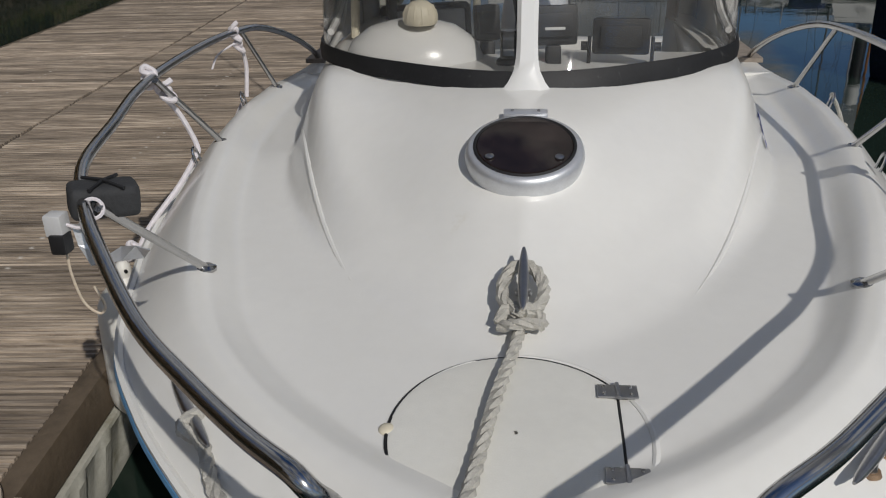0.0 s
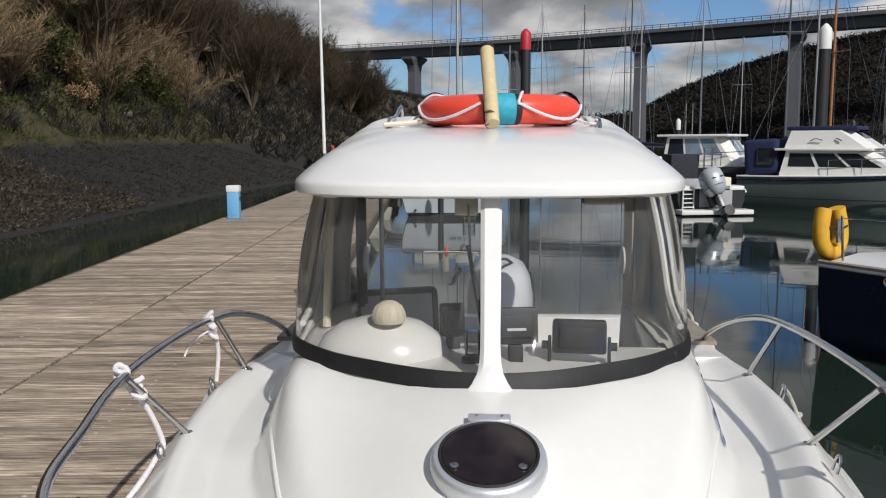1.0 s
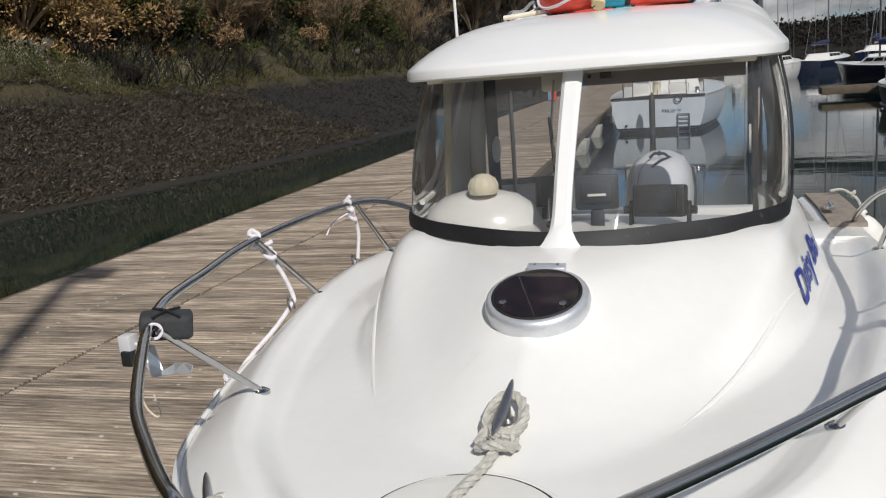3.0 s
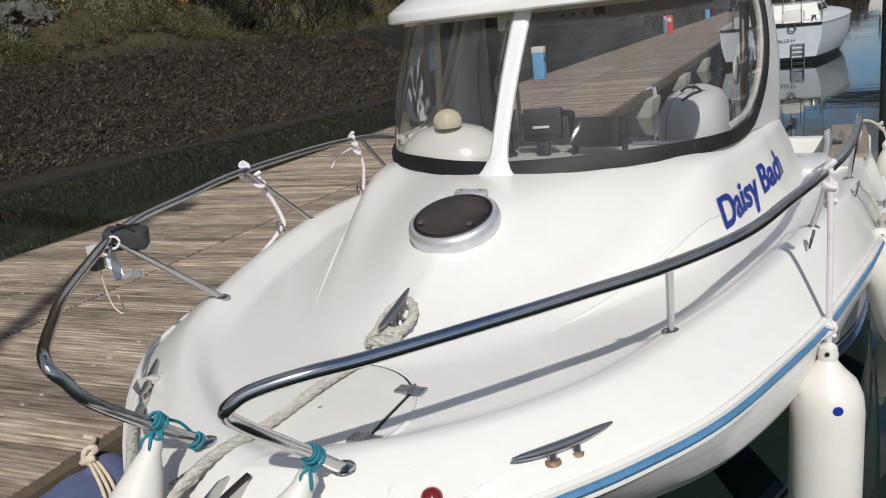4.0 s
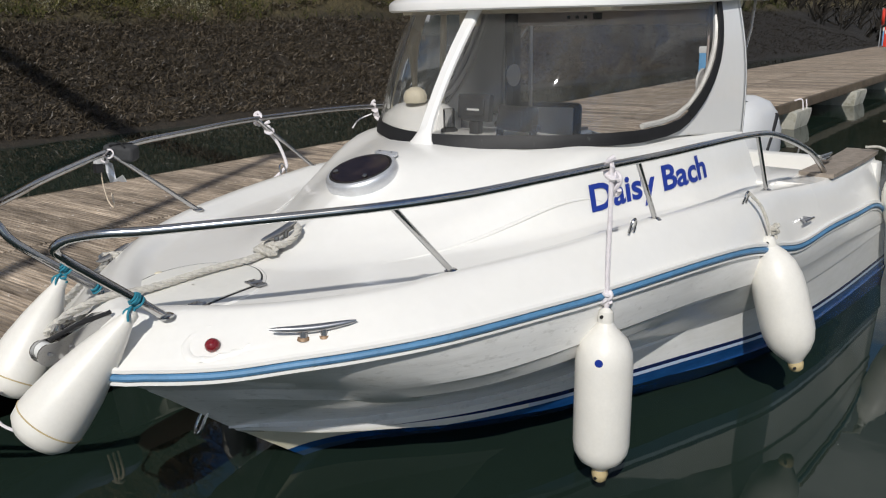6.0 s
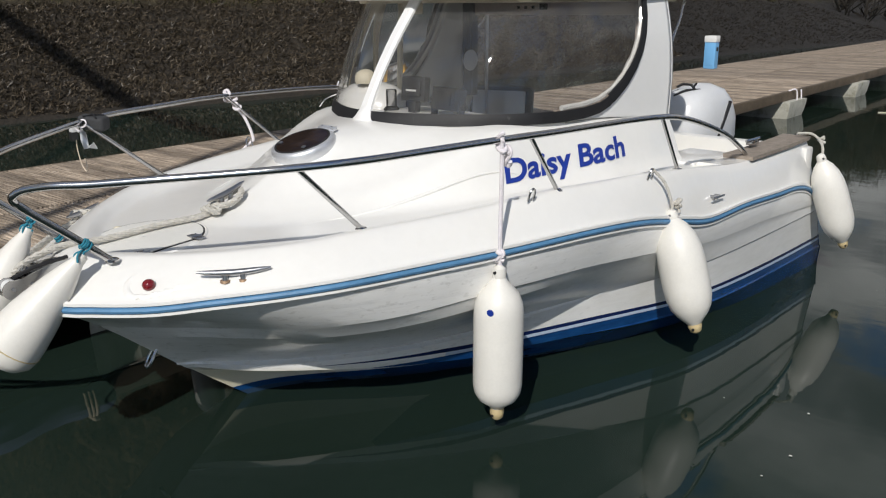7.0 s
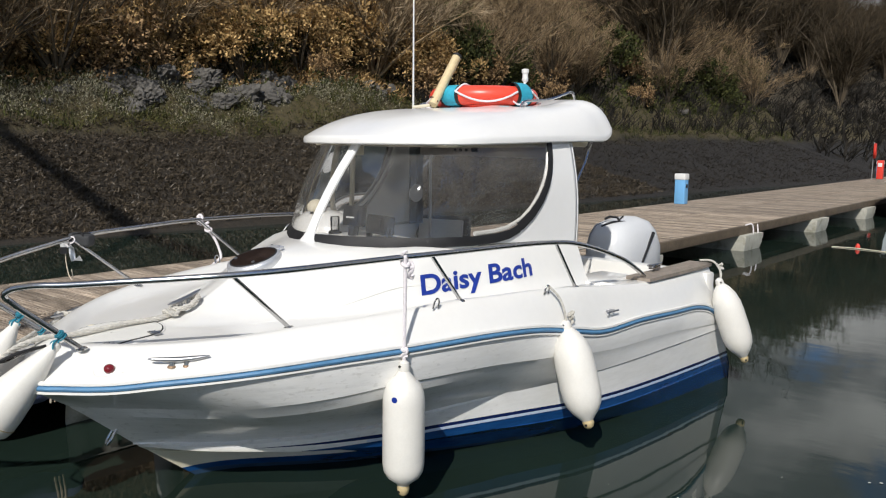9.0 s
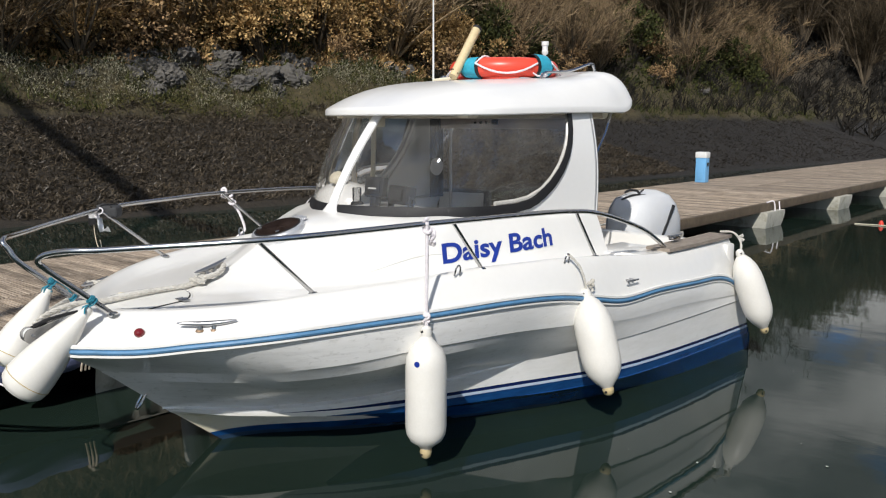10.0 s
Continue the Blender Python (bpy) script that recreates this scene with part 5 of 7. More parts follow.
# soft moulded ridges on the trunk's shoulders
for sx in (-1, 1):
    line = [conform(sx * a, b, -0.004) for a, b in smooth_line([(0.955, 2.42), (0.86, 2.12), (0.75, 1.80), (0.62, 1.48), (0.46, 1.16)], 8)]
    n = len(line)
    part("moulding_ridge", tube(line, [0.002 + 0.010 * math.sin(math.pi * (0.05 + 0.93 * i / (n - 1))) for i in range(n)], 8), GEL, BOAT)

# anchor locker lid with its dark gap, two hinges and a lift tab
LC, LR, HX = np.array((-0.005, 0.605)), 0.30, 0.236
rows = [[conform(*(np.array((min(LC[0] + LR * 0.985 * r * math.cos(t), HX), LC[1] + LR * 0.985 * r * math.sin(t)))), 0.010 - 0.004 * r ** 12) for t in np.linspace(0, 2 * math.pi, 60, endpoint=False)] for r in (0.02, 0.3, 0.6, 0.85, 0.96, 1.0)]
rows.append([(x, y, z - 0.022) for x, y, z in rows[-1]])
part("anchor_locker_lid", grid(rows, close=True), GEL_WORN, BOAT, "off-white anchor locker lid")
gap = [conform(min(LC[0] + LR * math.cos(t), HX + 0.004), LC[1] + LR * math.sin(t), 0.0015) for t in np.linspace(0, 2 * math.pi, 90, endpoint=False)]
part("lid_gap", tube(gap, 0.0045, 6, closed=True), BLACK, BOAT)
part("lid_rim", tube([conform(LC[0] + 0.012 + LR * 1.02 * math.cos(t), LC[1] + LR * 1.02 * math.sin(t), -0.004) for t in np.linspace(-0.75, 3.0, 50)], 0.010, 8), GEL, BOAT)
part("lid_tab", ball(conform(-0.305, 0.61, 0.0), 0.022, 12, 0.5), PLASTIC_CREAM, BOAT)
for y in (0.765, 0.482):
    c = conform(HX + 0.004, y, 0.014)
    h = part("lid_hinge", join(block((c[0] - 0.026, y, c[2]), (0.046, 0.052, 0.006), 0.002), block((c[0] + 0.026, y, c[2]), (0.046, 0.052, 0.006), 0.002)), GREYSTEEL, BOAT, "stainless lid hinge")
    part("hinge_pin", tube([(c[0], y - 0.03, c[2] + 0.003), (c[0], y + 0.03, c[2] + 0.003)], 0.006, 8), GREYSTEEL, h)
    for dx in (-0.033, 0.033):
        for dy in (-0.015, 0.015):
            part("hinge_screw", lathe([(0.001, 0.003), (0.005, 0.003), (0.004, 0.006), (0.001, 0.006)], 8, Matrix.Translation((c[0] + dx, y + dy, c[2]))), STEEL, h)


def horn_cleat(a, b, lift, label, bolts=True):
    """A cleat whose bar runs from a to b."""
    a, b = Vector(a), Vector(b)
    d = b - a
    ts = np.linspace(0, 1, 13)
    pts = [tuple(a + d * t - Vector((0, 0, 0.012 * math.sin(math.pi * t)))) for t in ts]
    bar = part("mooring_cleat", tube(pts, [0.004 + 0.012 * math.sin(math.pi * t) ** 0.6 for t in ts], 10), GREYSTEEL, BOAT, label)
    for t in (0.38, 0.62):
        p = a + d * t
        part("cleat_leg", tube([tuple(p), tuple(p - Vector((0, 0, lift)))], [0.011, 0.016], 10), GREYSTEEL, bar)
        part("cleat_base", lathe([(0.001, 0), (0.026, 0), (0.022, 0.010), (0.001, 0.012)], 14, Matrix.Translation(p - Vector((0, 0, lift + 0.004)))), BRASS if bolts else GREYSTEEL, bar)
    return bar


horn_cleat((0.706, 0.490, 1.058), (0.904, 0.752, 1.066), 0.05, "grey horn cleat on rusty bolts")
horn_cleat((-0.700, 0.505, 1.068), (-0.893, 0.772, 1.072), 0.06, "grey horn cleat with rope on it")
samson = horn_cleat((0.005, 0.975, 1.19), (0.005, 1.21, 1.262), 0.07, "grey steel centre mooring cleat", False)

# bow roller
def cheek(x):
    out = [(0.20, 1.045), (0.16, 1.05), (-0.02, 1.00)] + [(-0.06 + 0.045 * math.cos(a), 0.955 + 0.045 * math.sin(a)) for a in np.radians(np.linspace(75, 265, 10))] + [(0.02, 0.915), (0.08, 0.94), (0.20, 0.98)]
    n = len(out)
    V = [(x - 0.003, y, z) for y, z in out] + [(x + 0.003, y, z) for y, z in out]
    return V, [tuple(range(n)), tuple(range(n, 2 * n))[::-1]] + [(k, (k + 1) % n, n + (k + 1) % n, n + k) for k in range(n)]


roller = part("bow_roller", join(cheek(-0.035), cheek(0.035), block((0, 0.12, 0.965), (0.07, 0.20, 0.006), 0.002)), STEEL, BOAT, "stainless bow roller with rounded cheeks", smooth=False)
part("roller", tube([(-0.03, -0.055, 0.957), (0.03, -0.055, 0.957)], 0.036, 16), PLASTIC_WHITE, roller, "white plastic roller wheel")
part("roller_pin", tube([(-0.05, -0.055, 0.957), (0.05, -0.055, 0.957)], 0.008, 8), GREYSTEEL, roller)
part("roller_pin", tube([(-0.05, 0.03, 0.965), (0.05, 0.03, 0.965)], 0.008, 8), GREYSTEEL, roller)
part("strap", tube(smooth_line([(0.04, 0.20, 1.06), (0.04, 0.06, 1.045), (0.03, -0.05, 1.012)], 4), 0.010, 6), BLACK, roller)
part("chain_stopper", join(tube([(-0.13, 0.05, 1.0), (-0.08, 0.02, 0.985)], 0.022, 12), block((-0.12, 0.09, 0.99), (0.05, 0.06, 0.05), 0.012)), STEEL, BOAT, "stainless chain stopper")
part("bow_fairlead", block((-0.16, 0.16, 1.03), (0.05, 0.09, 0.025), 0.008), STEEL, BOAT)

# port navigation light in its moulded recess
NZ = 0.985


def flare(x, y, up=0.0):
    """A point on the outer slope of the deck."""
    d = min(math.hypot(x - q[0], y - q[1]) for q in RAIL)
    return (x, y, deck_z(x, y, d) + up)


nav = part("navigation_light", ball((0.528, 0.352, NZ + 0.008), 0.031, 18, 0.9), NAVLAMP, BOAT, "dark red port navigation light")
part("light_base", lathe([(0.001, 0), (0.050, 0), (0.044, 0.012), (0.001, 0.013)], 18, pose(0.519, 0.378, NZ - 0.012, 30, 40, 0)), PLASTIC_CREAM, nav)
rows = []
for a in np.linspace(0, 2 * math.pi, 44, endpoint=False):
    u, v = math.cos(a), math.sin(a)
    reach = 0.115 + 0.095 * max(0.0, u) ** 3 + 0.025 * max(0.0, -u) ** 2
    along_x, along_y = 0.66, 0.75
    rows.append([flare(0.515 + k * reach * (along_x * u - along_y * 0.62 * v), 0.375 + k * reach * (along_y * u + along_x * 0.62 * v), h) for k, h in ((1.0, -0.004), (0.93, 0.004), (0.85, 0.006), (0.77, 0.003), (0.68, -0.003))])
rows.append(rows[0])
part("light_recess", grid(rows), GEL, BOAT, "soft moulded surround of the navigation light")
part("light_gasket", moved(ball((0, 0, 0), 0.036, 20, 0.5), pose(0.531, 0.381, NZ - 0.012, 0, 25, 35) @ Matrix.Diagonal((1.25, 0.8, 0.8, 1))), PLASTIC_CREAM, nav, "yellowed lens gasket")

# bow eye, deck eyes, stern cleat
part("bow_eye", tube(smooth_line([(-0.02, 0.60, 0.46), (-0.022, 0.555, 0.39), (0, 0.54, 0.365), (0.022, 0.555, 0.39), (0.02, 0.60, 0.46)], 5), 0.009, 8), STEEL, BOAT, "stainless bow eye")
for sign in (1, -1):
    for (x, y, z) in ((1.305, 2.11, 1.222), (1.43, 3.085, 1.205)):
        part("deck_eye", tube(smooth_line([(sign * x, y - 0.022, z - 0.02), (sign * (x + 0.012), y - 0.02, z + 0.025), (sign * (x + 0.016), y, z + 0.045), (sign * (x + 0.012), y + 0.02, z + 0.025), (sign * x, y + 0.022, z - 0.02)], 5), 0.006, 8), STEEL, BOAT, "stainless eye for a fender rope")
    part("side_cleat", join(tube([(sign * 1.555, 3.68, 0.985), (sign * 1.555, 3.83, 0.985)], 0.007, 8), tube([(sign * 1.50, 3.73, 0.985), (sign * 1.555, 3.73, 0.985)], 0.009, 8), tube([(sign * 1.50, 3.78, 0.985), (sign * 1.555, 3.78, 0.985)], 0.009, 8)), GREYSTEEL, BOAT, "small side cleat")
    part("stern_cleat", join(tube([(sign * 1.28, 4.70, 1.205), (sign * 1.28, 4.92, 1.205)], 0.010, 8), block((sign * 1.28, 4.81, 1.182), (0.05, 0.12, 0.03), 0.006)), STEEL, BOAT, "stainless stern cleat")


# ---- boat's name on the cabin side ----
def lettering(text, size, bold=0.0, slant=0.14):
    cu = bpy.data.curves.new("lettering", "FONT")
    cu.body, cu.size, cu.offset, cu.shear, cu.resolution_u = text, size, bold, slant, 5
    ob = new("lettering_source", cu)
    bpy.context.view_layer.update()
    me = bpy.data.meshes.new_from_object(ob.evaluated_get(bpy.context.evaluated_depsgraph_get()))
    V = [tuple(v.co) for v in me.vertices]
    F = [tuple(p.vertices) for p in me.polygons]
    bpy.data.objects.remove(ob)
    bpy.data.meshes.remove(me)
    return V, F


def side_x(y, z):
    lo, hi = 0.6, 1.17
    for _ in range(30):
        mid = (lo + hi) / 2
        if surf(mid, y) > z:
            lo = mid
        else:
            hi = mid
    return lo


def name_geo(text, y0, y1, z0, z1, h):
    """One word laid on the curved cabin side, stretched to run from y0 to y1."""
    V, F = lettering(text, 1.0, 0.026)
    us = [v[0] for v in V]
    u0, u1 = min(us), max(us)
    W = []
    for u, v, _ in V:
        t = (u - u0) / (u1 - u0)
        y, z = lerp(y0, y1, t), lerp(z0, z1, t) + v * h
        W.append((side_x(y, z) + 0.006, y, z))
    return W, F


def word_span(text, word):
    """Where a word of the text begins and ends, as shares of its length."""
    us = [v[0] for v in lettering(text, 1.0, 0.026)[0]]
    tail = [v[0] for v in lettering(word, 1.0, 0.026)[0]]
    return (max(tail) - min(tail)) / (max(us) - min(us))


first, second = word_span("Daisy Bach", "Daisy"), 1 - word_span("Daisy Bach", "Bach")
part("boat_name", name_geo("Daisy", 2.325, lerp(2.325, 3.39, first), 1.212, lerp(1.212, 1.250, first), 0.180), LETTER, BOAT, "boat name in blue vinyl letters", smooth=False)
part("boat_name", name_geo("Bach", lerp(2.325, 3.39, second), 3.39, lerp(1.212, 1.250, second), 1.250, 0.180), LETTER, BOAT, "boat name in blue vinyl letters", smooth=False)

# ---- inside the wheelhouse ----
part("dash_dome", lathe([(0.27, -0.04), (0.265, 0.02), (0.23, 0.09), (0.16, 0.14), (0.08, 0.162), (0.001, 0.165)], 32, Matrix.Translation((-0.485, 2.60, 1.505)) @ Matrix.Diagonal((1.14, 0.84, 1.08, 1.0))), GEL_ROOF, BOAT, "white moulded dome on the dash")
vent = part("dome_cap", lathe([(0.066, 0.0), (0.072, 0.02), (0.070, 0.045), (0.056, 0.072), (0.032, 0.090), (0.001, 0.096)], 20, Matrix.Translation((-0.44, 2.50, 1.68))), PLASTIC_CREAM, BOAT, "cream ribbed cap")
for k in range(14):
    a = k * math.pi / 7
    part("cap_rib", tube([(-0.44 + 0.069 * math.cos(a), 2.50 + 0.069 * math.sin(a), 1.69), (-0.44 + 0.070 * math.cos(a), 2.50 + 0.070 * math.sin(a), 1.722), (-0.44 + 0.054 * math.cos(a), 2.50 + 0.054 * math.sin(a), 1.754)], 0.003, 5), PLASTIC_CREAM, vent)


def instrument(name, x, y, z, w, h, d, turn, label, stand=True, bars=True):
    ob = thing(name, (0, 0, 0), label, "instrument")
    part("casing", block((0, 0, 0.13 + h / 2), (w, d, h), 0.015), BLACK, ob)
    part("back_ridge", block((0, -d / 2 - 0.006, 0.13 + h / 2), (w * 0.72, 0.02, h * 0.6), 0.006), BLACK, ob)
    if bars:
        part("maker_mark", block((0, -d / 2 - 0.018, 0.13 + h * 0.42), (w * 0.42, 0.003, 0.011), 0.001), PLASTIC_WHITE, ob, "small white marking")
    if stand:
        part("bracket", join(block((0, 0, 0.07), (0.06, 0.06, 0.12), 0.012), lathe([(0.06, 0), (0.06, 0.012), (0.03, 0.03), (0.001, 0.03)], 18)), BLACK, ob)
    else:
        for sx in (-1, 1):
            part("bracket", block((sx * (w / 2 + 0.012), 0, 0.10), (0.014, 0.05, 0.2), 0.005), BLACK, ob)
            part("knob", tube([(sx * (w / 2 + 0.02), 0, 0.16), (sx * (w / 2 + 0.045), 0, 0.16)], 0.018, 10), BLACK, ob)
        part("bracket_foot", block((0, 0, 0.01), (w * 0.8, 0.07, 0.02), 0.005), BLACK, ob)
    ob.matrix_basis = pose(x, y, z, -8, 0, turn)
    return ob


instrument("chartplotter", 0.105, 2.42, 1.475, 0.19, 0.155, 0.06, 8, "black chartplotter on a bracket on the dash")
instrument("fish_finder", 0.37, 2.44, 1.435, 0.225, 0.14, 0.10, -6, "black fish finder in a cradle on the dash", False, False)
instrument("radio_handset", -0.17, 2.66, 1.45, 0.11, 0.15, 0.06, 15, "black radio handset on the dash", True, False)
cup = thing("jar", (-0.075, 2.40, 1.50), "clear jar with a black base on the dash", "jar")
part("base", lathe([(0.05, 0), (0.05, 0.05), (0.04, 0.06), (0.001, 0.06)], 20, Matrix.Translation((-0.075, 2.40, 1.50))), BLACK, cup)
part("glass", lathe([(0.034, 0.06), (0.036, 0.16), (0.032, 0.17), (0.001, 0.17)], 20, Matrix.Translation((-0.075, 2.40, 1.50))), material("clear plastic", glass_build((0.7, 0.7, 0.7), 1.0)), cup)
for k, (a, b) in enumerate((((0.10, 2.36), (0.38, 2.38)), ((0.20, 2.33), (0.46, 2.40)))):
    lead = tagged(part("power_cable", tube(smooth_line([(a[0], a[1], 1.525), (lerp(a[0], b[0], 0.35), a[1] - 0.03, 1.512), (lerp(a[0], b[0], 0.7), b[1] + 0.01, 1.515), (b[0], b[1], 1.52)], 6), 0.004, 6), PLASTIC_WHITE if k else BLACK), "thin power cable lying on the dash", "cable")
# wiper hanging on the windscreen
wip = part("wiper", tube([(-0.10, 2.60, 2.18), (-0.085, 2.42, 1.98), (-0.05, 2.30, 1.82)], 0.006, 6), GREYSTEEL, BOAT, "windscreen wiper")
part("wiper_blade", tube([(-0.095, 2.44, 2.02), (-0.03, 2.24, 1.70)], 0.009, 6), BLACK, wip)
part("wiper_motor", block((-0.11, 2.64, 2.17), (0.10, 0.09, 0.08), 0.015), PLASTIC_CREAM, BOAT)


def seat(x, y, turn, label):
    ob = thing("helm_seat", (0, 0, 0), label, "seat", "wheelhouse seats")
    part("cushion", block((0, 0, 0.42), (0.50, 0.46, 0.12), 0.04, seg=3), SEAT, ob)
    part("backrest", block((0, 0.20, 0.72), (0.56, 0.10, 0.50), 0.048, pose(0, 0, 0, -8, 0, 0), 3), SEAT, ob)
    part("front_panel", block((0, 0.145, 0.72), (0.46, 0.03, 0.42), 0.014, pose(0, 0, 0, -8, 0, 0)), SEAT_SHELL, ob, "pale grey seat panel")
    part("back_panel", block((0, 0.255, 0.70), (0.44, 0.03, 0.40), 0.012, pose(0, 0, 0, -8, 0, 0)), SEAT_SHELL, ob)
    part("pedestal", lathe([(0.16, -0.16), (0.16, -0.14), (0.05, -0.11), (0.045, 0.36), (0.1, 0.37)], 20), ALU, ob)
    ob.matrix_basis = pose(x, y, 0.60, 0, 0, turn)


seat(-0.51, 3.84, 20, "grey vinyl helm seat with charcoal trim behind the windscreen")
# inner starboard door frame and speaker seen through the windows
part("inner_post", tube([(-0.86, 3.20, 1.5), (-0.82, 3.20, 2.22)], 0.022, 8), PLASTIC_CREAM, BOAT)
for sign in (1, -1):
    part("speaker", lathe([(0.001, 0), (0.08, 0), (0.085, 0.012), (0.06, 0.018), (0.001, 0.014)], 22, Matrix.Translation((sign * 0.768, 3.91, 1.75)) @ pose(0, 0, 0, 0, -90 * sign, 0)), SEAT_SHELL, BOAT)
    rows = [[(sign * (0.80 + 0.02 * math.sin(k * 2.2)), 3.86 + 0.03 * k, z) for z in (1.46, 1.75, 2.0, 2.22)] for k in range(7)]
    part("side_curtain", grid(rows), CURTAIN if sign > 0 else SEAT, BOAT, "rolled side curtain", solid=0.01)
part("head_lining", block((0.0, 3.35, 2.215), (1.55, 1.2, 0.03), 0.008), PLASTIC_CREAM, BOAT)
part("switch_panel", block((-0.01, 3.98, 2.16), (1.5, 0.04, 0.10), 0.008), CURTAIN, BOAT)
for k in range(3):
    part("switch", block((-0.30 + 0.07 * k, 3.956, 2.165), (0.022, 0.014, 0.022), 0.004), BLACK, BOAT)
part("switch", block((-0.06, 3.956, 2.17), (0.07, 0.014, 0.045), 0.004), BLACK, BOAT)
part("door_post", tube([(-0.68, 4.02, 0.92), (-0.68, 4.02, 2.14)], 0.014, 8), GREYSTEEL, BOAT)

# ---- outboard engine ----
eng = thing("outboard_engine", (0.05, 5.75, 0.3), "silver-white outboard engine with a black flash on the transom", "outboard")
rows = []
for z, w, l, c in ((0.86, 0.15, 0.22, 5.98), (0.93, 0.20, 0.30, 6.0), (1.06, 0.225, 0.345, 6.02), (1.22, 0.225, 0.34, 6.01), (1.36, 0.205, 0.30, 5.99), (1.45, 0.165, 0.24, 5.97), (1.495, 0.09, 0.14, 5.96), (1.505, 0.01, 0.02, 5.96)):
    rows.append([(0.05 + 1.15 * w * math.copysign(abs(math.cos(t)) ** 0.7, math.cos(t)), c + 0.06 + 1.3 * l * math.copysign(abs(math.sin(t)) ** 0.7, math.sin(t)), z + 0.05 * math.sin(t) * (z - 1.15)) for t in np.linspace(0, 2 * math.pi, 28, endpoint=False)])
part("cowl", grid(rows, close=True), ENGINE, eng)
seam = [(0.05 + (x - 0.05) * 1.004, 6.0 + (y - 6.0) * 1.004, z) for x, y, z in [r[19] for r in rows[1:7]]]
part("cowl_seam", tube(smooth_line(seam, 4), 0.004, 5), ENGINE_DARK, eng)
part("cowl_skirt", grid([[((x - 0.05) * 1.02 + 0.05, (y - 6.0) * 1.02 + 6.0, z) for x, y, z in r + r[:1]] for r in rows[0:2]]), ENGINE_DARK, eng, "grey lower cowl skirt")
part("cowl_vent", tube(smooth_line([(0.02, 5.72, 1.435), (0.08, 5.80, 1.475), (0.15, 5.92, 1.478)], 5), 0.011, 6), BLACK, eng, "dark slot on the cowl's crown")
part("cowl_stripe", tube(smooth_line([(0.306, 5.94, 0.96), (0.311, 6.00, 1.10), (0.305, 6.10, 1.24), (0.280, 6.22, 1.36)], 6), [0.010 + 0.012 * i / 18 for i in range(19)], 6), BLACK, eng, "black curved cowl flash")
part("midsection", block((0.05, 5.95, 0.45), (0.16, 0.26, 0.85), 0.04), ENGINE_DARK, eng)
part("bracket", block((0.05, 5.70, 0.75), (0.30, 0.22, 0.30), 0.03), ENGINE_DARK, eng)
part("carry_handle", tube([(0.0, 5.80, 1.50), (0.03, 5.84, 1.525), (0.10, 5.86, 1.52), (0.14, 5.84, 1.49)], 0.012, 6), BLACK, eng)
m = pose(0.05, 6.11, 0.785) @ Matrix.Scale(1.11, 4) @ pose(-0.05, -5.93, -0.92)
for child in eng.children:
    child.data.transform(Matrix.Translation(-eng.location) @ m @ Matrix.Translation(eng.location))


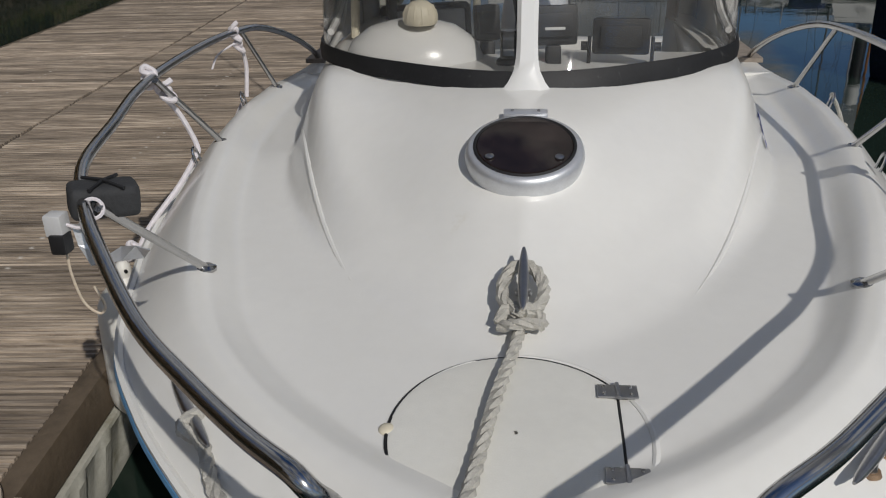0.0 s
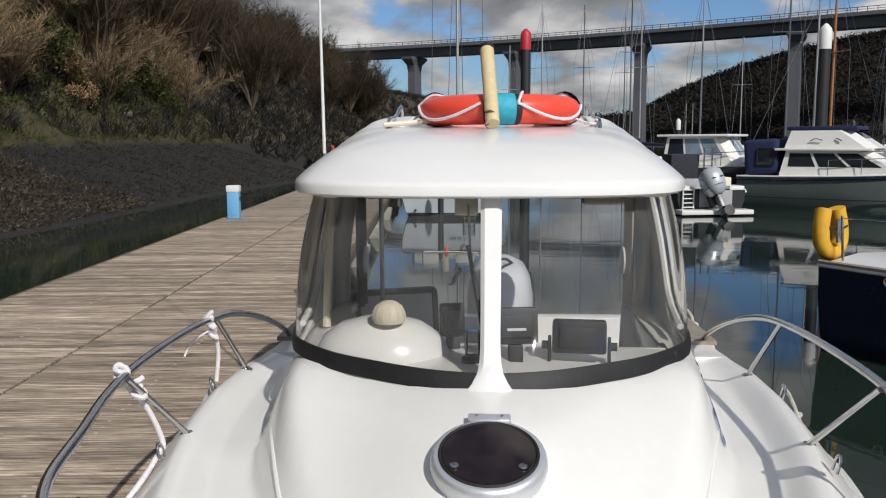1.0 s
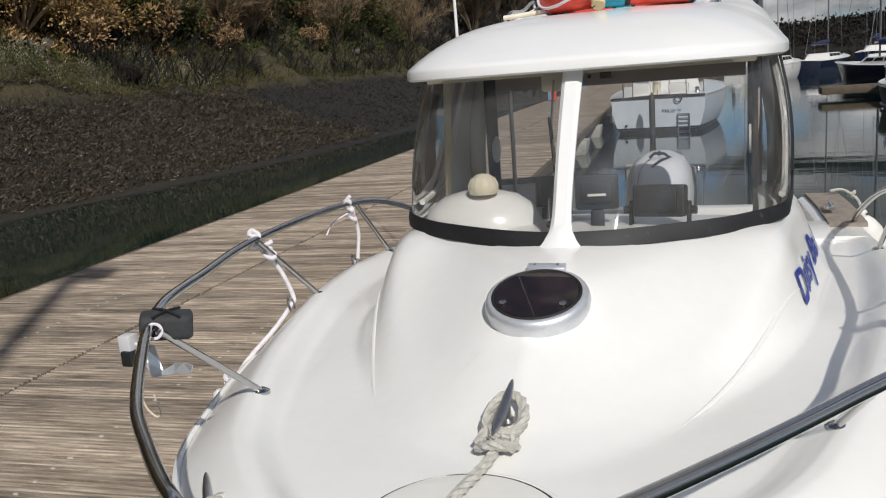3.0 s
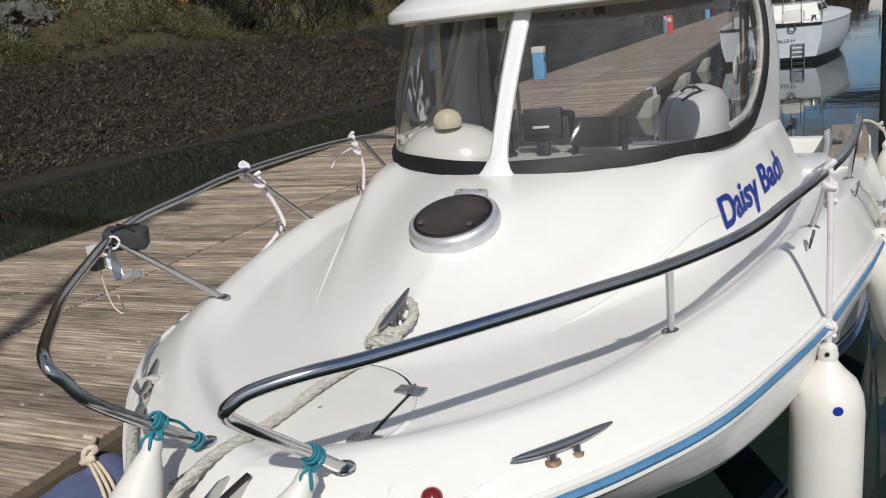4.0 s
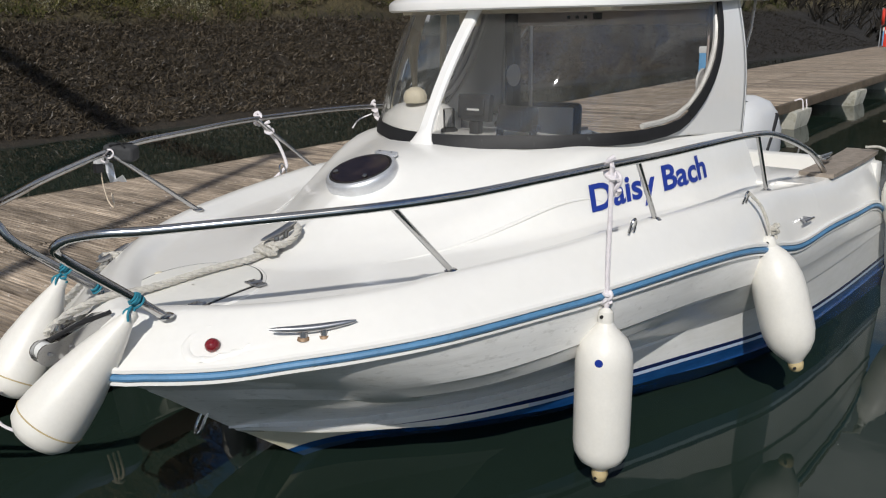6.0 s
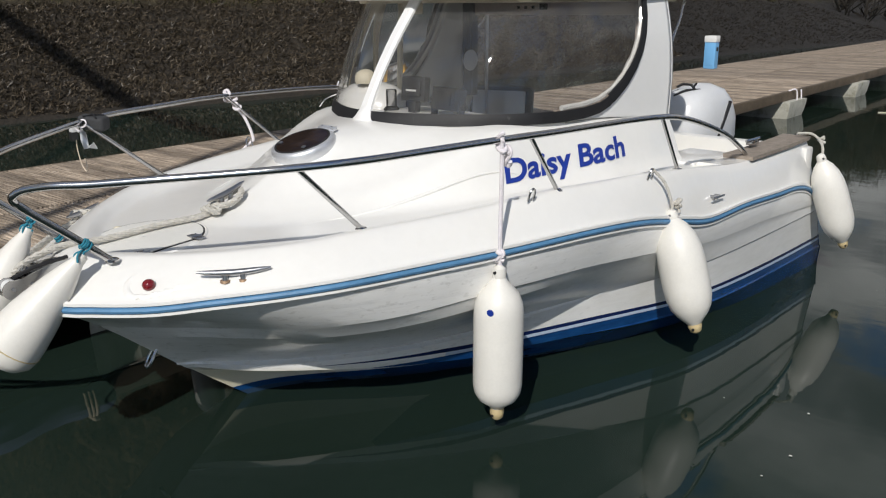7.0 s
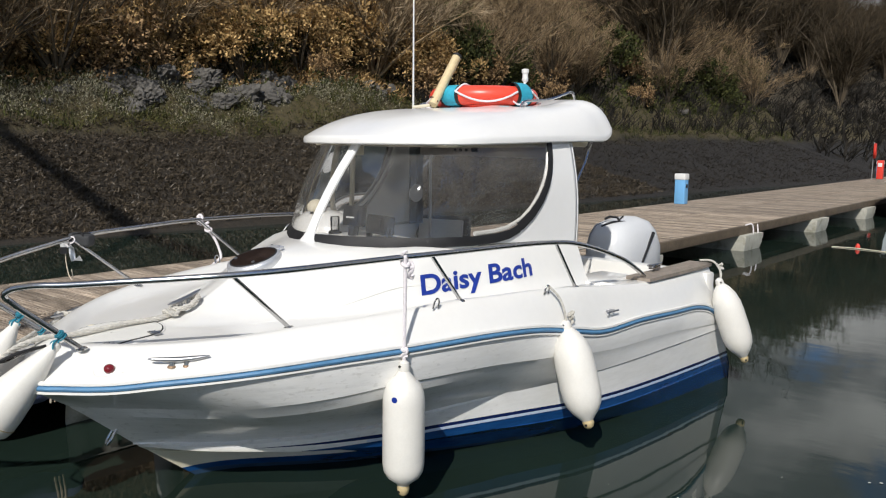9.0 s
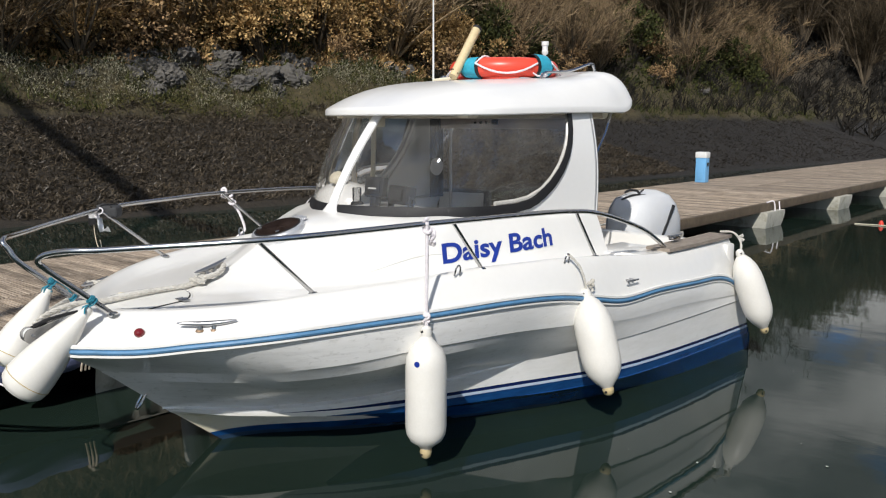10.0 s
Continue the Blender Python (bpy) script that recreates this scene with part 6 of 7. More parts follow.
# ---- fenders and ropes ----
def fender(top, bottom, r, label, blunt=False, mark=False, taper=False):
    a, b = Vector(top), Vector(bottom)
    L = (a - b).length
    turn = (a - b).to_track_quat("Z", "Y").to_matrix().to_4x4()
    m = Matrix.Translation(b) @ turn
    ob = thing("fender", tuple(b), label, "fender", "fenders round the boat")
    n = 13
    if blunt:
        prof = [(r * 0.30, 0.0), (r * 0.72, L * 0.03), (r * 0.95, L * 0.09), (r, L * 0.16), (r * 0.98, L * 0.26), (r * 0.86, L * 0.45), (r * 0.62, L * 0.68), (r * 0.38, L * 0.86), (r * 0.24, L * 0.95), (r * 0.20, L * 0.99), (r * 0.10, L)]
    elif taper:
        prof = [(r * 0.18, 0.0), (r * 0.30, L * 0.025), (r * 0.42, L * 0.055), (r * 0.66, L * 0.11), (r * 0.86, L * 0.18), (r * 0.97, L * 0.27), (r, L * 0.38), (r, L * 0.60), (r * 0.95, L * 0.72), (r * 0.80, L * 0.83), (r * 0.55, L * 0.92), (r * 0.34, L * 0.965), (r * 0.18, L)]
    else:
        prof = [(r * 0.18, 0.0), (r * 0.26, L * 0.03), (r * 0.42, L * 0.06), (r * 0.78, L * 0.105), (r * 0.95, L * 0.16), (r, L * 0.22), (r, L * 0.72), (r * 0.95, L * 0.80), (r * 0.78, L * 0.87), (r * 0.46, L * 0.925), (r * 0.30, L * 0.96), (r * 0.18, L)]
    part("body", lathe(prof, 32, m), FENDER, ob)
    for z in (() if blunt else (0.0, L)):
        up = 1 if z else -1
        tip = part("eye_end", lathe([(r * 0.24, -0.035), (r * 0.28, 0.0), (r * 0.24, 0.03), (r * 0.10, 0.045)] if z else [(r * 0.10, -0.045), (r * 0.24, -0.03), (r * 0.30, 0.0), (r * 0.26, 0.04)], 16, m @ Matrix.Translation((0, 0, z))), FENDER if z else FENDER_END, ob, "" if z else "yellowed vinyl end")
        part("eyelet", tube([tuple(m @ Vector((-r * 0.32, 0, z + up * 0.012))), tuple(m @ Vector((r * 0.32, 0, z + up * 0.012)))], r * 0.06, 8), BLACK, tip)
    if blunt:
        part("eye_end", lathe([(r * 0.20, -0.03), (r * 0.23, -0.012), (r * 0.22, 0.012), (r * 0.12, 0.024)], 14, m @ Matrix.Translation((0, 0, L))), FENDER, ob)
        part("seam", ring(None, r * 1.0, 0.003, 28, 5, m @ Matrix.Translation((0, 0, L * 0.17))), FENDER_END, ob)
    if mark:
        c = m @ Vector((0, 0, L * 0.78))
        q = (Vector((0.35, -0.94, 0))).normalized()
        part("size_mark", lathe([(0.001, 0), (0.018, 0), (0.018, 0.002), (0.001, 0.003)], 14, Matrix.Translation(c + q * r * 0.965) @ q.to_track_quat("Z", "Y").to_matrix().to_4x4()), LETTER, ob, "small round blue mark")
    return ob


def rope(name, pts, r, mat, label, twisted=False, knots=()):
    ob = thing(name, tuple(pts[0]), label, "rope", "ropes on the boat")
    part("line", strands(pts, r) if twisted else tube(smooth_line(pts, 6), r, 8), mat, ob)
    for k, (c, R, stretch) in enumerate(knots):
        part("knot", knot(c, R, r, k + int(abs(c[0]) * 100), 3, stretch), mat, ob)
    return ob


fender((1.398, 1.755, 0.905), (1.392, 1.755, 0.145), 0.128, "long off-white fender hanging from the guard rail", mark=True)
rope("fender_rope", [(1.395, 1.765, 1.585), (1.40, 1.76, 1.40), (1.40, 1.755, 1.15), (1.40, 1.755, 0.98), (1.398, 1.755, 0.90)], 0.011, ROPE_WHITE, "white braided rope knotted on the rail above a fender", knots=[((1.385, 1.765, 1.55), 0.035, (0.8, 0.8, 1.3)), ((1.40, 1.755, 1.0), 0.024, (0.8, 0.8, 1.4)), ((1.397, 1.81, 1.49), 0.03, (0.5, 0.7, 1.6))])
fender((1.55, 3.17, 0.96), (1.74, 3.20, 0.30), 0.142, "short fat off-white fender with stained end", taper=True)
rope("fender_rope", [(1.44, 3.10, 1.245), (1.50, 3.15, 1.16), (1.545, 3.16, 1.05), (1.55, 3.17, 0.97)], 0.010, ROPE, "grey twisted rope from a deck eye to a fender", True, [((1.555, 3.22, 1.03), 0.024, (0.9, 0.9, 1.6))])
fender((1.56, 5.47, 1.0), (1.74, 5.655, 0.31), 0.132, "off-white fender at the stern corner", taper=True)
rope("fender_rope", [(1.34, 5.50, 1.18), (1.44, 5.56, 1.175), (1.535, 5.52, 1.10), (1.56, 5.48, 0.99)], 0.011, ROPE, "grey twisted rope at the stern fender", True, [((1.50, 5.59, 1.13), 0.026, (1, 1, 1))])
fender((0.276, 0.165, 1.11), (0.10, -0.19, 0.66), 0.135, "long white fender lashed to the pulpit over the bow", True)
fender((-0.222, 0.127, 1.153), (-0.24, -0.145, 0.735), 0.125, "long white fender lashed to the pulpit beside the stem", True)
def wraps(c, axis, R, r, turns, spread):
    """Turns of cord round a tube."""
    ax = Vector(axis).normalized()
    u = ax.orthogonal().normalized()
    w = ax.cross(u)
    pts = []
    for i in range(turns * 10 + 1):
        t = i / 10 * 2 * math.pi
        pts.append(tuple(Vector(c) + ax * spread * (i / (turns * 10) - 0.5) + (u * math.cos(t) + w * math.sin(t)) * (R + 0.004 * math.sin(t * 0.37))))
    return tube(pts, r, 6)


for sign, fx, ly, lz in ((1, 0.289, 0.19, 1.168), (-1, 0.217, 0.152, 1.212)):
    lash = thing("lashing", (sign * fx, ly, lz), "teal cord lashing a fender to the pulpit", "rope", "ropes on the boat")
    part("wrap", wraps((sign * fx, ly, lz), (0, -0.65, 0.76), 0.0225, 0.0048, 5, 0.045), CORD_TEAL, lash)
    part("loop", knot((sign * (fx - 0.01), ly - 0.015, lz - 0.043), 0.016, 0.0048, 3, 3, (1, 1, 1.1)), CORD_TEAL, lash)
    for dx0, dx1, drop in ((0.018, 0.02, -0.068), (-0.012, -0.006, -0.073)):
        part("tail", tube(smooth_line([(sign * fx, ly - 0.02, lz - 0.023), (sign * (fx + dx0), ly - 0.047, lz - 0.038), (sign * (fx + dx1), ly - 0.052, lz + drop)], 5), 0.0048, 6), CORD_TEAL, lash)
tie = thing("lashing", (-0.24, 0.22, 1.2), "teal cord end tied along the pulpit tube", "rope", "ropes on the boat")
part("line", tube(smooth_line([(-0.222, 0.152, 1.222), (-0.222, 0.195, 1.196), (-0.220, 0.235, 1.165), (-0.214, 0.268, 1.115)], 6), 0.0048, 6), CORD_TEAL, tie)
part("wrap", wraps((-0.211, 0.268, 1.095), (0, -0.65, 0.76), 0.0215, 0.0048, 3, 0.024), CORD_TEAL, tie)
rope("bow_rope", [(0.06, -0.20, 0.68), (-0.05, -0.25, 0.72), (-0.12, -0.22, 0.80), (-0.20, -0.16, 0.76)], 0.006, ROPE_WHITE, "white cord tying two bow fenders together")

# mooring line from the centre cleat over the locker lid to the bow
line = [conform(0.012, 1.05, 0.03), conform(-0.01, 0.93, 0.026), conform(-0.05, 0.72, 0.034), conform(-0.09, 0.45, 0.034), (-0.115, 0.25, 1.075), (-0.13, 0.12, 1.045), (-0.145, 0.02, 0.99), (-0.30, -0.20, 0.78), (-0.85, -0.55, 0.60), (-1.62, -0.75, 0.52)]
rope("mooring_line", line, 0.0185, ROPE, "thick grey three-strand mooring line over the foredeck", True)
eye = [conform(0.005 + 0.058 * math.cos(t), 1.10 + 0.085 * math.sin(t), 0.050) for t in np.linspace(-1.5, 4.8, 16)]
rope("mooring_loop", eye, 0.020, ROPE, "eye of grey rope dropped over the centre cleat", True)
rope("mooring_wrap", [conform(-0.055, 0.985, 0.03), conform(-0.02, 0.965, 0.055), conform(0.03, 0.97, 0.055), conform(0.06, 1.0, 0.03), conform(0.03, 1.035, 0.05), conform(-0.04, 1.03, 0.05), conform(-0.06, 1.0, 0.03)], 0.018, ROPE, "turn of grey rope round the cleat", True)
rope("mooring_line", [(-0.83, 0.70, 1.03), (-0.76, 0.66, 1.06), (-0.80, 0.58, 1.06), (-0.74, 0.56, 1.03), (-0.66, 0.42, 1.0), (-0.50, 0.26, 0.985), (-0.36, 0.12, 0.97), (-0.26, 0.02, 0.93), (-0.5, -0.3, 0.7), (-1.64, -0.9, 0.52)], 0.019, ROPE, "grey mooring line turned on a horn cleat", True)

# ropes and gear on the starboard rail
rope("rail_rope", [(-1.425, 2.02, 1.575), (-1.40, 2.06, 1.50), (-1.36, 2.12, 1.40), (-1.32, 2.15, 1.26), (-1.325, 2.12, 1.22), (-1.36, 2.02, 1.14), (-1.43, 1.86, 1.03), (-1.46, 1.75, 0.94)], 0.011, ROPE_WHITE, "white rope knotted on the guard rail", knots=[((-1.415, 2.02, 1.57), 0.034, (0.8, 0.8, 1.2)), ((-1.375, 2.06, 1.50), 0.038, (0.9, 0.9, 1.0)), ((-1.455, 1.75, 0.97), 0.028, (1, 1, 1.2))])
rope("rail_rope", [(-1.445, 3.08, 1.565), (-1.43, 3.10, 1.50), (-1.42, 3.14, 1.38), (-1.43, 3.12, 1.22)], 0.011, ROPE_WHITE, "white rope knotted on the guard rail", knots=[((-1.44, 3.08, 1.545), 0.032, (0.8, 0.8, 1.4)), ((-1.432, 3.10, 1.48), 0.028, (0.8, 0.8, 1.2))])
rope("loose_rope_end", [(-1.44, 3.06, 1.50), (-1.50, 2.98, 1.46), (-1.52, 2.93, 1.40)], 0.005, ROPE_WHITE, "frayed end of a white rope")
fender((-1.50, 1.72, 0.90), (-1.52, 1.70, 0.25), 0.115, "off-white fender between hull and pontoon")
fender((-1.58, 3.2, 0.85), (-1.60, 3.2, 0.20), 0.115, "off-white fender between hull and pontoon")
rope("fender_rope", [(-1.44, 3.11, 1.21), (-1.52, 3.15, 1.08), (-1.575, 3.19, 0.95), (-1.58, 3.2, 0.85)], 0.011, ROPE_WHITE, "white rope from a deck eye to a fender")

pad = thing("lashed_foam_block", (-1.14, 0.87, 1.45), "dark grey foam block lashed to the guard rail", "foam block")
m = pose(-1.035, 0.865, 1.52, 4, 6, 36) @ Matrix.Scale(0.82, 4)
part("block", block((0, 0, 0.01), (0.20, 0.11, 0.10), 0.025, m, 3), paint("dark grey foam", (0.035, 0.036, 0.038), 0.8, vary=0.25, scale=20, bump=0.3, bscale=60), pad)
part("strap", join(tube([tuple(m @ Vector(p)) for p in ((-0.05, -0.058, 0.06), (0.0, 0.0, 0.068), (0.05, 0.058, 0.06))], 0.005, 6), tube([tuple(m @ Vector(p)) for p in ((0.05, -0.058, 0.06), (0.0, 0.0, 0.070), (-0.05, 0.058, 0.06))], 0.005, 6)), BLACK, pad)
part("tie", ring(None, 0.024, 0.005, 18, 6, pose(-1.025, 0.79, 1.53, 60, 20, 30)), ROPE_WHITE, pad)
box = thing("rail_switch_box", (-1.17, 0.76, 1.40), "small grey and black box hanging from the guard rail", "box")
part("body", block((-1.115, 0.775, 1.495), (0.045, 0.045, 0.055), 0.006, None), SEAT_SHELL, box)
part("cover", block((-1.108, 0.765, 1.45), (0.04, 0.042, 0.05), 0.006, None), BLACK, box)
rope("thin_cord", [(-1.105, 0.775, 1.44), (-1.11, 0.78, 1.36), (-1.10, 0.79, 1.275), (-1.07, 0.80, 1.238), (-1.052, 0.80, 1.262), (-1.07, 0.80, 1.315)], 0.0035, CORD_CREAM, "thin cream cord hanging in a loop")
rope("thin_cord", [(-1.045, 0.79, 1.51), (-1.065, 0.79, 1.48), (-1.09, 0.78, 1.49), (-1.11, 0.78, 1.50)], 0.005, ROPE_WHITE, "white cord tying a box to the rail")
sheet = ([(-1.095, 0.80, 1.485), (-1.05, 0.815, 1.475), (-1.085, 0.795, 1.43), (-1.045, 0.82, 1.425), (-1.065, 0.80, 1.372), (-1.03, 0.815, 1.392), (-0.995, 0.835, 1.412), (-0.985, 0.80, 1.388), (-0.945, 0.81, 1.425), (-0.905, 0.80, 1.420), (-0.935, 0.825, 1.386)], [(0, 2, 3, 1), (2, 4, 5, 3), (4, 7, 6, 5), (7, 10, 8, 6), (10, 9, 8)])
plate = part("bracket_plate", sheet, ALU, smooth=False)
thick = plate.modifiers.new("thickness", "SOLIDIFY")
thick.thickness, thick.offset = 0.004, 0.0
tagged(plate, "crumpled grey metal sheet hanging under the rail", "plate")
part("plate_arm", tube([(-1.035, 0.80, 1.535), (-1.06, 0.80, 1.51), (-1.075, 0.805, 1.475)], 0.006, 6), ALU, plate)

# ---- roof gear ----
LB = np.array((0.035, 3.96, 2.622))
buoy = thing("lifebuoy", tuple(LB), "orange-red lifebuoy with turquoise tape and white grab line", "lifebuoy")
rows = []
for t in np.linspace(0, 2 * math.pi, 56, endpoint=False):
    rows.append([(LB[0] + (0.378 + 0.095 * math.cos(a)) * math.cos(t), LB[1] + (0.378 + 0.095 * math.cos(a)) * math.sin(t), LB[2] + 0.082 * math.sin(a)) for a in np.linspace(0, 2 * math.pi, 16, endpoint=False)])
rows.append(rows[0])
part("ring", grid(rows, close=True), RED, buoy)
for c in (0, 90, 180, 270):
    bulge = 0.30 if c in (90, 270) else 0.0
    for wide, grow, mat, nm in ((13, 1.03, BLACK, "band_backing"), (9, 1.06, TAPE, "reflective_band")):
        rows = [[(LB[0] + (0.378 + 0.095 * grow * math.cos(a)) * math.cos(t), LB[1] + (0.378 + 0.095 * grow * math.cos(a)) * math.sin(t), LB[2] + 0.082 * (grow + bulge * max(0.0, math.sin(a))) * math.sin(a)) for a in np.linspace(0, 2 * math.pi, 16, endpoint=False)] for t in np.radians(np.linspace(c - 90 + 2 - wide, c - 90 + 2 + wide, 7))]
        part(nm, grid(rows, close=True), mat, buoy)
for k in range(4):
    a0 = math.radians(k * 90 - 78)
    pts = []
    for i in range(9):
        a = a0 + math.radians(66) * i / 8
        q = 0.475 + 0.02 * math.sin(math.pi * i / 8)
        pts.append((LB[0] + q * math.cos(a), LB[1] + q * math.sin(a), LB[2] + 0.03 - 0.085 * math.sin(math.pi * i / 8)))
    part("grab_line", tube(pts, 0.0085, 6), ROPE_WHITE, buoy)
    part("grab_line", tube(smooth_line([pts[0], (LB[0] + 0.40 * math.cos(a0 + 0.1), LB[1] + 0.40 * math.sin(a0 + 0.1), LB[2] + 0.09), (LB[0] + 0.31 * math.cos(a0 + 0.2), LB[1] + 0.31 * math.sin(a0 + 0.2), LB[2] + 0.07)], 5), 0.0085, 6), ROPE_WHITE, buoy)
for sx in (-1, 1):
    rope("buoy_tie", [(sx * 0.42, 3.86, 2.60), (sx * 0.50, 3.83, 2.56), (sx * 0.56, 3.80, 2.545), (sx * 0.60, 3.86, 2.55), (sx * 0.52, 3.90, 2.53)], 0.007, ROPE_WHITE, "white cord tying the lifebuoy to the roof rail", knots=[((sx * 0.59, 3.83, 2.55), 0.018, (1, 1, 1))])

shaft = thing("wooden_shaft", (0.0, 3.42, 2.53), "varnished wooden shaft with a black end leaning on the lifebuoy", "pole")
a, b = Vector((0.0, 3.37, 2.54)), Vector((-0.037, 3.70, 2.965))
part("shaft", tube([tuple(a.lerp(b, t)) for t in (0, 0.5, 0.97)], [0.037, 0.038, 0.039], 14), BAMBOO, shaft)
part("end_cap", tube([tuple(a.lerp(b, t)) for t in (0.955, 1.0, 1.01)], [0.0405, 0.0405, 0.032], 14), BLACK, shaft)
part("binding", knot(tuple(a.lerp(b, 0.06)), 0.034, 0.007, 3, 4), paint("brown twine", (0.12, 0.06, 0.04), 0.9, vary=0.3, scale=30), shaft)
aerial = thing("radio_aerial", (-0.95, 4.12, 2.30), "tall thin white radio aerial on the roof edge", "aerial")
part("whip", tube([(-1.045, 4.14, 2.30), (-1.055, 4.15, 3.2), (-1.08, 4.18, 5.6)], [0.011, 0.008, 0.004], 8), PLASTIC_WHITE, aerial)
part("base", lathe([(0.024, 0), (0.022, 0.06), (0.014, 0.12), (0.001, 0.12)], 14, Matrix.Translation((-1.045, 4.14, 2.26))), STEEL, aerial)
part("bracket", block((-1.01, 4.14, 2.28), (0.10, 0.05, 0.02), 0.005), STEEL, aerial)
lamp = thing("roof_light", (-0.02, 4.53, 2.50), "white all-round light on a short mast on the roof", "light")
part("mast", tube([(-0.02, 4.53, on_roof(0.0, 4.53) - 0.01), (-0.04, 4.62, 2.80)], 0.012, 8), PLASTIC_WHITE, lamp)
part("lantern", lathe([(0.016, 0), (0.030, 0.02), (0.030, 0.04), (0.026, 0.045), (0.026, 0.085), (0.034, 0.09), (0.034, 0.125), (0.001, 0.13)], 18, Matrix.Translation((-0.04, 4.62, 2.785))), PLASTIC_WHITE, lamp)
hook = thing("boat_hook", (-0.55, 3.85, 2.5), "white boat hook lying along the roof rail", "pole")
part("pole", tube([(-0.62, 3.74, 2.545), (-0.36, 3.80, 2.565)], 0.014, 8), PLASTIC_CREAM, hook)

# blue-grey bundle and rope at the pontoon's edge
bundle = thing("dock_fender", (-1.42, 0.6, 0.2), "blue-grey padded fender bundle tied to the pontoon edge", "fender")


def bundle_geo():
    rows = []
    for k in range(25):
        t = k / 24
        y = lerp(0.02, 0.96, t)
        x = -1.40 - 0.078 * (y - 0.4) + 0.01 * math.sin(9 * t)
        z = 0.40 + 0.012 * math.sin(7 * t + 1)
        ends = math.sqrt(max(0.0, 1 - abs(2 * t - 1) ** 7))
        row = []
        for j in range(24):
            a = j * math.pi / 12
            r = 0.112 * ends * (1 + 0.10 * math.sin(3 * a + 2.2 * t) + 0.05 * math.sin(7 * a + 9 * t) + 0.10 * noise.noise(Vector((math.cos(a) * 1.5, math.sin(a) * 1.5, 6 * t))) - 0.16 * math.exp(-((t - 0.78) / 0.05) ** 2))
            row.append((x + r * math.cos(a), y, z + r * 1.05 * math.sin(a)))
        rows.append(row + row[:1])
    return grid(rows)


part("padding", bundle_geo(), BLUEGREY, bundle)
part("tie", knot((-1.47, 0.79, 0.535), 0.04, 0.013, 5, 4), CORD_CREAM, bundle)
part("tie_end", tube(smooth_line([(-1.49, 0.80, 0.54), (-1.56, 0.86, 0.53), (-1.64, 0.96, 0.517), (-1.72, 0.97, 0.514)], 5), 0.012, 7), CORD_CREAM, bundle)
for k in range(3):
    part("tie_band", tube(smooth_line([(-1.46, 0.78 + 0.012 * k, 0.53), (-1.40, 0.75 + 0.02 * k, 0.515), (-1.33, 0.72 + 0.026 * k, 0.46), (-1.295, 0.70 + 0.03 * k, 0.38), (-1.33, 0.70 + 0.03 * k, 0.29)], 5), 0.0085, 7), CORD_CREAM, bundle)
cl = on_dock(-0.22, 9.55)
tagged(part("pontoon_cleat", moved(join(tube([(0, -0.16, 0.08), (0, 0.16, 0.08)], 0.018, 8), block((0, 0, 0.03), (0.07, 0.16, 0.06), 0.01)), cl), GREYSTEEL), "grey cleat with rope on the pontoon", "cleat")
cp = tuple(cl @ Vector((0, 0, 0.09)))
rope("stern_line", [cp, (-1.9, 7.6, 0.75), (-1.45, 5.6, 1.15)], 0.016, ROPE, "grey stern line from the boat to the pontoon", True, [((cp[0], cp[1], cp[2] + 0.03), 0.07, (1, 1.2, 0.9))])

# ---- unseen column and boom added behind the camera, whose shadows fall into view ----
shadow_caster = thing("boat_hoist", (2.0, -7.15, 0), "unseen column and long rising boom, added to cast shadows", "hoist")
part("column", tube([(2.0, -7.15, -0.6), (2.0, -7.15, 12.6)], 0.085, 10), MAST, shadow_caster)
part("boom", tube([(2.4, -7.1, 12.3), (-4.0, -7.52, 13.85), (-12.0, -8.1, 16.4), (-14.5, -8.3, 17.3)], [0.20, 0.22, 0.20, 0.18], 8), MAST, shadow_caster)

# ---- lifebuoy stand and small things far along the pontoon ----
stand = thing("lifebuoy_stand", (0, 0, 0), "lifebuoy stand with an orange ring on the pontoon", "lifebuoy stand")
part("post", tube([(0, 0, 0), (0, 0, 1.75)], 0.025, 8), MAST, stand)
part("ring", ring((0.06, 0.0, 1.35), 0.30, 0.07, 24, 8, pose(0, 0, 0, 0, 90, 12)), ORANGE, stand)
stand.matrix_basis = on_dock(-3.62, 41.5)
ext = thing("fire_point", (0, 0, 0), "red fire extinguisher box on the pontoon", "fire point")
part("box", block((0, 0, 0.45), (0.28, 0.22, 0.9), 0.03), ORANGE, ext)
part("sign", block((0, -0.115, 0.68), (0.18, 0.006, 0.18), 0.002), PLASTIC_WHITE, ext)
ext.matrix_basis = on_dock(-3.45, 42.3)
float_ = thing("marker_float", (-1.1, 17.3, 0), "small red marker float on the water", "float")
part("body", lathe([(0.02, -0.03), (0.045, 0.0), (0.05, 0.03), (0.04, 0.08), (0.015, 0.11)], 16, Matrix.Translation((-1.1, 17.3, 0))), ORANGE, float_)
part("stick", tube([(-1.6, 17.2, 0.01), (-1.1, 17.26, 0.015), (-0.4, 17.1, 0.01)], 0.010, 6), PLASTIC_CREAM, float_)
cord = on_dock(0.09, 15.6)
rope("pontoon_rope", [tuple(cord @ Vector(p)) for p in ((-0.1, -0.2, 0.01), (0.02, -0.1, 0.02), (0.04, -0.05, -0.3), (0.03, 0.1, -0.38), (0.03, 0.22, -0.2), (0.0, 0.25, 0.01))], 0.014, ROPE_WHITE, "white rope looped over the pontoon edge")


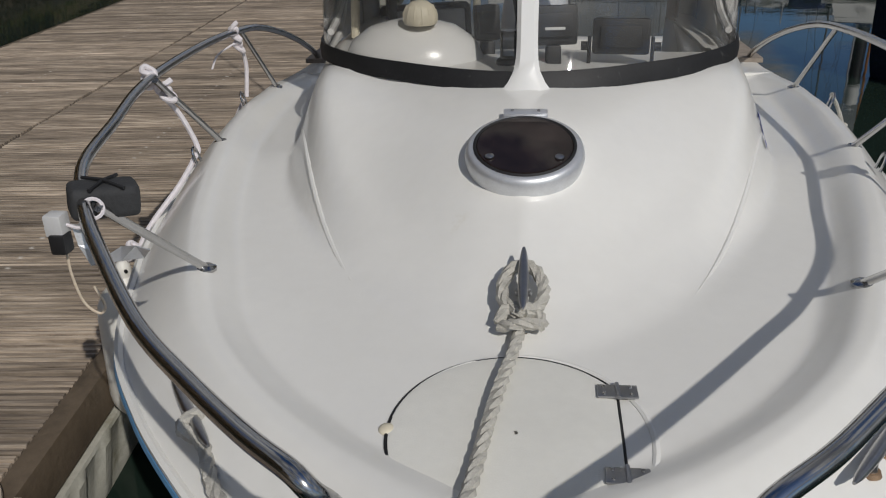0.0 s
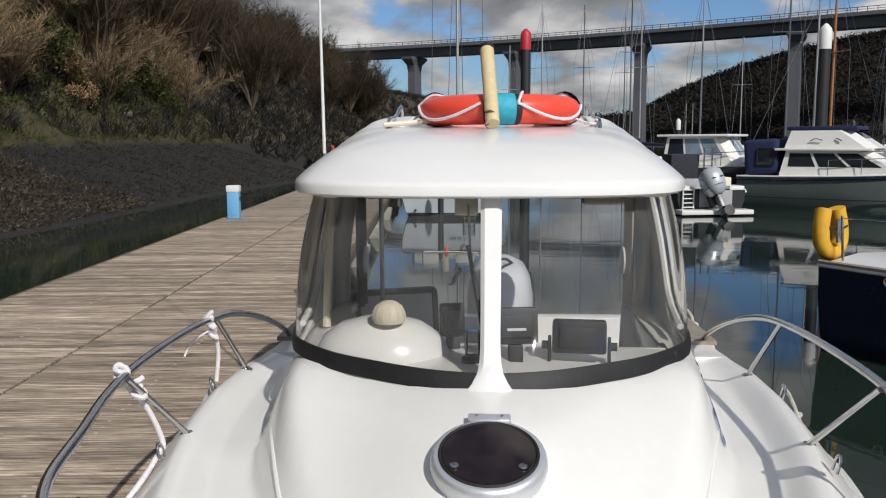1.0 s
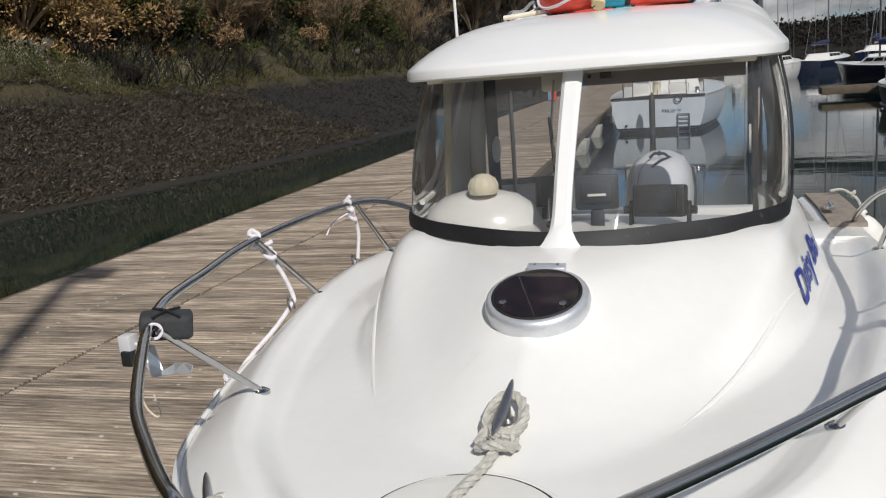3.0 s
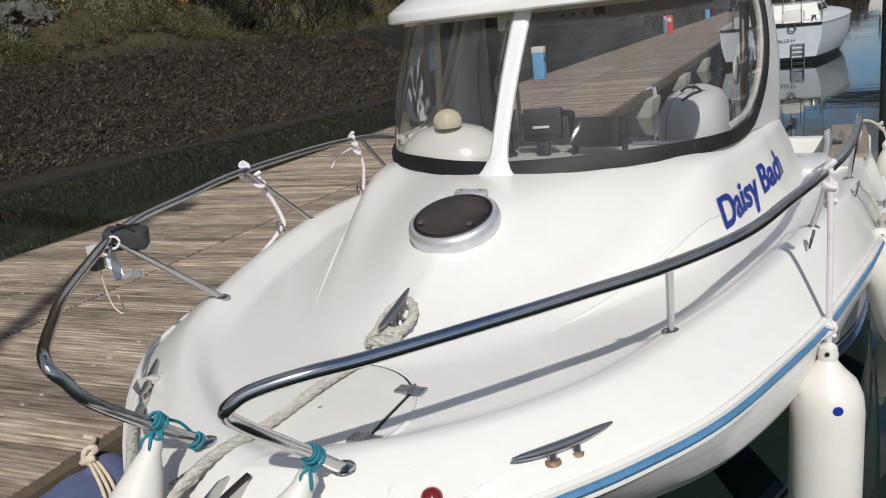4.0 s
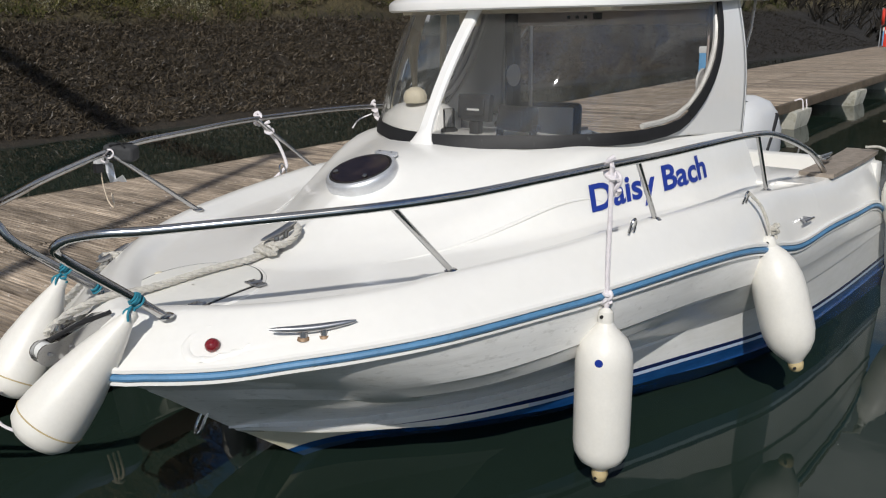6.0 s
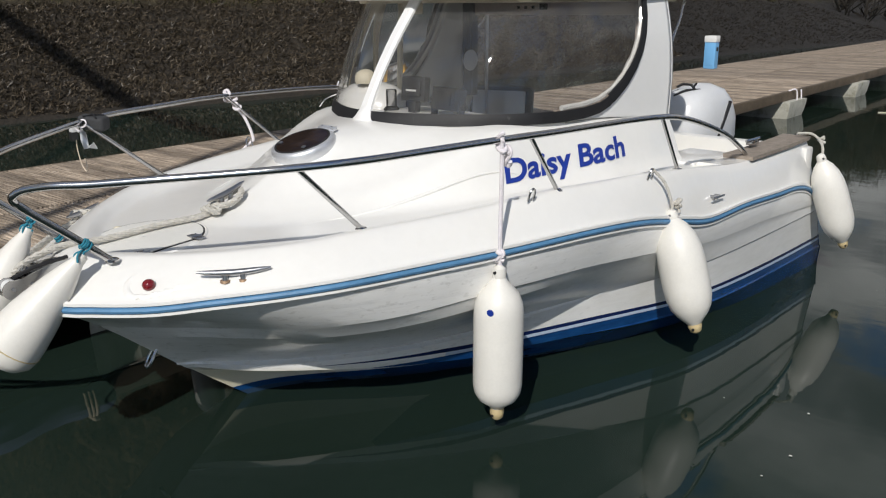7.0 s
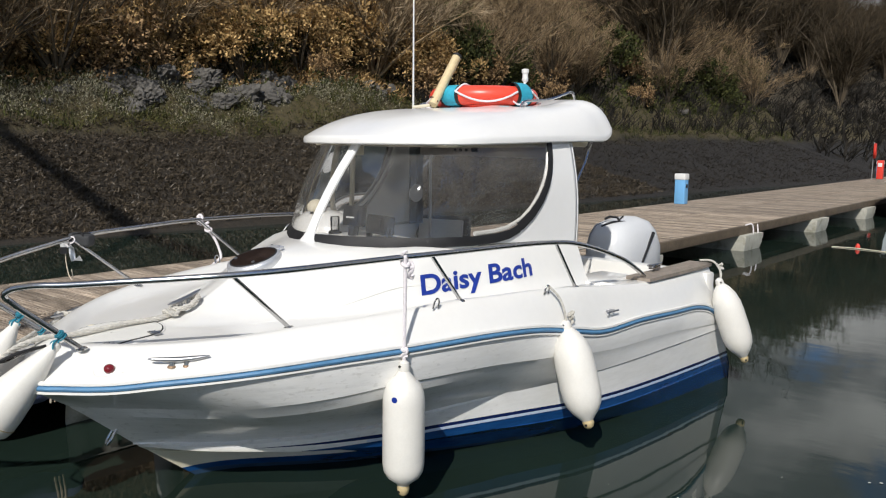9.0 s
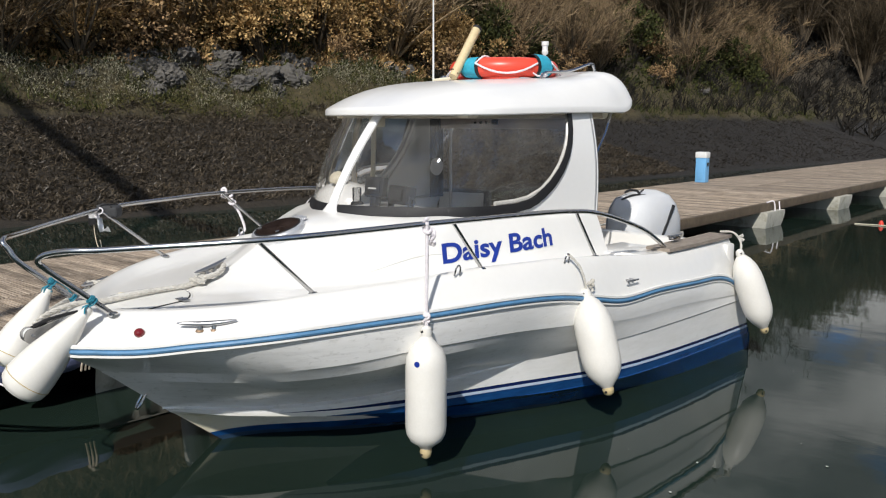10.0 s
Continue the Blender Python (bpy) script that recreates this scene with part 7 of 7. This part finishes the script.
# ---- neighbouring boats ----
def boat_hull(length, beam, free, mat, parent, sheer=0.25, stern=0.8, name="hull", rake=0.9):
    """Hull along +x from the stern at 0, waterline at z 0."""
    rows = []
    for t in np.linspace(0, 1, 15):
        w = beam / 2 * (stern + (1 - stern) * math.sin(min(1, t / 0.45) * math.pi / 2)) * (1 - max(0, (t - 0.45) / 0.55) ** 2.2)
        zt = free * (1 + sheer * t * t)
        x = length * t
        rows.append([(x - rake * t ** 3 * 0.0, y * w, z) for y, z in ((-1.0, zt), (-0.98, zt * 0.6), (-0.90, zt * 0.2), (-0.78, -0.1), (0, -0.35), (0.78, -0.1), (0.90, zt * 0.2), (0.98, zt * 0.6), (1.0, zt))])
        if t > 0.55:
            k = (t - 0.55) / 0.45
            rows[-1] = [(px - rake * k * k * (1 - max(0, pz) / zt), py, pz) for px, py, pz in rows[-1]]
    V, F = grid(rows, flip=True)
    F.append(tuple(range(9)))
    part(name, (V, F), mat, parent)
    deck = [[(r[0][0], r[0][1] * 0.98, r[0][2]), (r[0][0], 0, r[0][2] + 0.06), (r[8][0], r[8][1] * 0.98, r[8][2])] for r in rows]
    part("deck", grid(deck), GEL, parent)
    part("gunwale", tube([(r[0][0], r[0][1], r[0][2]) for r in rows] + [(r[8][0], r[8][1], r[8][2]) for r in rows[::-1]], 0.03, 6), GEL, parent)
    return rows


def cabin(parent, x0, x1, w, z0, z1, slope, mat=GEL, name="cabin", windows=3, strip=(0.45, 0.88)):
    rows = []
    for t in np.linspace(0, 1, 6):
        z = lerp(z0, z1, t)
        a, b, ww = x0 + 0.15 * t, x1 - slope * t, w * (1 - 0.12 * t)
        rows.append([(a, -ww, z), (b - 0.25, -ww, z), (b, -ww * 0.55, z), (b, ww * 0.55, z), (b - 0.25, ww, z), (a, ww, z)])
    g = grid(rows, close=True)
    g[1].append(tuple(range(30, 36)))
    body = part(name, g, mat, parent, smooth=False)
    lo, hi = strip

    def side(t, u, s):
        z = lerp(z0, z1, t)
        a, b, ww = x0 + 0.15 * t, x1 - slope * t - 0.25, w * (1 - 0.12 * t) + 0.006
        return (lerp(a, b, u), s * ww, z)

    for s in (-1, 1):
        for k in range(windows):
            u0, u1 = 0.06 + k * 0.9 / windows, 0.06 + (k + 0.88) * 0.9 / windows
            part("window", ([side(lo, u0, s), side(lo, u1, s), side(hi, u1, s), side(hi, u0, s)], [(0, 1, 2, 3)]), FARGLASS, body, smooth=False, solid=0.004)
    for k in range(2):
        pts = []
        for t, q in ((lo, k - 1), (lo, k), (hi, k), (hi, k - 1)):
            z = lerp(z0, z1, t)
            b, ww = x1 - slope * t + 0.008, w * (1 - 0.12 * t) * 0.5
            pts.append((b, q * ww + 0.03 * (1 if q < k else -1), z))
        part("windscreen", (pts, [(0, 1, 2, 3)]), FARGLASS, body, smooth=False, solid=0.004)
    return body


def rails(parent, rows, h, i0=6):
    for j in (0, 8):
        part("guard_rail", tube([(r[j][0], r[j][1] * 0.93, r[j][2] + h) for r in rows[i0:]], 0.015, 6), STEEL, parent)
        for r in rows[i0::2]:
            part("stanchion", tube([(r[j][0], r[j][1] * 0.95, r[j][2]), (r[j][0], r[j][1] * 0.93, r[j][2] + h)], 0.012, 5), STEEL, parent)


# flybridge cruiser
cr = thing("motor_cruiser", (0, 0, 0), "white motor cruiser with flybridge, navy canvas and dark green-grey hull", "boat", "moored boats")
rows = boat_hull(6.0, 2.5, 1.1, paint("dull green-grey hull", (0.10, 0.125, 0.12), 0.3, vary=0.15, scale=1.5), cr, 0.25, 0.9)
part("navy_band", tube([(r[0][0], r[0][1] - 0.012, r[0][2] - 0.09) for r in rows], 0.05, 6), NAVY, cr)
part("navy_band", tube([(r[8][0], r[8][1] + 0.012, r[8][2] - 0.09) for r in rows], 0.05, 6), NAVY, cr)
part("waterline_band", tube([(r[1][0], r[1][1] - 0.008, 0.36) for r in rows[:13]], 0.018, 6), BLACK, cr)
part("foredeck_trunk", block((4.3, 0, 1.25), (1.9, 1.5, 0.34), 0.12, seg=3), GEL, cr)
cabin(cr, 1.2, 4.9, 1.06, 1.12, 2.02, 1.35, GEL, "deckhouse", 3, (0.38, 0.9))
part("deckhouse_roof", block((2.35, 0, 2.06), (2.6, 2.15, 0.09), 0.035, seg=2), GEL, cr)
cabin(cr, 1.3, 3.75, 0.95, 2.1, 2.72, 0.75, GEL, "flybridge", 0, (0.55, 0.95))
part("grab_handle", tube([(2.0, -0.95, 2.35), (2.15, -0.99, 2.45), (2.35, -0.97, 2.38)], 0.02, 6), GREYSTEEL, cr)
part("grab_handle", tube([(2.7, -0.93, 2.45), (2.85, -0.96, 2.36)], 0.02, 6), GREYSTEEL, cr)
part("flybridge_cover", block((2.25, 0, 2.80), (1.9, 1.6, 0.14), 0.05), CANVAS, cr, "navy canvas flybridge cover")
part("cockpit_canopy", block((0.75, 0, 1.75), (1.0, 1.9, 1.25), 0.15, pose(0, 0, 0, 0, -4, 0), 3), CANVAS, cr, "navy canvas cockpit canopy")
for s in (-1, 1):
    part("canopy_window", block((0.78, s * 0.955, 1.8), (0.5, 0.015, 0.6), 0.05), FARGLASS, cr)
part("fender", lathe([(0.02, 0), (0.13, 0.08), (0.13, 0.42), (0.02, 0.5)], 14, Matrix.Translation((5.4, -0.85, 0.35))), FENDER, cr)
rails(cr, rows, 0.55)
cr.matrix_basis = pose(9.5, 31.4, 0, 0, 0, -35) @ Matrix.Diagonal((1.22, 1.1, 1.0, 1.0))

# small wheelhouse boat behind it
wh = thing("wheelhouse_boat", (0, 0, 0), "white wheelhouse motor boat with a navy hull", "boat", "moored boats")
rows = boat_hull(5.6, 2.3, 1.20, NAVY, wh, 0.2, 0.9)
house = cabin(wh, 0.9, 3.9, 0.95, 1.3, 2.35, 0.75, GEL, "wheelhouse", 3, (0.36, 0.93))
for pane in house.children:
    if pane.name.startswith("windscreen") or max(v.co.x for v in pane.data.vertices) > 1.95:
        pane.data.materials[0] = SKYGLASS
part("wheelhouse_roof", block((2.05, 0, 2.39), (2.75, 2.0, 0.09), 0.04), GEL_ROOF, wh)
part("wiper", tube([(3.42, -0.42, 1.98), (3.28, -0.20, 2.22)], 0.012, 5), BLACK, wh)
for y in (-0.5, 0.1):
    part("aerial", tube([(1.6, y, 2.42), (1.6, y, 3.6)], 0.012, 5), MAST, wh)
rails(wh, rows, 0.5)
wh.matrix_basis = pose(6.5, 35.0, 0, 0, 0, -36) @ Matrix.Scale(1.08, 4)

# open workboat lying stern-to, with a silver outboard
wb = thing("open_motor_boat", (0, 0, 0), "open dark-hulled workboat with white gunwale and stern platform", "boat", "moored boats")
rows = boat_hull(6.8, 2.35, 0.80, paint("black and grey hull", (0.022, 0.023, 0.025), 0.4, vary=0.3, scale=2), wb, 0.12, 0.97)
for j, side in ((0, -1), (8, 1)):
    part("rubbing_strake", tube([(r[j][0], r[j][1] + 0.02 * side, r[j][2] - 0.06) for r in rows], 0.035, 6), PLASTIC_WHITE, wb)
    part("boot_top", tube([(r[j][0] * 0.99, r[1 if j == 0 else 7][1] * 0.94, 0.12) for r in rows[:12]], 0.045, 6), paint("grey boot top", (0.16, 0.16, 0.15), 0.5, vary=0.2, scale=3), wb)
    part("quarter_cap", block((0.35, side * 0.86, 0.86), (0.75, 0.50, 0.14), 0.04), GEL, wb)
part("stern_platform", block((-0.28, 0, 0.12), (0.62, 2.38, 0.15), 0.04), GEL, wb, "white moulded stern platform")
part("transom_well", block((-0.01, -0.15, 0.52), (0.05, 1.1, 0.55), 0.02), PLASTIC_GREY, wb)
ladder = part("boarding_ladder", join(*[tube([(-0.09, y, 0.18), (-0.09, y, 0.92)], 0.022, 6) for y in (0.98, 0.62)]), PLASTIC_WHITE, wb)
for k in range(5):
    part("ladder_rung", block((-0.09, 0.80, 0.26 + 0.14 * k), (0.05, 0.38, 0.035), 0.01), PLASTIC_WHITE, ladder)
part("console_cover", block((1.7, 0.42, 1.38), (0.9, 0.98, 1.12), 0.06, seg=2), CANVAS_DARK, wb, "dark fabric cover over the console")
part("seat_base", block((0.95, 0.35, 0.98), (0.6, 0.9, 0.30), 0.05), PLASTIC_GREY, wb)
part("tool_rack", join(*[tube([(1.1, y, 0.9), (1.0, y + 0.05, 2.15)], 0.022, 6) for y in (-0.18, -0.46)], *[tube([(1.06, -0.16, z), (1.06, -0.46, z)], 0.016, 6) for z in (1.25, 1.55, 1.85, 2.1)]), GREYSTEEL, wb, "grey steel frame")
part("crate", block((3.6, 0.5, 1.02), (0.9, 0.7, 0.34), 0.04), PLASTIC_WHITE, wb)
part("crate", block((0.9, -0.72, 1.05), (0.55, 0.45, 0.26), 0.04), PLASTIC_CREAM, wb)
part("bow_rail", tube(smooth_line([(4.2, 0.88, 0.9), (4.3, 0.86, 1.35), (5.6, 0.5, 1.42), (6.5, 0.0, 1.45), (5.6, -0.5, 1.42), (4.3, -0.86, 1.35), (4.2, -0.88, 0.9)], 4), 0.02, 6), STEEL, wb)
for x, y in ((5.0, 0.68), (5.0, -0.68)):
    part("stanchion", tube([(x, y, 0.88), (x, y, 1.38)], 0.014, 5), STEEL, wb)
wb.matrix_basis = pose(6.95, 26.6, 0, 0, 0, 99)

ob2 = thing("silver_outboard", (0, 0, 0), "large silver outboard engine tilted on a workboat transom", "outboard")
rows = []
for z, w, l in ((-0.46, 0.14, 0.20), (-0.40, 0.24, 0.30), (-0.20, 0.33, 0.40), (0.08, 0.36, 0.44), (0.28, 0.33, 0.42), (0.40, 0.24, 0.32), (0.46, 0.10, 0.14), (0.47, 0.01, 0.01)):
    rows.append([(l * math.copysign(abs(math.cos(t)) ** 0.8, math.cos(t)), w * math.copysign(abs(math.sin(t)) ** 0.8, math.sin(t)), z) for t in np.linspace(0, 2 * math.pi, 24, endpoint=False)])
cowl = part("cowl", grid(rows, close=True), paint("silver cowl", (0.50, 0.53, 0.58), 0.3, 0.3, vary=0.05, scale=3), ob2, "silver engine cowl")
for y in (-0.14, 0.10):
    part("air_slot", block((-0.43, y, 0.02), (0.05, 0.13, 0.045), 0.015), BLACK, cowl)
part("cowl_band", tube([(0.41 * math.cos(t), 0.335 * math.sin(t), -0.20) for t in np.linspace(0, 2 * math.pi, 25)], 0.012, 5), BLACK, cowl)
part("leg", block((-0.02, 0, -0.78), (0.26, 0.17, 0.66), 0.05), ENGINE_DARK, ob2)
part("gearcase", lathe([(0.01, -0.34), (0.07, -0.22), (0.085, 0.0), (0.06, 0.24), (0.02, 0.30)], 14, pose(-0.02, 0, -1.10, 0, 90, 0)), ENGINE_DARK, ob2)
part("cavitation_plate", block((-0.12, 0, -0.92), (0.50, 0.26, 0.025), 0.008), ENGINE_DARK, ob2)
part("skeg", block((0.02, 0, -1.26), (0.22, 0.03, 0.24), 0.01), ENGINE_DARK, ob2)
part("propeller", lathe([(0.02, -0.02), (0.17, 0.0), (0.02, 0.02)], 12, pose(-0.36, 0, -1.10, 0, 90, 0)), BLACK, ob2)
part("clamp", block((0.30, 0, -0.50), (0.34, 0.34, 0.42), 0.05), BLACK, ob2)
ob2.matrix_basis = pose(6.86, 26.15, 1.08, 0, 0, 99) @ pose(0, 0, 0, -14, 24, 0)

# navy-hulled yacht with a yellow horseshoe buoy
ny = thing("navy_yacht", (0, 0, 0), "navy-hulled boat with teak-trimmed deck", "boat", "moored boats")
rows = boat_hull(7.4, 2.5, 1.0, NAVY, ny, 0.2, 0.72)
part("toe_rail", tube([(r[8][0], r[8][1], r[8][2] + 0.03) for r in rows], 0.03, 6), TEAK, ny)
part("toe_rail", tube([(r[0][0], r[0][1], r[0][2] + 0.03) for r in rows], 0.03, 6), TEAK, ny)
cabin(ny, 2.2, 5.0, 0.8, 1.05, 1.5, 0.6, GEL, "coachroof", 3)
part("stanchion", tube([(0.10, -0.55, 1.0), (0.06, -0.55, 1.55)], 0.016, 6), STEEL, ny)
part("guard_wire", tube([(0.06, -0.55, 1.52), (3.0, -1.2, 1.55)], 0.008, 5), STEEL, ny)
part("porthole", ring(None, 0.045, 0.012, 16, 6, pose(0.9, -1.10, 0.93, 90, 0, 0)), BRASS, ny)
NYM = pose(4.45, 9.45, 0, 0, 0, -50)
ny.matrix_basis = NYM
hs = thing("horseshoe_buoy", (0, 0, 0), "yellow horseshoe lifebuoy in a cover on the pushpit", "lifebuoy")
pts = [(0.0, 0.20 * math.sin(t), 0.26 - 0.24 * math.cos(t)) for t in np.radians(np.linspace(30, 330, 20))]
pts = [(0, -0.12, 0.75)] + [(0, y, z) for _, y, z in pts[::-1]][::1] + [(0, 0.12, 0.75)]
pts = smooth_line([(0, -0.15, 0.62), (0, -0.21, 0.40), (0, -0.19, 0.20), (0, 0, 0.08), (0, 0.19, 0.20), (0, 0.21, 0.40), (0, 0.15, 0.62)], 6)
part("cover", tube(pts, 0.095, 12), YELLOW, hs)
part("strap", tube([(0.10, -0.2, 0.4), (0.10, 0.0, 0.36), (0.10, 0.2, 0.4)], 0.012, 6), BLACK, hs)
part("bracket", block((0.10, 0, 0.35), (0.04, 0.10, 0.3), 0.02), STEEL, hs)
hs.matrix_basis = NYM @ pose(-0.10, -0.45, 1.0, 0, -4, 0)


# sailing yacht moored astern, seen from behind
def yacht(length, beam, free, mast, hull_mat, mast_mat, label, detail=False, name="sailing_yacht"):
    ob = thing(name, (0, 0, 0), label, "yacht", "moored yachts")
    rows = boat_hull(length, beam, free, hull_mat, ob, 0.25, 0.78)
    cabin(ob, length * 0.3, length * 0.68, beam * 0.3, free + 0.03, free + 0.5, 0.7, GEL, "coachroof", 3)
    mx = length * 0.56
    part("mast", tube([(mx, 0, free), (mx, 0, mast)], [0.06, 0.045], 8), mast_mat, ob)
    part("boom", tube([(mx, 0, free + 1.2), (length * 0.16, 0, free + 1.15)], 0.05, 8), mast_mat, ob)
    part("sail_cover", tube([(mx - 0.05, 0, free + 1.34), (mx - 1.2, 0, free + 1.33), (length * 0.18, 0, free + 1.25)], [0.16, 0.13, 0.08], 10), CANVAS, ob)
    part("spreader", tube([(mx, -0.9, mast * 0.62), (mx, 0.9, mast * 0.62)], 0.022, 6), mast_mat, ob)
    for y, z in ((-0.9, 0.62), (0.9, 0.62)):
        part("shroud", tube([(mx, 0, mast * 0.98), (mx, y, mast * z), (mx, y * 1.1, free)], 0.009, 4), GREYSTEEL, ob)
    part("forestay", tube([(mx, 0, mast * 0.98), (length * 0.97, 0, free * 1.25)], 0.012, 4), GREYSTEEL, ob)
    part("backstay", tube([(mx, 0, mast * 0.98), (0.05, 0, free)], 0.009, 4), GREYSTEEL, ob)
    if detail:
        part("transom_ladder", join(*[tube([(-0.05, y, -0.1), (-0.05, y, 0.55)], 0.018, 6) for y in (-0.94, -0.60)], *[tube([(-0.05, -0.94, z), (-0.05, -0.60, z)], 0.016, 6) for z in (0.02, 0.15, 0.28, 0.41, 0.54)]), GREYSTEEL, ob)
        part("pushpit", tube(smooth_line([(1.4, 1.25, free), (1.3, 1.25, free + 0.6), (0.05, 1.05, free + 0.62), (0.05, -1.05, free + 0.62), (1.3, -1.25, free + 0.6), (1.4, -1.25, free)], 6), 0.016, 6), STEEL, ob)
        part("rubbing_strake", tube([(-0.02, -beam * 0.39, free - 0.02), (-0.02, beam * 0.39, free - 0.02)], 0.035, 6), BLACK, ob)
        part("stern_locker", block((0.35, 0.5, free + 0.25), (0.5, 0.5, 0.5), 0.04), GEL, ob)
        part("liferaft", block((0.3, -0.6, free + 0.2), (0.4, 0.6, 0.35), 0.08), GEL, ob)
        for x, y, h in ((0.15, 1.05, 0.75), (0.1, 0.75, 0.62), (0.2, 0.15, 0.9), (0.12, -0.35, 0.85), (0.1, -0.85, 0.7), (0.9, -1.3, 0.62)):
            part("stern_post", tube([(x, y, free), (x + 0.02, y * 0.98, free + h)], 0.016, 6), STEEL, ob)
        part("gas_locker", block((0.28, 0.85, free + 0.16), (0.35, 0.35, 0.34), 0.03), SEAT_SHELL, ob)
        part("rolled_cover", tube([(0.25, 0.05, free + 0.02), (0.25, 0.03, free + 0.62)], 0.12, 12), PLASTIC_CREAM, ob, "cream rolled cover")
        part("winch", lathe([(0.09, 0), (0.07, 0.06), (0.06, 0.12), (0.08, 0.16), (0.001, 0.17)], 14, Matrix.Translation((0.25, -1.15, free + 0.05))), GREYSTEEL, ob)
        part("deck_ring", ring((-0.06, -0.62, free - 0.10), 0.10, 0.016, 18, 6, pose(0, 0, 0, 0, 90, 0)), BLACK, ob)
        part("bottom_ledge", tube([(-0.03, -beam * 0.30, 0.10), (-0.03, beam * 0.30, 0.10)], 0.02, 6), BLACK, ob)
        part("exhaust", lathe([(0.04, 0), (0.04, 0.03), (0.001, 0.03)], 12, pose(-0.03, 0.95, 0.25, 0, -90, 0)), BLACK, ob)
    return ob


def banded_build(n):
    co = n("TexCoord", _out=3)
    sep = n.t.nodes.new("ShaderNodeSeparateXYZ")
    n.t.links.new(co, sep.inputs[0])
    a = n("TexNoise", Vector=co, Scale=3.0, Detail=6.0, Roughness=0.65)
    white = n("ValToRGB", i0=a, p_ramp=[(0.3, (0.50, 0.55, 0.60)), (0.7, (0.60, 0.65, 0.69))])
    low = n("Math", p_op="LESS_THAN", i0=sep.outputs[2], i1=0.17)
    col = n("Mix", _out=2, p_type="RGBA", i0=low, i6=white, i7=(0.010, 0.012, 0.016))
    return n("BsdfPrincipled", Base_Color=col, Roughness=0.35)


my = yacht(8.6, 3.6, 1.1, 12.5, material("pale hull with dark bottom paint", banded_build), MAST, "white sailing yacht moored stern-on with a boarding ladder", True)
MY = pose(-1.62, 25.3, 0, 0, 0, 88)
my.matrix_basis = MY
V, F = lettering("MILGI IV", 0.17, 0.0, 0.0)
u0, u1 = min(v[0] for v in V), max(v[0] for v in V)
name_mesh = part("boat_name", ([(-0.045, -0.15 - (v[0] - u0) * 0.57 / (u1 - u0), 0.62 + v[1] * 0.72) for v in V], F), NAVY, None, "boat name in dark letters", smooth=False)
name_mesh.parent = my

wht = yacht(8.5, 2.8, 1.0, 11.5, GEL, MAST, "white sailing yacht on a far mooring")
drk = yacht(9.5, 3.0, 1.05, 13.5, NAVY, MAST_DARK, "dark-hulled sailing yacht on a far mooring")
wod = yacht(8.0, 2.6, 1.0, 9.6, PILE, MAST_WOOD, "old sailing boat with a varnished mast")
wod.matrix_basis = pose(9.6, 33.5, 0, 0, 0, 20)
yr = random.Random(8)
spots = [(2.0, 62), (5.5, 70), (7.5, 52), (10.5, 47), (14.0, 50), (16.5, 44), (19.5, 52), (22.5, 47), (26.0, 54), (30.0, 60), (33, 50), (13, 92), (24, 88), (36, 76), (0.5, 96), (45, 95), (36, 40)]
for i, (x, y) in enumerate(spots):
    src = (wht, drk)[i % 2]
    m = pose(x, y, 0, 0, 0, yr.uniform(60, 120)) @ Matrix.Scale(yr.uniform(0.8, 1.15), 4)
    if i < 2:
        src.matrix_basis = m
    else:
        copy_thing(src, m)
for i, (x, y) in enumerate(((4.5, 92), (21, 39), (26, 41), (16, 75), (29, 70), (40, 55), (0.2, 110))):
    pile(x, y, yr.uniform(3.5, 4.5), 0.2, PLASTIC_WHITE if i % 2 else PILE, "dark mooring pile standing in the water")
pile(-1.72, 24.6, 1.0, 0.085, PILE, "short dark mooring pile beside a yacht")
# far finger pontoon between the boats
fp = tagged(part("far_pontoon", block((26, 38.2, 0.35), (44, 1.6, 0.3), 0.02), BEAM), "far timber pontoon between moored boats", "pontoon", kind="structure")
